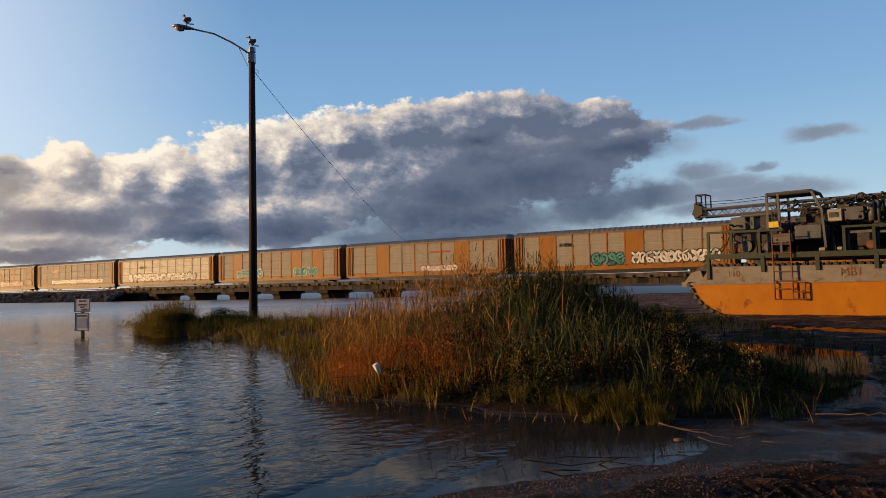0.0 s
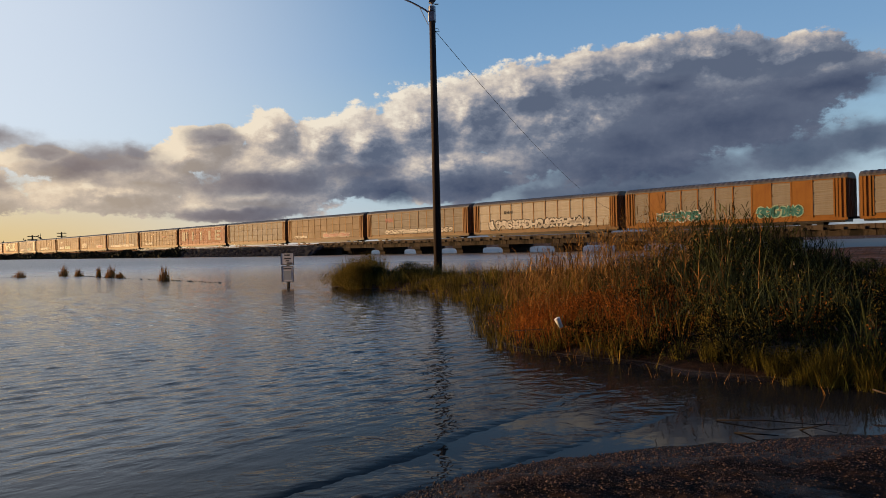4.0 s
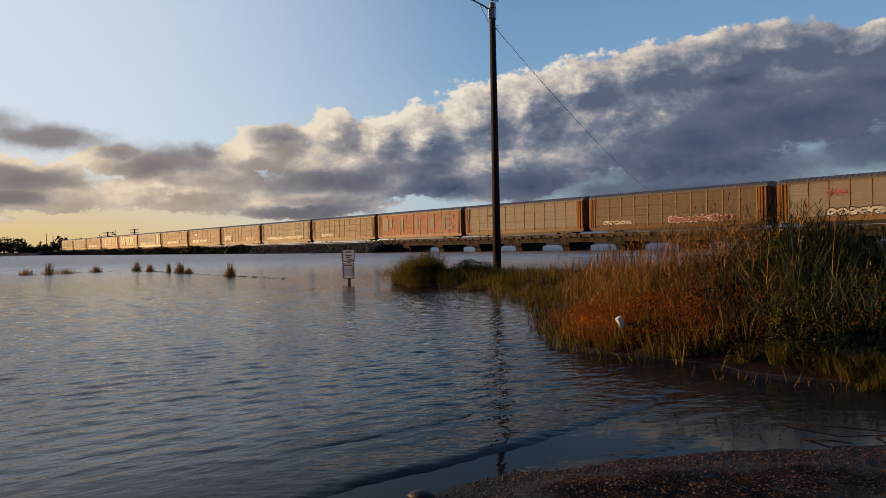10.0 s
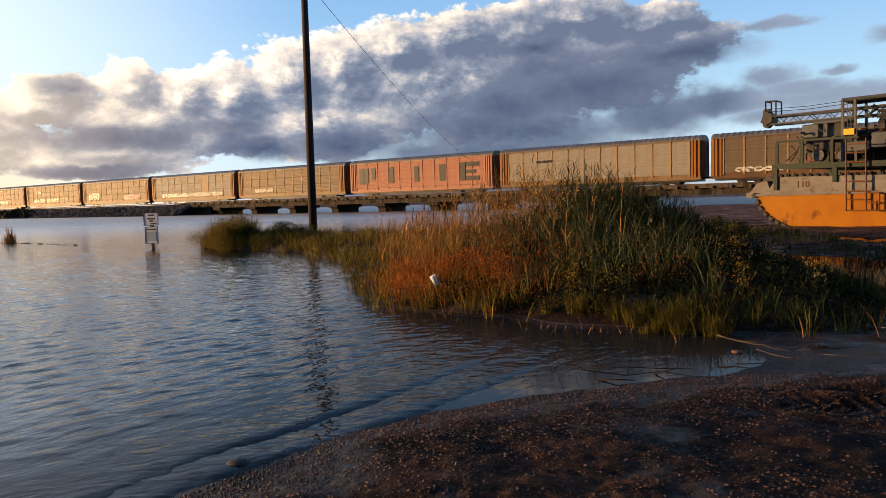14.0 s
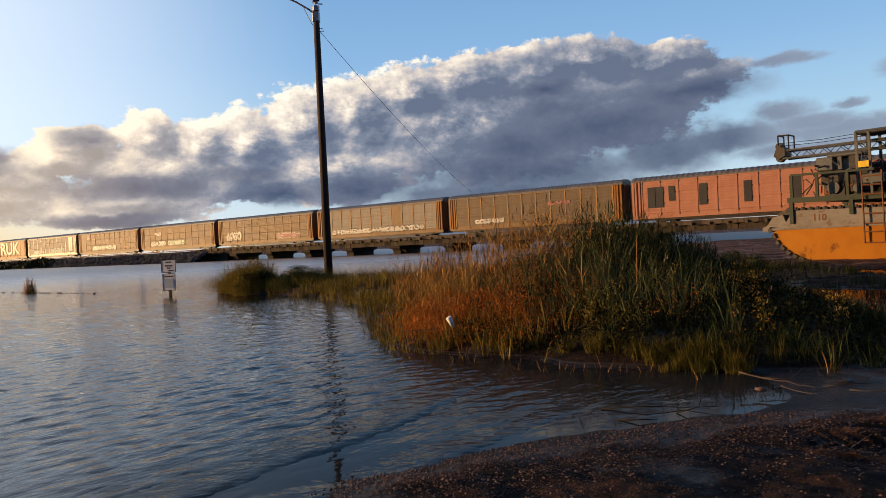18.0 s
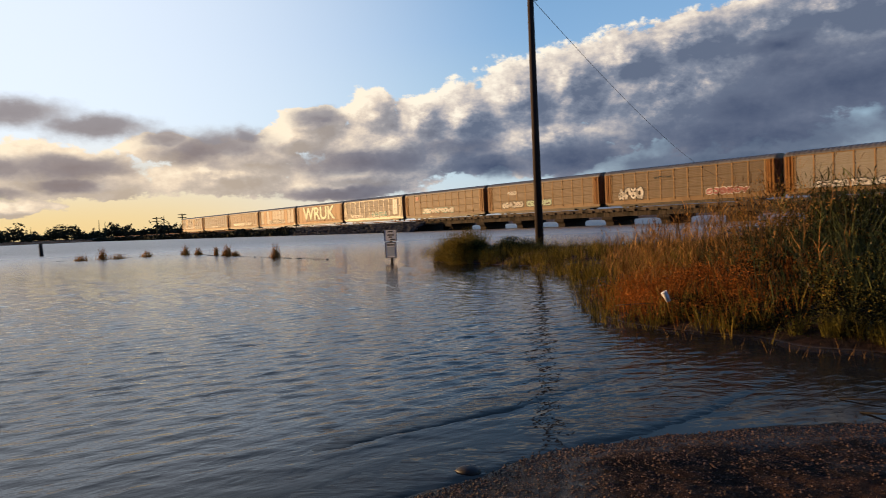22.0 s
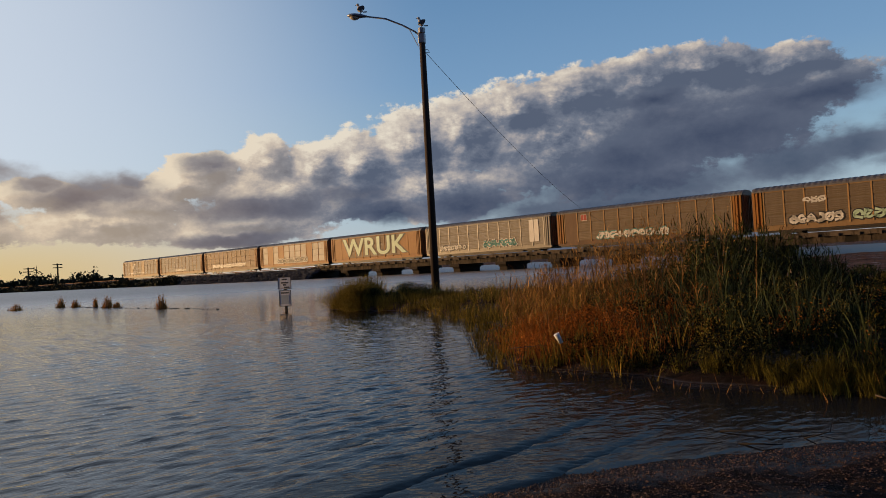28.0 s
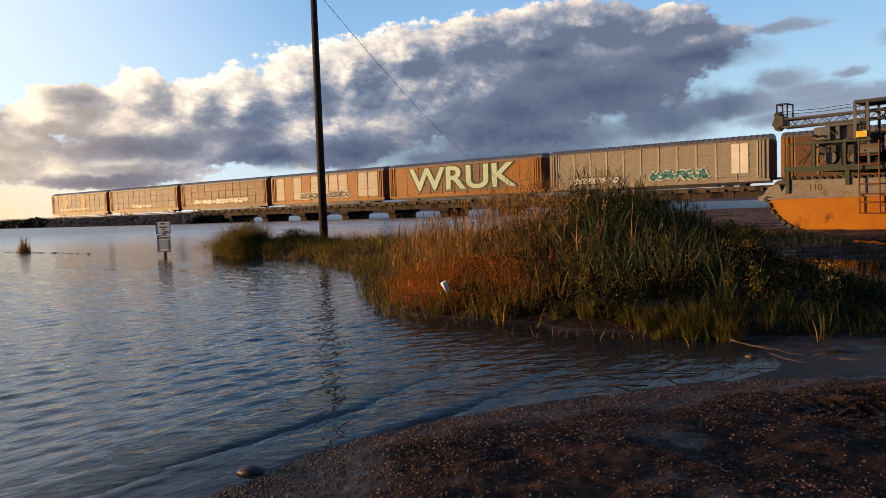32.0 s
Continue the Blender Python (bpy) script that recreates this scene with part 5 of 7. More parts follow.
    for k in range(22):
        x = 0.9 + k * 0.28
        for y in (0.75, 1.25):
            add_tube(bm, [(x, y, 3.52), (x + 0.28, y, 3.78)] if k % 2 else [(x, y, 3.78), (x + 0.28, y, 3.52)], 0.014, 4)
    part("mast", bm, M["grey_steel"], rig, "rusty lattice drill mast laid flat")
    bm = bmesh.new()
    add_prism(bm, [(0.45, 3.62), (0.62, 3.5), (0.85, 3.6), (0.85, 3.86), (0.6, 3.98)], 0.7, 1.3)
    for z in (3.55, 3.95):
        add_prism(bm, [(0.6 + 0.13 * math.cos(2 * math.pi * k / 10), z + 0.13 * math.sin(2 * math.pi * k / 10)) for k in range(10)], 0.85, 1.1)
    head = part("mast_head", bm, M["dark_steel"], rig, "dark mast head with sheaves")
    for x, z in ((0.62, 4.3), (0.98, 4.28)):
        for a, b in (((x, 0.75, 3.8), (x, 0.75, z)), ((x, 1.25, 3.8), (x, 1.25, z)), ((x, 0.75, z), (x, 1.25, z))):
            part("guard_bar", tubed(([a, b], 0.028), sides=5), M["dark_steel"], head)
    part("guard_bar", tubed(([(0.62, 0.75, 4.3), (0.98, 0.75, 4.28)], 0.028), sides=5), M["dark_steel"], head)
    bm = bmesh.new()
    for z, y in ((4.05, 0.9), (3.98, 1.1)):
        add_tube(bm, [(0.7, y, z), (2.0, y, z - 0.04), (3.4, y, z)], 0.009, 4)
    part("cable", bm, M["wire"], rig)
    # engines, tanks and pumps amidships
    rng = random.Random(12)
    def block(name, x0, z0, x1, z1, ya, yb, mat, label="", bevel=0.03):
        return part(name, boxed((x0, ya, z0, x1, yb, z1), bevel=bevel), mat, rig, label)
    block("control_box", 5.10, 3.0, 5.62, 3.38, 0.4, 0.8, M["dirty_white"], "white control box with dark decal")
    part("decal", boxed((5.22, 0.385, 3.12, 5.5, 0.395, 3.28)), M["louvre"], rig)
    block("control_box", 5.66, 3.0, 6.25, 3.42, 0.45, 1.0, M["grey_steel"], "grey control box")
    block("hydraulic_tank", 4.15, 2.5, 5.0, 2.95, 0.3, 1.4, M["grey_steel"], "grey hydraulic tank")
    block("tool_box", 3.3, 2.42, 4.1, 2.72, 0.3, 1.3, M["grey_steel"], "grey tool box")
    block("warning_plate", 3.34, 2.93, 3.66, 3.12, 0.27, 0.30, surf("yellow_plate", (0.7, 0.5, 0.04), (0.55, 0.36, 0.03), 0.5), "yellow warning plate", 0.0)
    block("winch_guard", 1.95, 2.95, 2.5, 3.38, 0.5, 1.2, M["grey_steel"], "grey winch guard")
    block("winch_guard", 2.62, 2.85, 2.78, 3.42, 0.55, 1.2, M["grey_steel"], "grey winch guard")
    block("winch_guard", 2.95, 2.9, 3.3, 3.4, 0.6, 1.3, M["dark_steel"], "dark winch guard")
    block("winch_guard", 2.3, 3.36, 3.4, 3.46, 0.5, 1.3, M["grey_steel"], "grey winch guard top")
    for k in range(20):       # levers and small pipes of the bow winch
        x, z = rng.uniform(1.3, 3.6), rng.uniform(2.3, 3.3)
        bm = bmesh.new()
        add_tube(bm, [(x, rng.uniform(0.25, 0.6), z), (x + rng.uniform(-0.35, 0.35), rng.uniform(0.25, 0.6), z + rng.uniform(-0.25, 0.3))], rng.uniform(0.012, 0.04), 5)
        part("lever", bm, rng.choice((M["dark_steel"], M["grey_steel"], M["rust_steel"])), rig)
    for k in range(36):       # pipework over the engines
        x, z = rng.uniform(4.0, 7.3), rng.uniform(2.9, 3.75)
        bm = bmesh.new()
        add_tube(bm, [(x, rng.uniform(0.3, 0.9), z), (x + rng.uniform(-0.5, 0.5), rng.uniform(0.3, 0.9), z + rng.uniform(-0.2, 0.25))], rng.uniform(0.012, 0.05), 5)
        part("pipe", bm, rng.choice((M["dark_steel"], M["dark_steel"], M["grey_steel"])), rig)
    block("gearbox", 1.5, 2.5, 2.4, 2.9, 0.6, 1.6, M["dark_steel"])
    block("pump", 2.45, 2.2, 3.0, 2.75, 0.5, 1.4, M["dark_steel"])
    block("engine_block", 4.2, 2.95, 5.0, 3.45, 0.9, 2.2, M["dark_steel"], "black diesel engine")
    block("engine_block", 6.3, 3.0, 7.1, 3.55, 0.7, 2.2, M["dark_steel"], "black diesel engine")
    block("winch_housing", 5.4, 2.2, 6.0, 2.7, 0.7, 1.6, M["dark_steel"])
    block("fuel_tank", 6.3, 2.2, 7.3, 2.62, 0.7, 1.8, M["dark_steel"])
    bm = bmesh.new()
    add_tube(bm, [(6.45, 0.55, 2.95), (6.45, 0.55, 3.5)], 0.11, 10)
    add_tube(bm, [(6.62, 0.6, 2.9), (6.62, 0.6, 3.55)], 0.07, 8)
    part("exhaust_stack", bm, M["grey_steel"], rig, "grey exhaust silencer", True)
    bm = bmesh.new()
    add_prism(bm, [(1.95 + 0.2 * math.cos(2 * math.pi * k / 14), 2.38 + 0.2 * math.sin(2 * math.pi * k / 14)) for k in range(14)], 0.4, 0.75)
    add_prism(bm, [(2.7 + 0.14 * math.cos(2 * math.pi * k / 12), 2.32 + 0.14 * math.sin(2 * math.pi * k / 12)) for k in range(12)], 0.38, 0.6)
    part("hydraulic_motor", bm, M["grey_steel"], rig)
    bm = bmesh.new()
    for k in range(34):       # hoses
        x, y, z = rng.uniform(4.0, 7.0), rng.uniform(0.5, 1.8), rng.uniform(3.2, 3.6)
        dx = rng.uniform(-1.1, 1.1)
        pts = [(x + dx * q, y + rng.uniform(-0.05, 0.05), z + rng.uniform(0.05, 0.26) * math.sin(math.pi * q)) for q in (0, 0.25, 0.5, 0.75, 1.0)]
        add_tube(bm, pts, rng.choice((0.018, 0.025, 0.035)), 5)
        part("hose", bm, M["rubber"], rig, "black hydraulic hose")
        bm = bmesh.new()
    for k in range(14):
        x, y = rng.uniform(1.3, 3.2), rng.uniform(0.4, 1.2)
        add_tube(bm, [(x, y, 2.75), (x + rng.uniform(-0.2, 0.2), y, 2.55), (x + rng.uniform(-0.3, 0.3), y, 2.25)], 0.022, 5)
        part("hose", bm, M["rubber"], rig, "black hydraulic hose")
        bm = bmesh.new()
    bm.free()
    bm = bmesh.new()
    for a, b, r in (((4.2, 3.62), (7.0, 3.66), 0.05), ((5.0, 3.72), (6.2, 3.74), 0.035), ((3.9, 3.5), (4.3, 3.8), 0.03), ((4.0, 3.55), (4.1, 3.85), 0.03), ((6.75, 3.3), (6.75, 3.78), 0.04), ((6.0, 3.5), (6.3, 3.75), 0.03), ((6.95, 3.48), (7.95, 3.5), 0.022), ((7.0, 3.42), (7.5, 3.44), 0.06), ((5.8, 3.8), (7.0, 3.7), 0.03), ((6.1, 3.4), (6.1, 3.85), 0.035)):
        add_tube(bm, [(a[0], 0.8, a[1]), (b[0], 0.8, b[1])], r, 6)
    part("drill_pipe", bm, M["dark_steel"], rig, "dark pipes and rods")
    for k in range(14):       # small fittings
        x, z, s = rng.uniform(3.9, 7.0), rng.uniform(3.0, 3.5), rng.uniform(0.06, 0.16)
        y = rng.uniform(0.5, 0.9)
        part("fitting", boxed((x - s, y, z - s * 0.8, x + s, y + 0.2, z + s * 0.8), bevel=0.02), rng.choice((M["dark_steel"], M["grey_steel"], M["dark_steel"])), rig)
    bm = bmesh.new()
    pts = [(6.15 + 0.16 * math.cos(a), 0.6, 3.66 + 0.16 * math.sin(a)) for a in [2 * math.pi * k / 14 for k in range(15)]]
    add_tube(bm, pts, 0.03, 5, caps=False)
    part("hose_loop", bm, M["rubber"], rig)
    # machinery banks behind
    for x0, x1, z0, z1, y in ((1.1, 1.9, 2.1, 2.95, 1.9), (1.9, 3.2, 2.1, 3.2, 2.1), (3.2, 4.4, 2.1, 3.05, 1.8), (4.4, 5.6, 2.1, 3.3, 2.2), (5.6, 6.5, 2.1, 3.15, 1.9), (6.5, 7.7, 2.1, 3.3, 2.3)):
        bm = boxed((x0 + 0.02, y, z0, x1 - 0.02, y + 1.1, z1), bevel=0.06)
        bank = part("machinery_casing", bm, M["dark_steel"], rig, "black machinery casing")
        for k in range(3):
            u, v = rng.uniform(x0 + 0.15, x1 - 0.2), rng.uniform(z0 + 0.2, z1 - 0.15)
            part("cover", boxed((u - 0.12, y - 0.05, v - 0.1, u + 0.12, y + 0.01, v + 0.1), bevel=0.02), rng.choice((M["grey_steel"], M["dark_steel"], M["rust_steel"])), bank)
    for k in range(26):
        x, z = rng.uniform(1.2, 7.4), rng.uniform(2.2, 3.3)
        bm = bmesh.new()
        add_tube(bm, [(x, 1.2 + rng.random(), z), (x + rng.uniform(-0.7, 0.7), 1.2 + rng.random(), z + rng.uniform(-0.3, 0.45))], rng.uniform(0.02, 0.06), 6)
        part("pipe", bm, rng.choice((M["dark_steel"], M["dark_steel"], M["grey_steel"], M["rust_steel"])), rig)
    # equipment bays under the deck rail
    for x in (0.72, 1.55, 2.5, 5.15, 6.0, 6.95, 7.72):
        part("rail_post", boxed((x - 0.045, 0.06, 2.05, x + 0.045, 0.14, 2.86 - 0.02 * x)), M["green_steel"], rig)
    for x0, x1 in ((0.7, 3.3), (5.1, 7.78)):
        bm = bmesh.new()
        add_prism(bm, [(x0, 2.86 - 0.02 * x0), (x1, 2.86 - 0.02 * x1), (x1, 2.93 - 0.02 * x1), (x0, 2.93 - 0.02 * x0)], 0.05, 0.15)
        part("guard_rail", bm, M["green_steel"], rig, "dark green guard rail")
    bm = bmesh.new()
    add_box(bm, 5.2, 0.16, 2.1, 5.28, 0.24, 2.62)
    add_box(bm, 6.05, 0.16, 2.1, 6.12, 0.24, 2.6)
    add_box(bm, 5.2, 0.16, 2.58, 6.1, 0.24, 2.66)
    add_box(bm, 6.15, 0.16, 2.55, 7.2, 0.24, 2.62)
    part("bay_frame", bm, M["grey_steel"], rig)
    bm = bmesh.new()
    add_prism(bm, [(5.85 + 0.13 * math.cos(2 * math.pi * k / 12), 2.22 + 0.13 * math.sin(2 * math.pi * k / 12)) for k in range(12)], 0.3, 0.6)
    part("filter", bm, M["rust_steel"], rig, "rusty filter canister")
    for x, w in ((4.35, 0.22), (4.9, 0.16), (7.0, 0.15)):
        part("rag", boxed((x, 0.2, 2.1, x + w, 0.45, 2.2), bevel=0.03), M["dirty_white"], rig, "pale rag on the deck")
    part("fuel_can", boxed((6.5, 0.3, 2.14, 6.72, 0.5, 2.42), bevel=0.03), M["rust_steel"], rig, "rusty fuel can")
    # boarding ladder with a lower cage
    bm = bmesh.new()
    for x in (2.98, 3.56):
        add_tube(bm, [(x, -0.10, 2.78), (x + 0.02, -0.12, 0.6)], 0.028, 5)
    for z in (2.62, 2.36, 2.08, 1.8, 1.5, 1.2, 0.95, 0.62):
        add_tube(bm, [(2.98, -0.11, z), (3.58, -0.11, z - 0.01)], 0.022, 5)
    for a, b in (((3.58, 0.62), (3.96, 0.6)), ((3.96, 0.6), (3.96, 1.12)), ((3.58, 1.15), (3.96, 1.12)), ((3.58, 0.85), (3.96, 0.83)), ((3.73, 0.62), (3.73, 0.9))):
        add_tube(bm, [(a[0], -0.12, a[1]), (b[0], -0.12, b[1])], 0.026, 5)
    part("ladder", bm, M["rust_steel"], rig, "rusty brown boarding ladder")
    for text, x, z, s in (("110", 1.60, 1.46, 0.30), ("MB1", 5.32, 1.41, 0.36)):
        me = words(text, s, 0.004, M["rust_steel"])
        ob = part("lettering", me, None, rig, "rust-brown painted unit marking")
        ob.matrix_local = pose(x, 0.022, z, 90, 1.2, 0)
    # the upper works stand a little towards the bow
    upper = ("cage_roof", "cage_mesh", "mast", "mast_head", "cable", "control_box", "decal", "hydraulic_tank", "tool_box", "warning_plate", "winch_guard", "engine_block", "exhaust_stack", "hose", "hose_loop", "drill_pipe", "fitting")
    for ob in rig.children:
        if ob.name.split(".")[0] in upper:
            ob.location.x -= 0.55
    return rig


build_buggy()

# ---- plants ----


def blades(name, roots, heights, width, bend, material, label, category, seed=1, droop=0.35, kind="stuff", fan=None):
    """Many grass blades in one mesh: each a tapered strip that leans and bends."""
    rng = np.random.default_rng(seed)
    n = len(roots)
    roots = np.asarray(roots, float)
    h = np.asarray(heights, float)
    yaw = rng.uniform(0, 2 * np.pi, n)
    lean = rng.normal(0, bend, n) * h
    if fan is not None:       # blades of a tuft lean away from its middle
        yaw = np.arctan2(roots[:, 1] - fan[:, 1], roots[:, 0] - fan[:, 0])
        lean = np.abs(lean) + h * np.hypot(roots[:, 1] - fan[:, 1], roots[:, 0] - fan[:, 0]) * 2.2
    wdir = rng.uniform(0, 2 * np.pi, n)
    w = width * rng.uniform(0.6, 1.4, n)
    ox, oy = np.cos(wdir) * w / 2, np.sin(wdir) * w / 2
    lx, ly = np.cos(yaw) * lean, np.sin(yaw) * lean
    V = np.zeros((n, 7, 3))
    for k, (f, q, s) in enumerate(((0.0, 0.0, 1.0), (0.45, 0.16, 0.85), (0.8, 0.55, 0.55))):
        z = roots[:, 2] + h * f
        cx, cy = roots[:, 0] + lx * q, roots[:, 1] + ly * q
        V[:, 2 * k] = np.stack([cx - ox * s, cy - oy * s, z], 1)
        V[:, 2 * k + 1] = np.stack([cx + ox * s, cy + oy * s, z], 1)
    V[:, 6] = np.stack([roots[:, 0] + lx, roots[:, 1] + ly, roots[:, 2] + h * (1 - droop * np.abs(lean) / (h + 1e-6))], 1)
    base = (np.arange(n) * 7)[:, None]
    quads = np.concatenate([base + np.array([0, 1, 3, 2]), base + np.array([2, 3, 5, 4])]).tolist()
    tris = (base + np.array([4, 5, 6])).tolist()
    ob = new(name, mesh_of(name, V.reshape(-1, 3).tolist(), quads + tris, material))
    return tagged(ob, label, category, kind=kind)


def scatter(rng, n, x0, x1, y0, y1, keep):
    px, py = rng.uniform(x0, x1, n), rng.uniform(y0, y1, n)
    k = keep(px, py, rng.uniform(0, 1, n))
    px, py = px[k], py[k]
    return np.stack([px, py, height(px, py) - 0.02], 1)


def arcs(name, roots, length, yaw, start, curl, width, material, label, category, segs=4):
    """Many leaves in one mesh: each a tapered strip that sets off at an angle from upright and bends over."""
    roots = np.asarray(roots, float)
    n = len(roots)
    pos = roots.copy()
    side = np.stack([-np.sin(yaw), np.cos(yaw), np.zeros(n)], 1)
    V = np.zeros((n, 2 * segs + 1, 3))
    for k in range(segs + 1):
        f = k / segs
        w = (width * (0.75 + 0.5 * f) * (1 - f ** 2.2) * 0.5)[:, None] * side
        if k < segs:
            V[:, 2 * k], V[:, 2 * k + 1] = pos - w, pos + w
        else:
            V[:, 2 * k] = pos
        a = start + curl * (f + 0.5 / segs) ** 1.4
        pos = pos + (length / segs)[:, None] * np.stack([np.sin(a) * np.cos(yaw), np.sin(a) * np.sin(yaw), np.cos(a)], 1)
    base = (np.arange(n) * (2 * segs + 1))[:, None]
    faces = []
    for k in range(segs - 1):
        faces += (base + np.array([2 * k, 2 * k + 1, 2 * k + 3, 2 * k + 2])).tolist()
    faces += (base + np.array([2 * segs - 2, 2 * segs - 1, 2 * segs])).tolist()
    ob = new(name, mesh_of(name, V.reshape(-1, 3).tolist(), faces, material))
    return tagged(ob, label, category, kind="stuff")


def clumps(name, rng, mids, per, spread, length, width, material, label, category, open_=0.35, curl=0.9, rise=0.0):
    """Tufts of arching leaves round their middles; length is one number a tuft."""
    m = np.repeat(mids, per, axis=0)
    n = len(m)
    yaw = rng.uniform(0, 2 * np.pi, n)
    r = spread * np.sqrt(rng.random(n))
    p = m + np.stack([np.cos(yaw) * r, np.sin(yaw) * r, np.zeros(n)], 1)
    p[:, 2] = height(p[:, 0], p[:, 1]) - 0.02 + rise
    yaw = yaw + rng.normal(0, 0.7, n)
    ln = np.repeat(length, per) * rng.uniform(0.45, 1.15, n)
    start = np.abs(rng.normal(0.04, open_ * 0.6, n)) + 0.3 * r / max(spread, 1e-6) * open_
    return arcs(name, p, ln, yaw, start, np.abs(rng.normal(curl, 0.4 * curl + 0.05, n)), width * rng.uniform(0.6, 1.4, n), material, label, category)


def canes(name, rng, feet, tall, leaves_per, leaf, width, stem, leaf_mat, label, category, lean=0.10, spread=0.5):
    """Upright stems with long leaves that leave them alternately and hang over."""
    n = len(feet)
    yaw = rng.uniform(0, 2 * np.pi, n)
    start, curl = np.abs(rng.normal(0, lean, n)), np.abs(rng.normal(0.10, 0.14, n))
    arcs(name, feet, tall, yaw, start, curl, np.full(n, width * 0.7), stem, label + ", stems", category, 3)
    k = np.repeat(np.arange(n), leaves_per)
    f = 0.22 + 0.78 * rng.random(len(k)) ** 0.8
    d = tall[k] * f
    a = start[k] + curl[k] * f * 0.5
    p = feet[k] + np.stack([np.sin(a) * np.cos(yaw[k]), np.sin(a) * np.sin(yaw[k]), np.cos(a)], 1) * d[:, None]
    ln = leaf * rng.uniform(0.5, 1.25, len(k)) * (1.15 - 0.45 * f)
    arcs(name, p, ln, rng.uniform(0, 2 * np.pi, len(k)), np.abs(rng.normal(spread, 0.22, len(k))), rng.uniform(0.4, 1.7, len(k)), width * rng.uniform(0.7, 1.5, len(k)), leaf_mat, label + ", leaves", category)


def build_marsh():
    rng = np.random.default_rng(7)
    isl = lambda x, y: inside_depth(x, y, ISLAND)
    def env(p, lo=0.22, hi=1.45):
        """How tall plants stand: low at the rim, high on the crest, in uneven lumps."""
        i = inside_depth(p[:, 0], p[:, 1], ISLAND)
        crest = bump_at(p[:, 0], p[:, 1], 1.6, 13.6, 2.3, 4.6)
        lump = 1 + 0.22 * wobble(p[:, 0], p[:, 1], 1.1, 4.0) + 0.14 * wobble(p[:, 0], p[:, 1], 2.7, 1.0)
        return lo + (hi - lo) * np.clip((i - 0.4) / 3.4, 0, 1) ** 0.9 * (0.35 + 0.65 * crest) * lump
    def leaves(name, p, hgt, leaf, material, label, seed, power=0.7, jitter=0.03):
        q = np.random.default_rng(seed)
        n = len(p)
        c = p + np.stack([q.normal(0, jitter, n), q.normal(0, jitter, n), hgt * q.random(n) ** power], 1)
        u = q.normal(0, 1, (n, 3))
        u /= np.linalg.norm(u, axis=1)[:, None]
        v = np.cross(u, q.normal(0, 1, (n, 3)))
        v /= np.linalg.norm(v, axis=1)[:, None]
        s = (leaf * q.uniform(0.5, 1.5, n))[:, None]
        V = np.stack([c - u * s, c + v * s * 0.32, c + u * s, c - v * s * 0.32], 1).reshape(-1, 3)
        F = (np.arange(n)[:, None] * 4 + np.arange(4)).tolist()
        tagged(new(name, mesh_of(name, V.tolist(), F, material)), label, "weeds", kind="stuff")
    # low meadow grass over the whole island, in tufts
    c = scatter(rng, 5200, -9.6, 6, 6, 26, lambda x, y, r: (isl(x, y) > -0.05) & (r < np.where(x > 0.2, 0.10, 0.85) - 0.8 * bump_at(x, y, -0.65, 8.9, 1.0, 1.3)))
    clumps("marsh_grass", rng, c, 14, 0.08, rng.uniform(0.16, 0.34, len(c)), 0.007, M["grass"], "short green and yellowing marsh grass in tufts", "grass")
    # golden cordgrass towards the pole and along the western rim
    c = scatter(rng, 5200, -9.2, 0.6, 7.0, 21.8, lambda x, y, r: (isl(x, y) > -0.10) & (isl(x, y) < 2.2) & (r < 0.75 * (0.6 + wobble(x, y, 0.9, 5.0)) - 0.6 * bump_at(x, y, -0.5, 8.7, 0.9, 1.2)))
    clumps("cordgrass", rng, c, 18, 0.08, rng.uniform(0.22, 0.48, len(c)), 0.007, M["gold"], "golden-green cordgrass at the edge of the island", "grass", 0.25, 0.55)
    # taller mixed grass on the spit's end
    c = scatter(rng, 420, -9.3, -5.6, 18.8, 22.4, lambda x, y, r: (isl(x, y) > 0.05) & (r < 0.25 + 0.75 * (x < -7.6)))
    clumps("spit_grass", rng, c, 34, 0.12, rng.uniform(0.4, 0.85, len(c)) * np.where(c[:, 0] < -7.6, 1.15, 0.6), 0.011, M["gold"], "tall golden grass on the spit by the lamp pole", "grass", 0.3, 0.5)
    # dry straw reeds
    p = scatter(rng, 6200, -3.6, 1.6, 8.4, 17, lambda x, y, r: (isl(x, y) > 0.45) & (r < 0.62 * bump_at(x, y, -1.0, 11.8, 1.35, 3.3) * (0.75 + 0.6 * wobble(x, y, 2.4, 2.0))))
    canes("dry_reeds", rng, p, (0.30 + env(p, 0.3, 1.5)) * rng.uniform(0.6, 1.25, len(p)), 4, 0.30, 0.009, M["straw"], M["straw"], "tall straw-coloured dry reeds", "reeds", 0.08, 0.35)
    # rust-orange weeds round the cup
    p = scatter(rng, 9000, -2.2, 1.2, 7.4, 12.0, lambda x, y, r: (isl(x, y) > 0.12) & (r < bump_at(x, y, -0.65, 8.9, 0.95, 1.3)))
    h = env(p, 0.24, 0.8) * (0.6 + 0.6 * rng.random(len(p)))
    blades("russet_weed", p, h, 0.006, 0.5, M["russet"], "rust-orange dried weeds", "weeds", 3)
    p = scatter(rng, 190000, -2.0, 1.0, 7.3, 11.4, lambda x, y, r: (isl(x, y) > 0.15) & (r < 1.05 * bump_at(x, y, -0.65, 8.9, 0.9, 1.2) * (0.6 + 0.7 * wobble(x, y, 3.1, 2.0))))
    h = (0.10 + env(p, 0.24, 0.9)) * (0.75 + 0.5 * wobble(p[:, 0], p[:, 1], 3.1, 2.0))
    leaves("rusty_leaves", p, h, 0.011, M["russet"], "rust-orange autumn leaves of low weeds", 63)
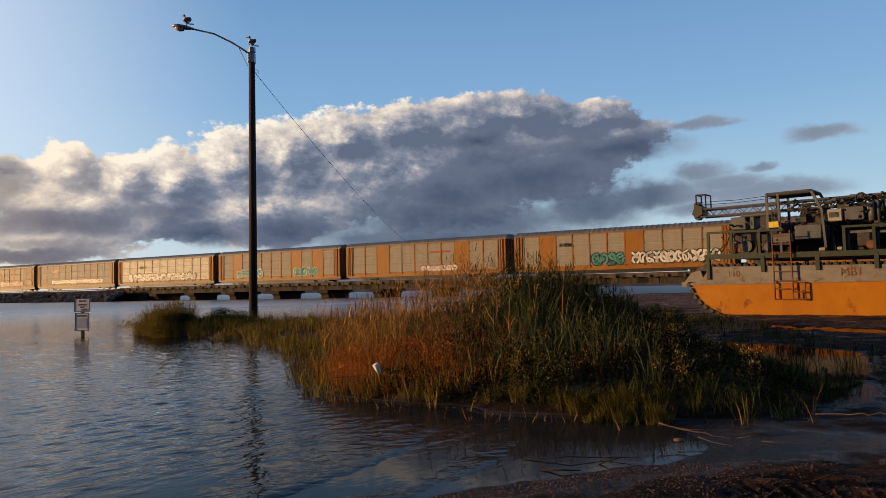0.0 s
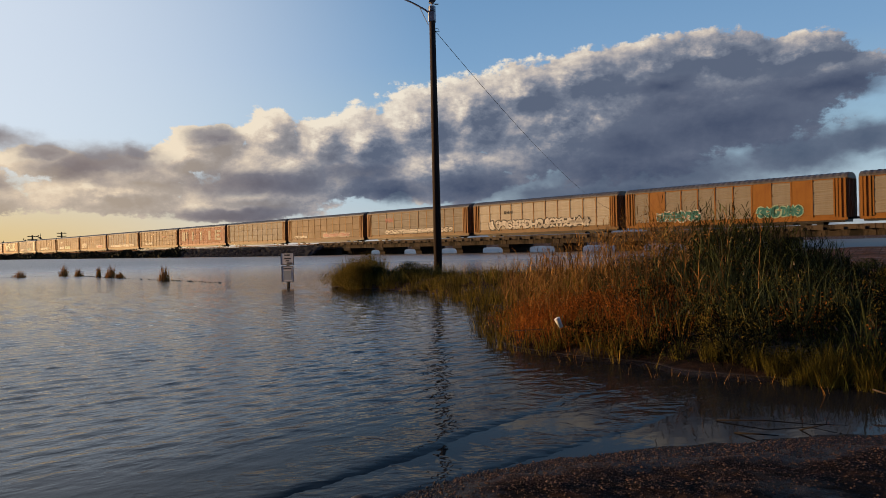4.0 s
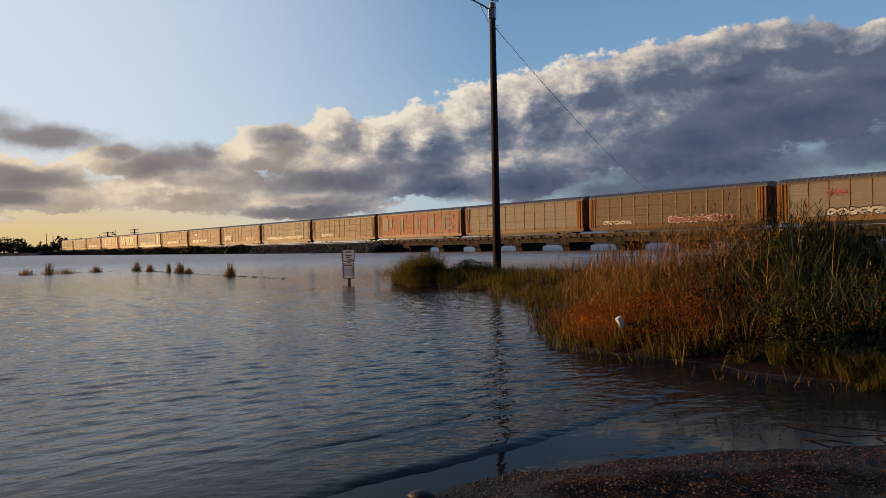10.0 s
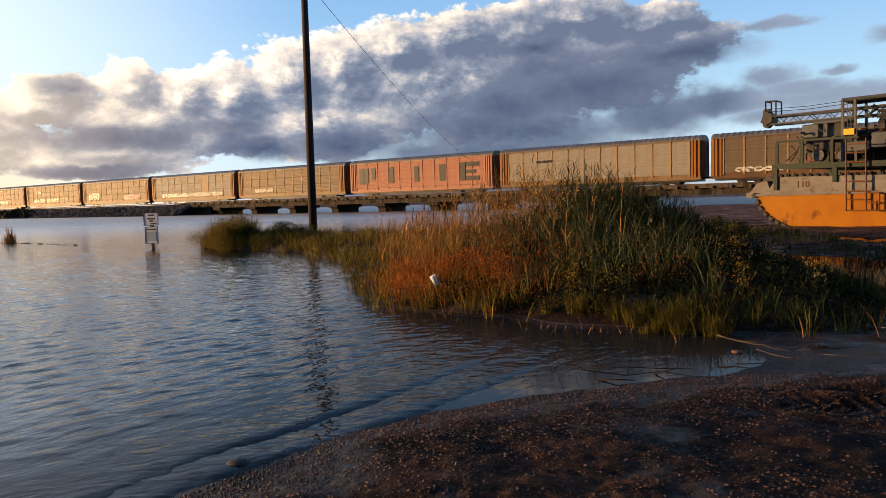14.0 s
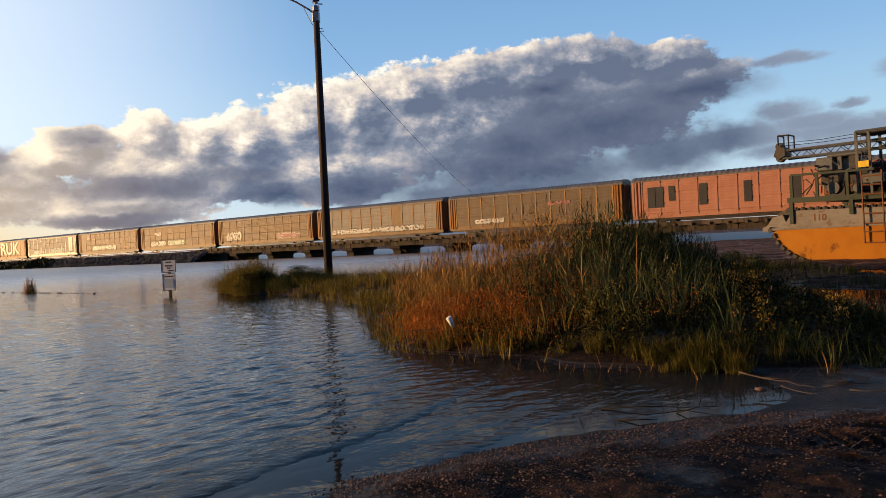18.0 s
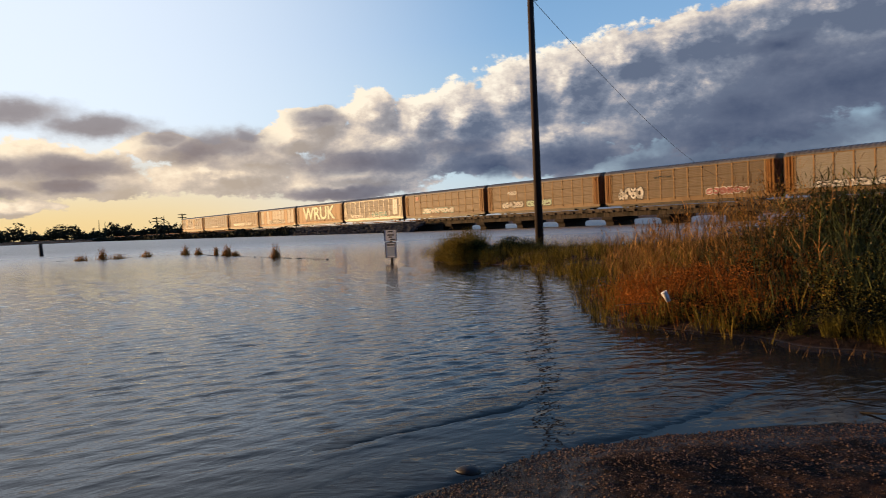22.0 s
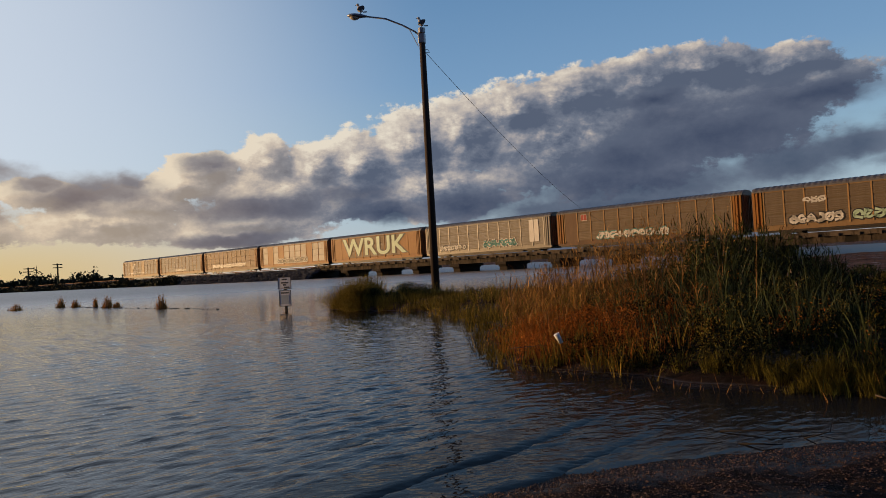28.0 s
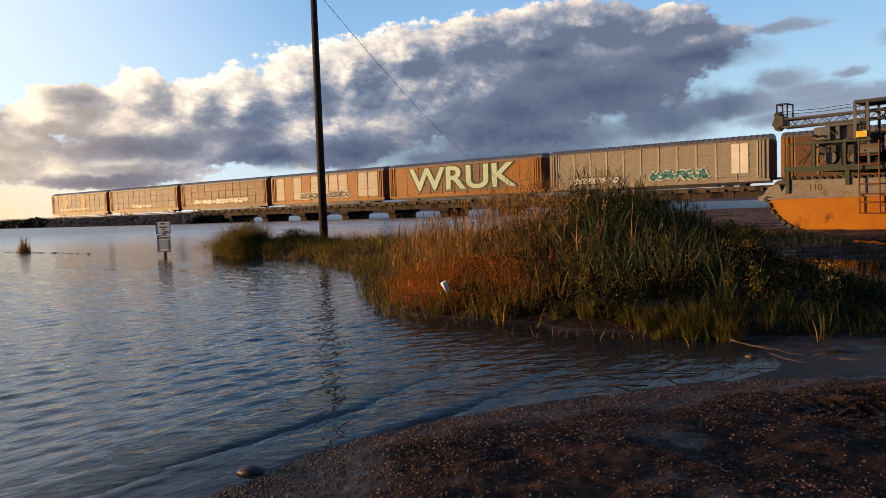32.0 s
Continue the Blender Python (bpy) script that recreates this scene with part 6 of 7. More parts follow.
    # golden brush between the reeds and the green crest
    p = scatter(rng, 70000, -0.8, 2.0, 10.0, 15, lambda x, y, r: (isl(x, y) > 0.4) & (r < 1.2 * bump_at(x, y, 0.55, 12.6, 0.55, 1.3) * (0.4 + wobble(x, y, 4.0, 3.0))))
    h = (0.32 + env(p, 0.3, 1.5)) * (0.75 + 0.35 * wobble(p[:, 0], p[:, 1], 2.6, 5.0))
    leaves("golden_brush", p, h, 0.022, M["straw"], "golden-brown brushy weeds below the crest", 65)
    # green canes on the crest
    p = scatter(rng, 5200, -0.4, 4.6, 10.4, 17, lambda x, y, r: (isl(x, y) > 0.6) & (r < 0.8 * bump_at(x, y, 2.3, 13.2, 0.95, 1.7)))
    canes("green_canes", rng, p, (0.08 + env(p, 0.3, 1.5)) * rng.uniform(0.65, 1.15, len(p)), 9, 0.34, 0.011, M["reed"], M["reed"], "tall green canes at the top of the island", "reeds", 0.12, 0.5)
    p = scatter(rng, 420, -0.2, 3.6, 9.8, 15, lambda x, y, r: (isl(x, y) > 0.6) & (r < bump_at(x, y, 1.7, 12.0, 1.3, 2.2)))
    canes("pale_canes", rng, p, (0.12 + env(p, 0.3, 1.4)) * rng.uniform(0.6, 1.15, len(p)), 7, 0.36, 0.011, M["grass"], M["sedge"], "pale green cane among dark ones", "reeds", 0.14, 0.5)
    # sedge clumps with long arching leaves on the middle slope
    c = scatter(rng, 460, -0.5, 2.6, 7.2, 12.0, lambda x, y, r: (isl(x, y) > 0.6) & (r < 0.85 * (0.55 + 0.8 * wobble(x, y, 1.5, 3.0))))
    clumps("sedge", rng, c, 18, 0.07, (0.20 + env(c, 0.22, 0.95)) * rng.uniform(0.6, 1.25, len(c)), 0.010, M["sedge"], "long arching blue-green sedge leaves", "grass", 0.22, 0.8)
    # leafy weeds of the near slope
    rng = np.random.default_rng(17)
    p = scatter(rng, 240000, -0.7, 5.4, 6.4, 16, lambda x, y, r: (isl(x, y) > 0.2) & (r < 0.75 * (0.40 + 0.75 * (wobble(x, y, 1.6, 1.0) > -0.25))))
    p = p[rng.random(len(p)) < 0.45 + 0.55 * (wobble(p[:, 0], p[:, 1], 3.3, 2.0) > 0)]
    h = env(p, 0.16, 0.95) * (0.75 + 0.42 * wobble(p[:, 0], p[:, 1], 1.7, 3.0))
    leaves("leafy_weeds", p, h, 0.021, M["weed"], "tangled dark green weeds on the near slope, its shade in their tone", 61)
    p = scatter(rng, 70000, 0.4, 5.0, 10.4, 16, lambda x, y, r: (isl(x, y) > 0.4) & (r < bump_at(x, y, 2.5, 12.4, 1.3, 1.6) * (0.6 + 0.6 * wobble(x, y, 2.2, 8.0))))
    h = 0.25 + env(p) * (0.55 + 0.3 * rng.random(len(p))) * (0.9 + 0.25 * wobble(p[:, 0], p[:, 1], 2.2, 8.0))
    leaves("crest_weeds", p, h, 0.021, M["weed"], "bushy weeds on the island's crest in a shade-darkened green", 64)
    p = scatter(rng, 26000, -1.6, 4.2, 6.6, 11, lambda x, y, r: (isl(x, y) > 0.3) & (wobble(x, y, 2.1, 6.0) > 0.42) & (r < 0.8))
    leaves("brown_weeds", p, 0.30 + env(p, 0.1, 0.6) * rng.random(len(p)), 0.011, M["russet"], "brownish seeding weeds among the green", 62)
    # yellow-flowering upright weeds
    p = scatter(rng, 260, 0.2, 3.2, 6.6, 9.5, lambda x, y, r: (isl(x, y) > 0.4) & (wobble(x, y, 2.6, 9.0) > 0.3))
    k = np.repeat(np.arange(len(p)), 70)
    leaves("yellow_weeds", p[k], (0.20 + env(p, 0.2, 0.75))[k], 0.011, M["gold"], "upright weeds with small yellow-green leaves", 66, 0.8, 0.045)
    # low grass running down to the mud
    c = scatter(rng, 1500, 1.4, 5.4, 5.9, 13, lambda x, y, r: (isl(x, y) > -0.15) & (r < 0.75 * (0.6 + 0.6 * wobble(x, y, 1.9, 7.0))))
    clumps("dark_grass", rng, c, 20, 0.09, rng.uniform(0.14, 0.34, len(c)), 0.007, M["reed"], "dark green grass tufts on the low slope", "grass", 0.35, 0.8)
    # yellow-green tussocks on the near rim
    c = scatter(rng, 1100, -0.9, 3.2, 5.9, 8.2, lambda x, y, r: (isl(x, y) > -0.05) & (isl(x, y) < 0.42) & (r < 0.06 + 0.8 * ((wobble(x, y, 2.3, 4.0) > -0.05) & (x > 0.1) & (x < 1.9))))
    clumps("tussock_grass", rng, c, 90, 0.085, rng.uniform(0.12, 0.23, len(c)), 0.0045, M["tussock"], "yellow-green tussocks at the island's rim", "grass", 0.25, 0.5)
    # sparse stalks standing in the shallows
    c = scatter(rng, 130, -1.6, 3.4, 5.6, 8.4, lambda x, y, r: (isl(x, y) > -0.45) & (isl(x, y) < 0.1))
    clumps("shallows_stalks", rng, c, 3, 0.05, rng.uniform(0.12, 0.3, len(c)), 0.006, M["straw"], "thin dry stalks standing in the shallows", "grass", 0.4, 0.5)
    # sparse grass on the mud by the hull
    c = scatter(rng, 1500, 3.6, 8.4, 7, 22, lambda x, y, r: (inside_depth(x, y, SHORE) > -1.6) & (r < 0.45 * (1 + wobble(x, y, 1.3, 2.0))) & (x < 5.0 + 0.16 * y))
    clumps("pool_grass", rng, c, 9, 0.08, rng.uniform(0.16, 0.4, len(c)), 0.010, M["reed"], "thin dark grass in the flooded mud", "grass", 0.3, 0.6)
    # pale seed heads
    p = scatter(rng, 260, -1.0, 5.0, 7.0, 12, lambda x, y, r: isl(x, y) > 0.6)
    p[:, 2] += env(p, 0.2, 0.9) * (0.7 + 0.5 * rng.random(len(p)))
    blades("seed_heads", p, 0.03 + 0.03 * rng.random(len(p)), 0.016, 0.5, M["flower"], "pale fluffy seed heads", "flowers", 11)
    # reed belt in front of the eastern bank
    rng = np.random.default_rng(9)
    def belt(n, d0, d1, a0, a1):
        az, r = rng.uniform(a0, a1, n), rng.uniform(0, 1, n)
        d = d0 + (d1 - d0) * r
        d = d * np.interp(-az, [40, 46, 55, 64, 74, 85, 100], [1.14, 1.12, 1.10, 0.98, 0.86, 0.80, 0.78])
        a = np.radians(az)
        px, py = -np.sin(a) * d, np.cos(a) * d
        return np.stack([px, py, height(px, py) - 0.05], 1)
    p = belt(46000, 47, 58, -100, -40)
    h = (1.2 + 1.5 * rng.random(len(p)) ** 1.5 + 0.7 * wobble(p[:, 0], p[:, 1], 0.5) + 0.3 * wobble(p[:, 0], p[:, 1], 1.7)) * np.where(p[:, 0] < 0.0, 1.0, np.clip(1.5 - (np.degrees(np.arctan2(p[:, 0], p[:, 1])) - 42) * 0.02, 1.0, 1.5))
    n_ = len(p)
    arcs("reed_belt", p, h * 1.12, rng.uniform(0, 6.28, n_), np.abs(rng.normal(0, 0.16, n_)), rng.uniform(0.1, 1.5, n_), 0.045 * rng.uniform(0.5, 1.5, n_), M["weed"], "tall green reed belt along the eastern railway bank", "reeds")
    p = belt(3500, 46.5, 56, -100, -41)
    h = 1.1 + 1.3 * rng.random(len(p))
    blades("dry_reed_belt", p, h, 0.03, 0.4, M["grass"], "dry straw stems in the eastern reed belt", "reeds", 13)
    p = belt(22000, 43.5, 47.5, -100, -41)
    h = 0.2 + 0.35 * rng.random(len(p))
    blades("verge_grass", p, h, 0.03, 0.4, M["weed"], "dark low grass verge before the reeds", "grass", 14)


build_marsh()


def leafy(name, centre, size, n, leaf, material, seed, hollow=0.35):
    """A crown of many small leaf clumps with gaps: flat leaves round random twigs."""
    rng = np.random.default_rng(seed)
    lobes = rng.normal(0, 0.42, (14, 3))
    lobes[:, 2] *= 0.9
    pick = rng.integers(0, 14, n)
    d = rng.normal(0, 1, (n, 3))
    d /= np.linalg.norm(d, axis=1)[:, None]
    r = hollow + (1 - hollow) * rng.random(n) ** 0.6
    p = lobes[pick] + d * (r * 0.34)[:, None]
    p = p * np.array(size) + np.array(centre)
    a = rng.normal(0, 1, (n, 3))
    a /= np.linalg.norm(a, axis=1)[:, None]
    b = np.cross(a, rng.normal(0, 1, (n, 3)))
    b /= np.linalg.norm(b, axis=1)[:, None]
    s = leaf * rng.uniform(0.6, 1.4, n)[:, None]
    V = np.stack([p - a * s, p + b * s * 0.5, p + a * s, p - b * s * 0.5], 1).reshape(-1, 3)
    F = (np.arange(n)[:, None] * 4 + np.arange(4)).tolist()
    return mesh_of(name, V.tolist(), F, material)


def build_tree(name, base, tall, wide, n, leaf, material, seed, label, cone=False, group="trees along the bank"):
    rng = random.Random(seed)
    tree = new(name)
    tree.location = base
    tagged(tree, label, "tree", group)
    bm = bmesh.new()
    top = Vector((rng.uniform(-0.3, 0.3), rng.uniform(-0.3, 0.3), tall * 0.92))
    add_tube(bm, [(0, 0, -0.2), (0.05, 0.02, tall * 0.3), top * 0.7, top], 0.035 * tall ** 0.9 + 0.05, 8, 0.02)
    part("trunk", bm, M["bark"], tree)
    tips = []
    limbs = 44 if cone else 24
    for k in range(limbs):
        f = 0.16 + 0.82 * k / limbs
        a = k * 2.4 + rng.uniform(-0.4, 0.4)
        reach = wide * 0.5 * ((1.08 - f) if cone else math.sin(math.pi * min(0.93, f * 0.85 + 0.12))) * rng.uniform(0.65, 1.1)
        st = Vector((top.x * f, top.y * f, tall * f * 0.92))
        en = st + Vector((math.cos(a) * reach, math.sin(a) * reach, (0.1 if cone else 0.35) * reach + 0.1))
        bm = bmesh.new()
        add_tube(bm, [st, st.lerp(en, 0.5) + Vector((0, 0, 0.08 * reach)), en], 0.02 + 0.03 * (1 - f), 5, 0.008)
        part("limb", bm, M["bark"], tree)
        tips.append((en, st.lerp(en, 0.55), reach))
    verts, faces = [], []
    total = sum((0.25 + q[2]) ** 1.6 for q in tips) * 2
    for j, (en, mid, reach) in enumerate(tips):
        per = max(20, int(n * (0.25 + reach) ** 1.6 / total))
        for c, s in ((en, 0.42), (mid, 0.42)):
            me = leafy("leaves", c, (max(0.3, reach * s), max(0.3, reach * s), (0.55 if cone else 0.42) * max(0.5, reach)), per, leaf, material, seed * 100 + j)
            o = len(verts)
            verts += [tuple(v.co) for v in me.vertices]
            faces += [[i + o for i in q.vertices] for q in me.polygons]
            bpy.data.meshes.remove(me)
    part("crown", mesh_of("crown", verts, faces, material), None, tree)
    return tree


def build_trees():
    def put(az, d):
        p = at(az, d)
        return (p.x, p.y, z_at(p.x, p.y))
    build_tree("cypress_tree", put(-64.6, 60), 9.6, 7.6, 52000, 0.085, M["leaf_cypress"], 3, "rust-brown bald cypress lit by low sun", cone=True)
    build_tree("cypress_tree", put(-70.9, 54), 5.6, 5.2, 24000, 0.085, M["leaf_cypress"], 5, "smaller rust-brown cypress beside green trees", cone=True)
    build_tree("willow_tree", put(-74.4, 50), 7.2, 7.0, 20000, 0.085, M["leaf_green"], 8, "sunlit olive-green willow tree with thin twigs")
    build_tree("willow_tree", put(-77.4, 52), 8.2, 4.6, 10000, 0.085, M["leaf_green"], 9, "olive-green willow with bare twigs at its top")
    build_tree("willow_tree", put(-81.0, 47), 6.6, 4.6, 12000, 0.085, M["leaf_green"], 11, "dense green tree with a tall leader")
    build_tree("willow_tree", put(-85.5, 44), 5.2, 5.6, 12000, 0.085, M["leaf_green"], 12, "low spreading green tree over the reeds")
    build_tree("cypress_tree", put(-92, 46), 6.0, 5.0, 12000, 0.12, M["leaf_cypress"], 14, "rust-brown cypress at the road's end", cone=True)
    # bushes on the island's spit
    def bush(az, d, size, n, mat, seed, label, group="shrubs on the spit"):
        p = at(az, d)
        ob = new("shrub", leafy("shrub", (0, 0, size[2] * 0.75), size, n, 0.017, mat, seed, 0.1))
        ob.location = (p.x, p.y, z_at(p.x, p.y) - 0.1)
        tagged(ob, label, "shrub", group)
    bush(21.3, 21.2, (0.85, 0.7, 0.68), 9000, M["gold"], 31, "golden-green brushy mound at the spit's end")
    bush(19.3, 21.8, (1.05, 0.8, 0.42), 9000, M["reed"], 32, "dark green shrub on the spit")
    bush(17.4, 22.4, (1.0, 0.8, 0.34), 7000, M["reed"], 33, "low dark green shrub near the lamp pole")
    bush(-16.0, 19.0, (0.8, 0.7, 0.42), 7000, M["reed"], 35, "low dark green brush at the marsh's back edge", "brush behind the marsh")
    bush(-17.8, 20.5, (0.9, 0.7, 0.30), 6000, M["gold"], 36, "low golden brush before the marsh buggy", "brush behind the marsh")
    bush(-13.8, 21.0, (0.9, 0.8, 0.40), 6000, M["reed"], 37, "low dark green brush at the marsh's back edge", "brush behind the marsh")
    # drowned levee: a line of stones with shrubs standing in the lake
    line = [(-37.5, 29.0), (-36.0, 31.5), (-34.5, 34.0), (-32.6, 35.6), (-29.0, 33.4), (-25.2, 30.6), (-19.9, 27.5), (-15.0, 24.4)]
    rng = random.Random(6)
    verts, faces = [], []
    for (ax, ay), (bx, by) in zip(line, line[1:]):
        m = int(math.hypot(bx - ax, by - ay) * 7)
        for k in range(m):
            f = rng.random()
            x, y, r = ax + (bx - ax) * f + rng.uniform(-0.15, 0.15), ay + (by - ay) * f + rng.uniform(-0.15, 0.15), rng.uniform(0.03, 0.09)
            o = len(verts)
            for d in ((1, 0, 0), (-1, 0, 0), (0, 1, 0), (0, -1, 0), (0, 0, 1)):
                verts.append((x + d[0] * r * rng.uniform(0.8, 1.5), y + d[1] * r * rng.uniform(0.8, 1.5), -0.02 + d[2] * r * 0.7))
            faces += [(o + a, o + b, o + 4) for a, b in ((0, 2), (2, 1), (1, 3), (3, 0))]
    ob = new("levee_stones", mesh_of("levee_stones", verts, faces, M["riprap"]))
    tagged(ob, "broken line of dark stones just above the lake", "stones", kind="stuff")
    for k, (az, el_d, w, hgt) in enumerate(((49.6, 46.5, 0.75, 0.36), (48.2, 46.5, 0.5, 0.62), (47.2, 46.6, 0.85, 0.34), (45.2, 47.4, 0.6, 0.38), (42.5, 47.6, 0.42, 0.6), (41.6, 46, 0.36, 0.42), (40.3, 43, 0.18, 0.5), (39.5, 41, 0.42, 0.55), (38.9, 40, 0.34, 0.3), (35.9, 33.8, 0.36, 0.58))):
        p = at(az, el_d)
        q = np.random.default_rng(50 + k)
        m = 240
        feet = np.stack([q.normal(0, w * 0.42, m), q.normal(0, w * 0.25, m), np.zeros(m)], 1)
        ob = blades("shrub", feet, hgt * 1.6 * (0.3 + 0.65 * q.random(m)) * np.exp(-(feet[:, 0] / (w * 0.7)) ** 2), 0.015, 0.30, M["straw"], "thin bare brown shrub standing in the flooded lake", "shrub", 50 + k, kind="")
        ob.location = (p.x, p.y, -0.05)
        tagged(ob, "thin bare brown shrub standing in the flooded lake", "shrub", "shrubs along the drowned levee")
    # dark scrub over the western bank
    rng = np.random.default_rng(13)
    n = 16000
    lx = -470 + 290 * rng.random(n)
    up = rng.random(n)
    tall = 0.55 + 0.45 * np.sin(lx * 0.19) + 0.3 * np.sin(lx * 0.53 + 1)
    c = np.stack([lx, -8.2 + 3.6 * up + rng.normal(0, 0.3, n), -2.4 + (1.3 * up + np.clip(tall, 0.1, 2) * rng.random(n))], 1)
    a = rng.normal(0, 0.30, (n, 3))
    b = rng.normal(0, 0.22, (n, 3))
    V = np.stack([c - a, c + b, c + a, c - b], 1).reshape(-1, 3)
    ob = on_track(new("bank_scrub", mesh_of("bank_scrub", V.tolist(), (np.arange(n)[:, None] * 4 + np.arange(4)).tolist(), M["leaf_far"])))
    tagged(ob, "dark low scrub covering the western railway bank", "scrub", kind="stuff")
    # far woods
    rng = np.random.default_rng(3)
    verts, faces = [], []
    for az in np.arange(38, 110, 0.10):
        tall = 7 + 3.0 * math.sin(az * 1.9) + 2.2 * math.sin(az * 5.3 + 1) + rng.uniform(-1.5, 2.5)
        tall = max(5.5, tall) * (1.0 if az > 41 else 0.8)
        c = at(az, rng.uniform(505, 560))
        me = leafy("far_tree", (c.x, c.y, tall * 0.50 + 0.8), (5.2, 5.2, tall * 0.52), 60, 1.0, M["leaf_far"], int(az * 100), 0.2)
        o = len(verts)
        verts += [tuple(v.co) for v in me.vertices]
        faces += [[i + o for i in q.vertices] for q in me.polygons]
        bpy.data.meshes.remove(me)
    ob = new("far_woods", mesh_of("far_woods", verts, faces, M["leaf_far"]))
    tagged(ob, "dark line of far trees across the lake under the sunset", "woods", kind="stuff")


build_trees()

# ---- poles, wires, sign, birds, litter ----


def build_bird(at_m, turn, label):
    bird = new("bird")
    bird.matrix_world = at_m @ pose(0, 0, 0, 0, 0, turn)
    tagged(bird, label, "bird", "birds on the lamp pole")
    def egg(c, s, seg=12):
        bm = bmesh.new()
        bmesh.ops.create_uvsphere(bm, u_segments=seg, v_segments=8, radius=1.0)
        for v in bm.verts:
            v.co = Vector((v.co.x * s[0], v.co.y * s[1], v.co.z * s[2])) + Vector(c)
        return bm
    bm = egg((0, 0, 0.22), (0.10, 0.085, 0.15))
    bmesh.ops.rotate(bm, verts=bm.verts, cent=(0, 0, 0.2), matrix=Matrix.Rotation(radians(25), 3, "Y"))
    part("body", bm, M["bird_white"], bird, "", True)
    part("head", egg((0.09, 0, 0.40), (0.06, 0.052, 0.055)), M["bird_white"], bird, "", True)
    bm = bmesh.new()
    add_tube(bm, [(0.13, 0, 0.40), (0.21, 0, 0.385)], 0.018, 6, 0.004)
    part("bill", bm, M["bird_bill"], bird)
    for y in (-0.08, 0.08):
        bm = egg((-0.03, y, 0.22), (0.16, 0.018, 0.075))
        bmesh.ops.rotate(bm, verts=bm.verts, cent=(0, 0, 0.22), matrix=Matrix.Rotation(radians(28), 3, "Y"))
        part("wing", bm, M["bird_grey"], bird, "grey folded wing", True)
        bm = bmesh.new()
        add_tube(bm, [(0, y * 0.4, 0.0), (0.0, y * 0.4, 0.12)], 0.009, 5)
        part("leg", bm, M["bird_bill"], bird)
    bm = boxed((-0.26, -0.03, 0.08, -0.1, 0.03, 0.105))
    part("tail", bm, M["bird_grey"], bird)


def build_lamp_pole(name, base, tall, r0, r1, material, arm, arm_az, rise, label, head_mat):
    pole = new(name)
    pole.location = base
    tagged(pole, label, "street lamp")
    bm = bmesh.new()
    add_tube(bm, [(0, 0, -0.6), (0, 0, tall * 0.5), (0, 0, tall)], r0, 14, r1)
    part("pole", bm, material, pole, "round timber pole", True)
    part("pole_cap", tubed(([(0, 0, tall - 0.16), (0, 0, tall + 0.03)], r1 * 1.25), sides=12), M["galvanised"], pole)
    d = toward(arm_az)
    z0 = tall - 0.28
    bm = bmesh.new()
    pts = [d * (arm * k) + Vector((0, 0, z0 + rise * q)) for k, q in ((0.02, 0), (0.12, 0.2), (0.35, 0.52), (0.65, 0.84), (1.0, 1.0))]
    add_tube(bm, pts, 0.035, 8)
    arm_ob = part("arm", bm, M["galvanised"], pole, "curved steel lamp arm", True)
    part("bracket", boxed((-r1 * 1.1, -r1 * 1.1, z0 - 0.3, r1 * 1.1, r1 * 1.1, z0 + 0.1), bevel=0.02), M["galvanised"], pole)
    bm = bmesh.new()
    add_tube(bm, [d * 0.16 + Vector((0, 0, z0 - 0.4)), d * (arm * 0.22) + Vector((0, 0, z0 + rise * 0.3))], 0.015, 6)
    part("brace", bm, M["galvanised"], pole)
    head = new("lamp_head", bpy.data.meshes.new("lamp_head"))
    bm = bmesh.new()
    sections = [(0.0, 0.06, 0.05), (0.12, 0.09, 0.07), (0.3, 0.16, 0.10), (0.5, 0.19, 0.11), (0.68, 0.16, 0.09), (0.78, 0.06, 0.04)]
    rings = []
    for u, w, h in sections:
        rings.append([bm.verts.new((u, w * math.cos(a), h * (math.sin(a) if math.sin(a) > 0 else 0.55 * math.sin(a)))) for a in [2 * math.pi * k / 12 for k in range(12)]])
    for a, b in zip(rings, rings[1:]):
        for k in range(12):
            bm.faces.new((a[k], a[(k + 1) % 12], b[(k + 1) % 12], b[k]))
    bm.faces.new(rings[0][::-1])
    bm.faces.new(rings[-1])
    bpy.data.objects.remove(head)
    head = part("lamp_head", bm, head_mat, pole, "rounded cobra-head lamp housing", True)
    head.matrix_local = Matrix.Translation(pts[-1]) @ pose(0, 0, 0, 0, -6, 90 + arm_az)
    bm = bmesh.new()
    bmesh.ops.create_uvsphere(bm, u_segments=12, v_segments=8, radius=0.14)
    for v in bm.verts:
        v.co = Vector((v.co.x * 1.4 + 0.5, v.co.y, v.co.z * 0.75 - 0.05))
    part("lens", bm, M["glass_lens"], head, "yellowed glass lens bowl", True)
    return pole, pts[-1]


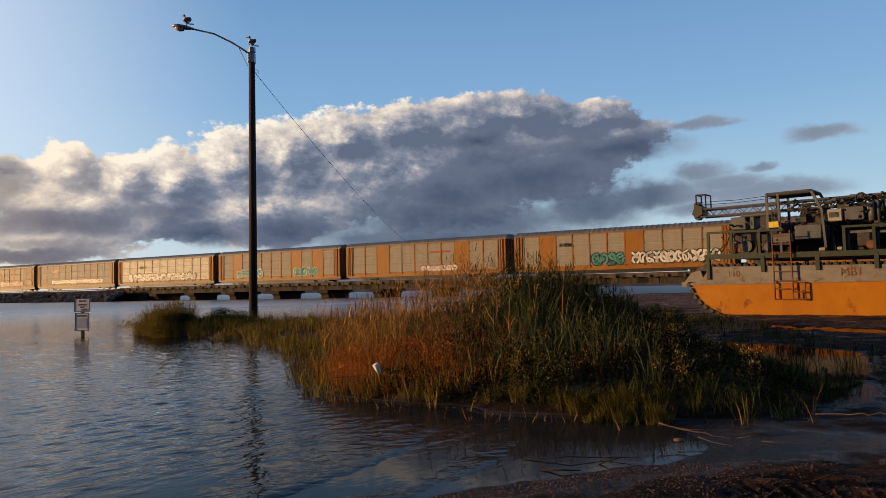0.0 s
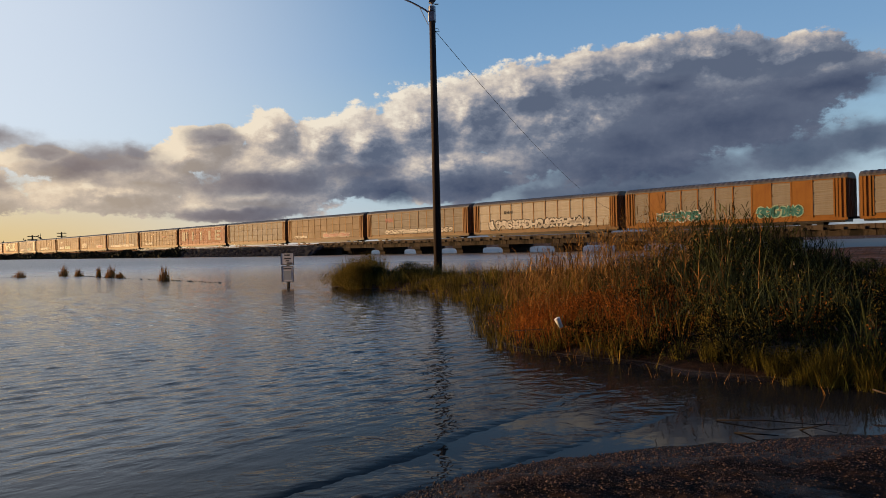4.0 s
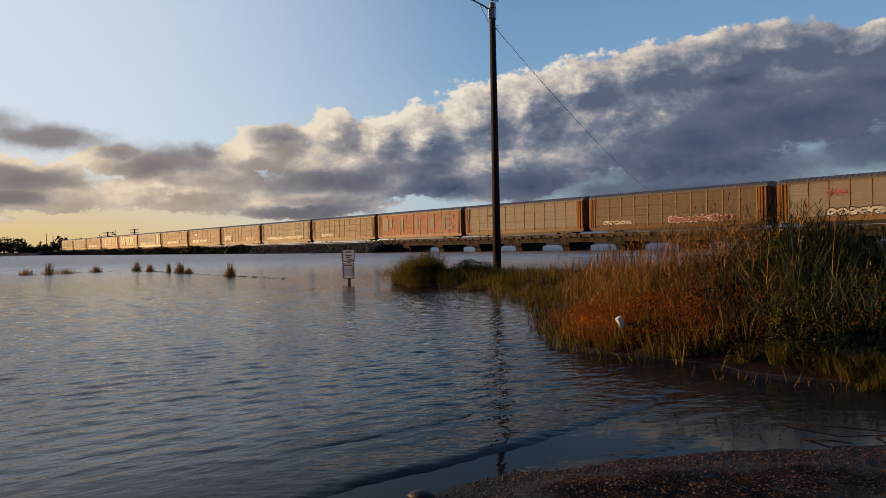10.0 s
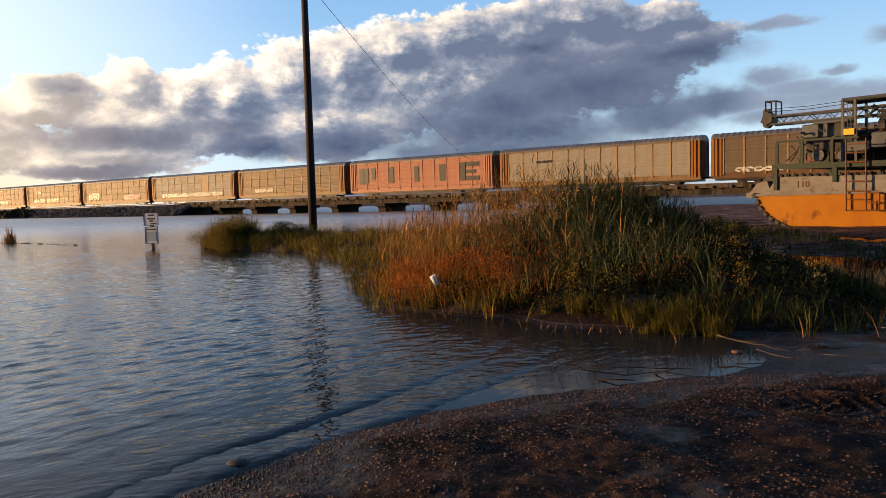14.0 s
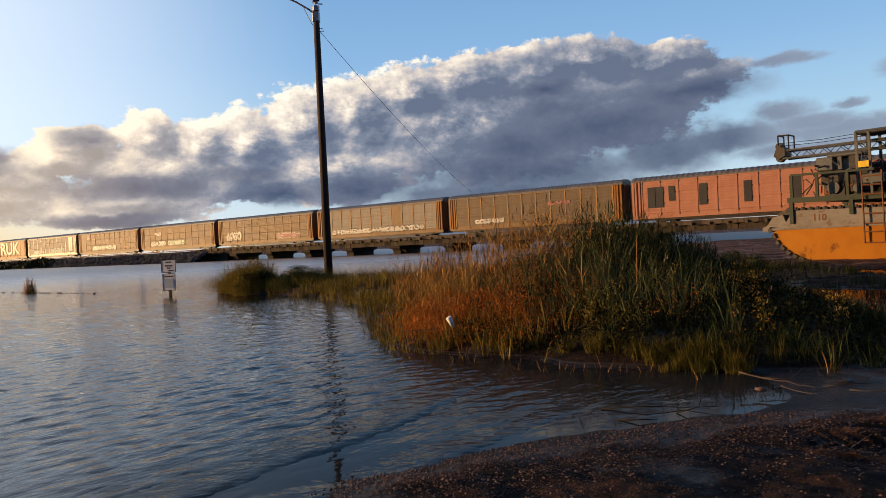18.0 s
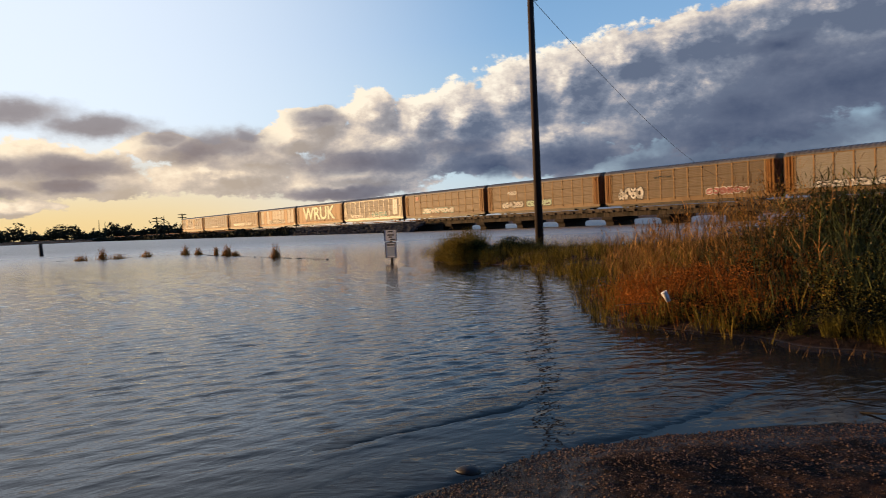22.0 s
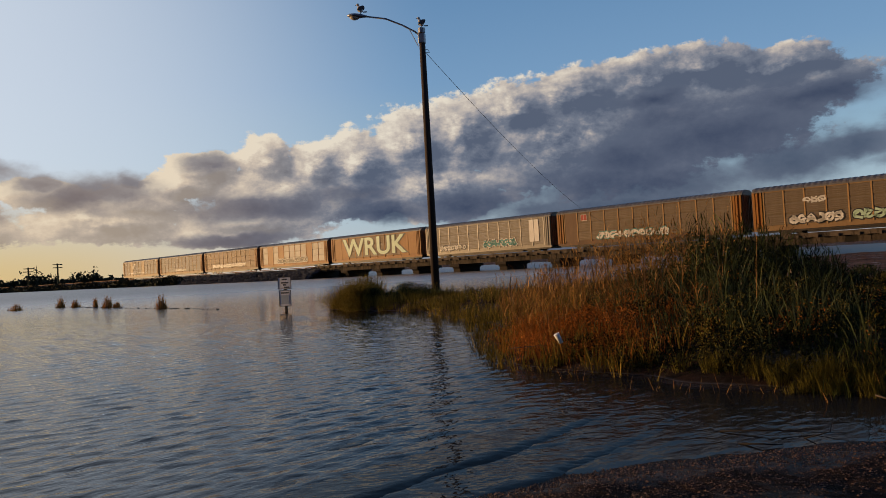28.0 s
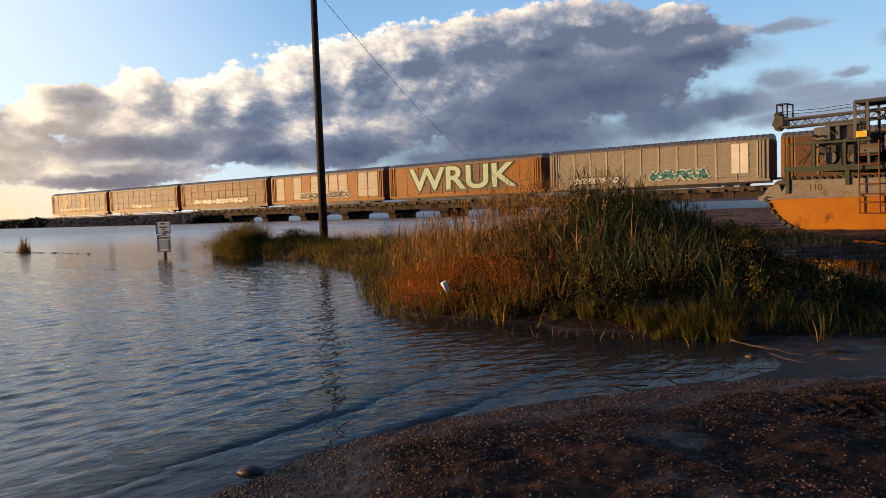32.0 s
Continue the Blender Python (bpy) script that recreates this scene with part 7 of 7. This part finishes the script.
def build_furniture():
    # timber lamp pole on the spit
    p = at(14.9, 28.0)
    base_z = 0.25
    tall = 1.2 + 28.0 * math.tan(radians(18.55)) - base_z
    pole, tip = build_lamp_pole("lamp_pole", (p.x, p.y, base_z), tall, 0.165, 0.115, M["wood_pole"], 2.15, 100.0, 0.95, "dark timber lamp pole with a cobra-head lamp over the marsh", M["galvanised"])
    build_bird(Matrix.Translation((p.x, p.y, base_z + tall + 0.03)), 200, "grey and white gull perched on the pole top")
    d = toward(100.0)
    build_bird(Matrix.Translation(Vector((p.x, p.y, base_z)) + tip + d * 0.25 + Vector((0, 0, 0.1))), 190, "grey and white gull perched on the lamp head")
    # service wire from the pole to the far bank
    bm = bmesh.new()
    a = Vector((p.x + 0.12, p.y, base_z + tall - 0.95))
    b = at(1.0, 92, 5.2)
    pts = [a.lerp(b, k / 30) - Vector((0, 0, 4.2 * (k / 30) * (1 - k / 30))) for k in range(31)]
    add_tube(bm, pts, 0.011, 5)
    w = new("wire", done(bm, "wire", M["wire"]))
    tagged(w, "thin black slack wire hanging from the lamp pole", "wire")
    # clamp and loose end
    bm = bmesh.new()
    add_tube(bm, [a + Vector((-0.02, 0, 0.12)), a + Vector((0.1, 0, 0.1)), a + Vector((0.16, 0, -0.02)), a], 0.012, 5)
    part("wire_loop", bm, M["wire"], pole).matrix_parent_inverse = Matrix.Translation((-p.x, -p.y, -base_z))
    # tan lamp pole by the reeds
    p2 = at(-54.15, 56.0)
    z2 = z_at(p2.x, p2.y)
    build_lamp_pole("lamp_pole", (p2.x, p2.y, z2), 1.2 + 56 * math.tan(radians(9.8)) - z2, 0.17, 0.11, M["tan_pole"], 1.45, -125.0, 0.45, "pale tan timber lamp pole standing in the reeds", M["white_paint"])
    bm = bmesh.new()
    a = p2 + Vector((0, 0, 1.2 + 56 * math.tan(radians(9.1))))
    b = at(-88, 60, 1.2 + 60 * math.tan(radians(9.6)))
    pts = [a.lerp(b, k / 20) - Vector((0, 0, 1.6 * (k / 20) * (1 - k / 20))) for k in range(21)]
    add_tube(bm, pts, 0.007, 5)
    tagged(new("wire", done(bm, "wire", M["wire"])), "thin wire running from the tan lamp pole", "wire")

    # warning sign standing in the lake
    s = Vector((-10.75, 21.3, 0))
    sign = new("warning_sign")
    sign.matrix_world = Matrix.Translation(s) @ pose(0, 0, 0, 0, 0, -6)
    tagged(sign, "two stacked white notice boards on a post in the lake", "sign")
    part("post", boxed((-0.04, -0.02, -0.8, 0.04, 0.04, 1.15), bevel=0.005), M["dark_steel"], sign)
    for nm, z0, z1, x0, x1 in (("upper_board", 0.72, 1.12, -0.25, 0.25), ("lower_board", 0.16, 0.69, -0.225, 0.225)):
        board = part(nm, boxed((x0, -0.035, z0, x1, -0.02, z1), bevel=0.004), M["sign_white"], sign, "white notice board")
        fr = 0.02
        part("border", boxed((x0, -0.041, z0, x0 + fr, -0.035, z1), (x1 - fr, -0.041, z0, x1, -0.035, z1), (x0 + fr, -0.041, z0, x1 - fr, -0.035, z0 + fr), (x0 + fr, -0.041, z1 - fr, x1 - fr, -0.035, z1)), M["sign_ink"], board)
        rows = ((0.86, -0.06, 0.06), (0.93, -0.12, 0.14), (0.78, -0.02, 0.17), (1.04, -0.1, 0.1)) if "upper" in nm else ((0.60, -0.15, 0.15),)
        for z, a, b in rows:
            part("text_bar", boxed((a, -0.041, z - 0.022, b, -0.036, z + 0.022)), M["sign_ink"], board)
        if "lower" in nm:
            part("panel", boxed((-0.15, -0.041, 0.24, 0.15, -0.036, 0.53)), M["sign_panel"], board)

    # timber pile leaning in the lake
    q = Vector((-54.4, 42.5, 0))
    bm = bmesh.new()
    add_tube(bm, [(0, 0, -1.5), (-0.12, 0, 1.05)], 0.17, 10, 0.15)
    pile = new("timber_pile", done(bm, "pile", M["wood_pole"], True))
    pile.location = q
    tagged(pile, "dark leaning timber pile standing in the lake", "pile")

    # far shore: power poles, masts, board
    def far_pole(az, d, tall, arms):
        b = at(az, d, 1.5)
        ob = new("power_pole")
        ob.location = b
        tagged(ob, "dark far power pole with crossarms above the trees", "power pole", "far power poles")
        bm = bmesh.new()
        add_tube(bm, [(0, 0, 0), (0, 0, tall)], 0.45, 6, 0.35)
        part("pole", bm, M["leaf_far"], ob)
        for k in range(arms):
            bm = bmesh.new()
            z = tall - 0.6 - 1.6 * k
            add_tube(bm, [toward(az + 90) * 2.2 + Vector((0, 0, z)), toward(az - 90) * 2.2 + Vector((0, 0, z))], 0.22, 5)
            part("crossarm", bm, M["leaf_far"], ob)
    far_pole(44.4, 420, 10.5, 2)
    far_pole(42.6, 420, 12.0, 2)
    for az, tall in ((55.6, 14.0), (52.6, 8.5), (49.8, 9.5), (50.3, 9.5), (47.9, 10.5), (48.3, 11.5), (43.9, 13.0), (47.5, 9.5)):
        b = at(az, 480, 1.5)
        ob = new("radio_mast")
        ob.location = b
        tagged(ob, "thin far mast above the tree line", "mast", "far masts")
        bm = bmesh.new()
        add_tube(bm, [(0, 0, 0), (0, 0, tall)], 0.35, 5, 0.12)
        part("mast_tube", bm, M["leaf_far"], ob)
    b = at(57.3, 470, 0.5)
    ob = new("billboard")
    ob.matrix_world = Matrix.Translation(b) @ pose(0, 0, 0, 0, 0, 57.3)
    tagged(ob, "far billboard on posts above the trees", "billboard")
    part("panel", boxed((-4.3, -0.3, 8.6, 4.3, 0.3, 11.2)), M["far_building"], ob)
    for x in (-3, 0, 3):
        part("post", boxed((x - 0.25, -0.2, 0, x + 0.25, 0.2, 8.6)), M["leaf_far"], ob)
    b = at(55.9, 485, 0.5)
    ob = new("far_house")
    ob.matrix_world = Matrix.Translation(b) @ pose(0, 0, 0, 0, 0, 56)
    tagged(ob, "low far pale house among trees", "house")
    part("wall", boxed((-6, -3, 0, 6, 3, 6.6)), M["far_building"], ob)
    bm = bmesh.new()
    add_prism(bm, [(-3.4, 6.6), (3.4, 6.6), (0, 8.4)], -6.4, 6.4, axis="x")
    part("roof", bm, M["leaf_far"], ob)

    # litter: paper cup in the grass
    bm = bmesh.new()
    add_tube(bm, [(0, 0, -0.065), (0, 0, 0.065)], 0.027, 16, 0.039)
    cup = new("paper_cup")
    cup.matrix_world = pose(-0.69, 7.35, 0.39, 12, -24, 0) @ Matrix.Scale(0.8, 4)
    tagged(cup, "white paper cup lying in the marsh grass", "cup")
    part("wall", bm, M["cup"], cup, "", True)
    bm = bmesh.new()
    pts = [(0.039 * math.cos(2 * math.pi * k / 16), 0.039 * math.sin(2 * math.pi * k / 16), 0.064) for k in range(17)]
    add_tube(bm, pts, 0.004, 5, caps=False)
    part("rim", bm, M["cup"], cup)

    # driftwood and twigs
    def stick(name, pts, r0, r1, mat, label):
        bm = bmesh.new()
        add_tube(bm, pts, r0, 7, r1)
        o = new(name, done(bm, name, mat, True))
        tagged(o, label, "branch")
    def bent(pts, seed, wave=0.035):
        """A crooked line through the points."""
        q = random.Random(seed)
        out = []
        for (ax, ay, az_), (bx, by, bz) in zip(pts, pts[1:]):
            for k in range(4):
                f = k / 4
                out.append((ax + (bx - ax) * f + q.uniform(-wave, wave), ay + (by - ay) * f + q.uniform(-wave, wave), az_ + (bz - az_) * f + q.uniform(-0.3, 0.5) * wave))
        return out + [pts[-1]]
    stick("driftwood", bent([(1.66, 5.56, 0.12), (1.85, 5.4, 0.09), (2.05, 5.22, 0.07)], 1, 0.02), 0.007, 0.003, M["drift"], "pale broken driftwood branch at the water's edge")
    for k, (a, b) in enumerate((((1.78, 5.52, 0.09), (2.3, 5.42, 0.08)), ((1.95, 5.44, 0.08), (2.15, 5.62, 0.14)), ((2.1, 5.2, 0.07), (2.55, 5.3, 0.08)), ((2.2, 5.05, 0.08), (2.6, 4.95, 0.08)), ((1.85, 5.3, 0.07), (2.0, 5.05, 0.06)))):
        stick("driftwood", bent([a, b], 3 + k, 0.02), 0.0045, 0.002, M["drift"], "thin driftwood twig washed up on wet mud")
    stick("driftwood", bent([(-1.3, 8.05, 0.22), (-0.85, 8.02, 0.25)], 9, 0.015), 0.005, 0.003, M["drift"], "pale dead cane lying on the grass")
    stick("twig", [(0.55, 5.02, 0.005), (0.85, 4.95, 0.03), (1.1, 4.98, 0.01), (1.3, 4.9, 0.03)], 0.005, 0.002, M["twig"], "dark bent twig in shallow water")
    stick("twig", [(1.02, 4.86, 0.0), (1.15, 4.78, 0.06), (1.2, 4.9, 0.12)], 0.005, 0.002, M["twig"], "dark forked twig in shallow water")
    stick("twig", [(0.62, 4.72, 0.0), (0.74, 4.64, 0.02), (0.86, 4.66, 0.01)], 0.007, 0.003, M["twig"], "short dark twig on wet mud")
    stick("twig", bent([(3.05, 5.9, 0.10), (3.25, 5.65, 0.15), (3.4, 5.45, 0.17), (3.55, 5.3, 0.11)], 21, 0.03), 0.0045, 0.002, M["drift"], "thin pale arched twig on the mud")
    stick("twig", bent([(5.4, 6.4, 0.12), (5.6, 6.3, 0.24), (5.85, 6.1, 0.2), (6.0, 5.9, 0.11)], 22, 0.03), 0.006, 0.003, M["drift"], "pale bent branch on the mud")
    # stones and clods
    rng = random.Random(21)
    def stone(x, y, r, mat, label, name="stone"):
        bm = bmesh.new()
        bmesh.ops.create_icosphere(bm, subdivisions=2, radius=r)
        for v in bm.verts:
            k = 1 + 0.25 * noise.noise(v.co * (2.2 / r) + Vector((x, y, 0)))
            v.co = Vector((v.co.x * k * 1.25, v.co.y * k, v.co.z * k * 0.55))
        o = new(name, done(bm, name, mat, True))
        o.location = (x, y, z_at(x, y) + r * 0.2)
        tagged(o, label, "stone")
    stone(-1.24, 3.17, 0.05, M["dark_steel"], "dark wet stone at the water's edge")
    stone(2.82, 3.55, 0.10, M["mud"], "lump of rust-brown mud", "mud_clod")
    stone(1.78, 5.52, 0.035, M["pebble"], "small pale stone by driftwood")
    for k in range(14):
        stone(rng.uniform(1.5, 9), rng.uniform(1, 6), rng.uniform(0.03, 0.07), M["mud"], "small clod of mud", "mud_clod")

    # gravel
    rng = np.random.default_rng(5)
    n = 170000
    az, d = np.radians(rng.uniform(-95, 35, n)), 0.9 + 4.3 * rng.random(n) ** 0.9
    px, py = -np.sin(az) * d, np.cos(az) * d
    inn = inside_depth(px, py, SHORE)
    keep = (inn > 0.0) & (py < 5.0 - 0.12 * px) & (px < 3.4)
    keep &= rng.random(n) < 0.20 + 0.75 * np.exp(-np.maximum(inn, 0) / 0.9) + 0.30 * wobble(px, py, 1.7, 1.0) + 0.15 * wobble(px, py, 5.0, 2.0)
    px, py = px[keep], py[keep]
    pz = height(px, py)
    r = 0.0025 + 0.0070 * rng.random(len(px)) ** 2.8
    dirs = np.array(((1, 0, 0), (-1, 0, 0), (0, 1, 0), (0, -1, 0), (0, 0, 1)), float)
    jit = rng.uniform(0.7, 1.3, (len(px), 5, 1))
    V = np.stack([px, py, pz], 1)[:, None, :] + dirs[None] * r[:, None, None] * jit * np.array([1.2, 1.0, 0.8])
    o = (np.arange(len(px)) * 5)[:, None]
    F = np.concatenate([o + np.array(q) for q in ((0, 2, 4), (2, 1, 4), (1, 3, 4), (3, 0, 4))]).tolist()
    tagged(new("gravel", mesh_of("gravel", V.reshape(-1, 3).tolist(), F, M["pebble"])), "loose small brown and grey gravel on the shore", "gravel", kind="stuff")
    # crumbs of mud thrown up along the wheel ruts
    feet = []
    for (ax, ay), (bx, by), w, deep in RUTS:
        le = math.hypot(bx - ax, by - ay)
        m = int(min(le, 9.0) * 260)
        f = rng.random(m) * min(1.0, 9.0 / le)
        side = rng.choice((-1.25, 1.25, 0.3), m) * w + rng.normal(0, 0.35 * w, m) - 0.12 * np.sin(f * le * 0.8)
        feet.append(np.stack([ax + (bx - ax) * f - (by - ay) / le * side, ay + (by - ay) * f + (bx - ax) / le * side], 1))
    q = np.stack([rng.uniform(2.0, 15.0, 16000), rng.uniform(-1.0, 13.0, 16000)], 1)
    q = q[(wobble(q[:, 0], q[:, 1], 0.55, 3.0) + 0.35 > rng.random(len(q))) & (inside_depth(q[:, 0], q[:, 1], SHORE) > 0.3) & (rng.random(len(q)) < 3.5 / np.hypot(q[:, 0], q[:, 1]))]
    feet = np.concatenate(feet + [q])
    px, py = feet[:, 0], feet[:, 1]
    r = 0.006 + 0.016 * rng.random(len(px)) ** 3
    jit = rng.uniform(0.6, 1.4, (len(px), 5, 1))
    V = np.stack([px, py, height(px, py)], 1)[:, None, :] + dirs[None] * r[:, None, None] * jit * np.array([1.2, 1.0, 0.9])
    o = (np.arange(len(px)) * 5)[:, None]
    F = np.concatenate([o + np.array(q) for q in ((0, 2, 4), (2, 1, 4), (1, 3, 4), (3, 0, 4))]).tolist()
    c = scatter(rng, 60, 1.6, 10, 1.0, 9.5, lambda x, y, r_: inside_depth(x, y, SHORE) > 0.2)
    p = np.repeat(c, 12, axis=0) + np.concatenate([rng.normal(0, 0.22, (len(c) * 12, 2)), np.zeros((len(c) * 12, 1))], 1)
    p[:, 2] = height(p[:, 0], p[:, 1]) + 0.012
    k = len(p)
    arcs("dead_straws", p, rng.uniform(0.08, 0.4, k), rng.uniform(0, 6.28, k), rng.uniform(1.2, 1.6, k), rng.uniform(-0.1, 0.25, k), np.full(k, 0.006), M["drift"], "dead reed straws lying on the mud", "straw")
    tagged(new("mud_crumbs", mesh_of("mud_crumbs", V.reshape(-1, 3).tolist(), F, M["mud"])), "rust-brown crumbs of mud along the wheel ruts", "mud", kind="stuff")


build_furniture()


def motions():
    times = [0, 0.25, 0.5, 1] + list(range(2, 31, 2)) + [31, 31.5, 31.75, 32]
    for n, car in enumerate(train):
        walk(car, [(t, car_place(n, t)) for t in times])
    # each crest rises far out, slows and turns in the shallows, and sinks at the gravel
    def crest_at(s_, dip, turn):
        m = Vector((0.87, -0.5, 0)) * s_ + Vector((0.5, 0.87, 0)) * 3.05
        return Matrix.Translation((m.x, m.y, dip)) @ pose(0, 0, 0, 0, 0, turn)
    for arrive, crest in zip(ARRIVE, crests):
        run = [(-9.0, -5.0, -0.06, -30), (-6.0, -4.45, -0.026, -30), (-3.0, -3.7, -0.010, -30), (0.0, -3.0, 0.0, -30), (3.5, -2.55, -0.002, -34), (7.0, -2.15, -0.010, -41), (10.0, -1.9, -0.022, -46), (13.0, -1.75, -0.07, -48)]
        keys = [(arrive + dt, *v) for dt, *v in run]
        times_ = [0.0] + [k[0] for k in keys if 0.3 < k[0] < 31.7] + [32.0]
        cols = [[k[j] for k in keys] for j in range(4)]
        walk(crest, [(t, crest_at(*(float(np.interp(t, cols[0], cols[j])) for j in (1, 2, 3)))) for t in times_])
    # ripples drift with the wind towards the shore
    walk(lake, [(t, pose(0.02 * (t - 16), -0.04 * (t - 16), 0)) for t in times])


motions()
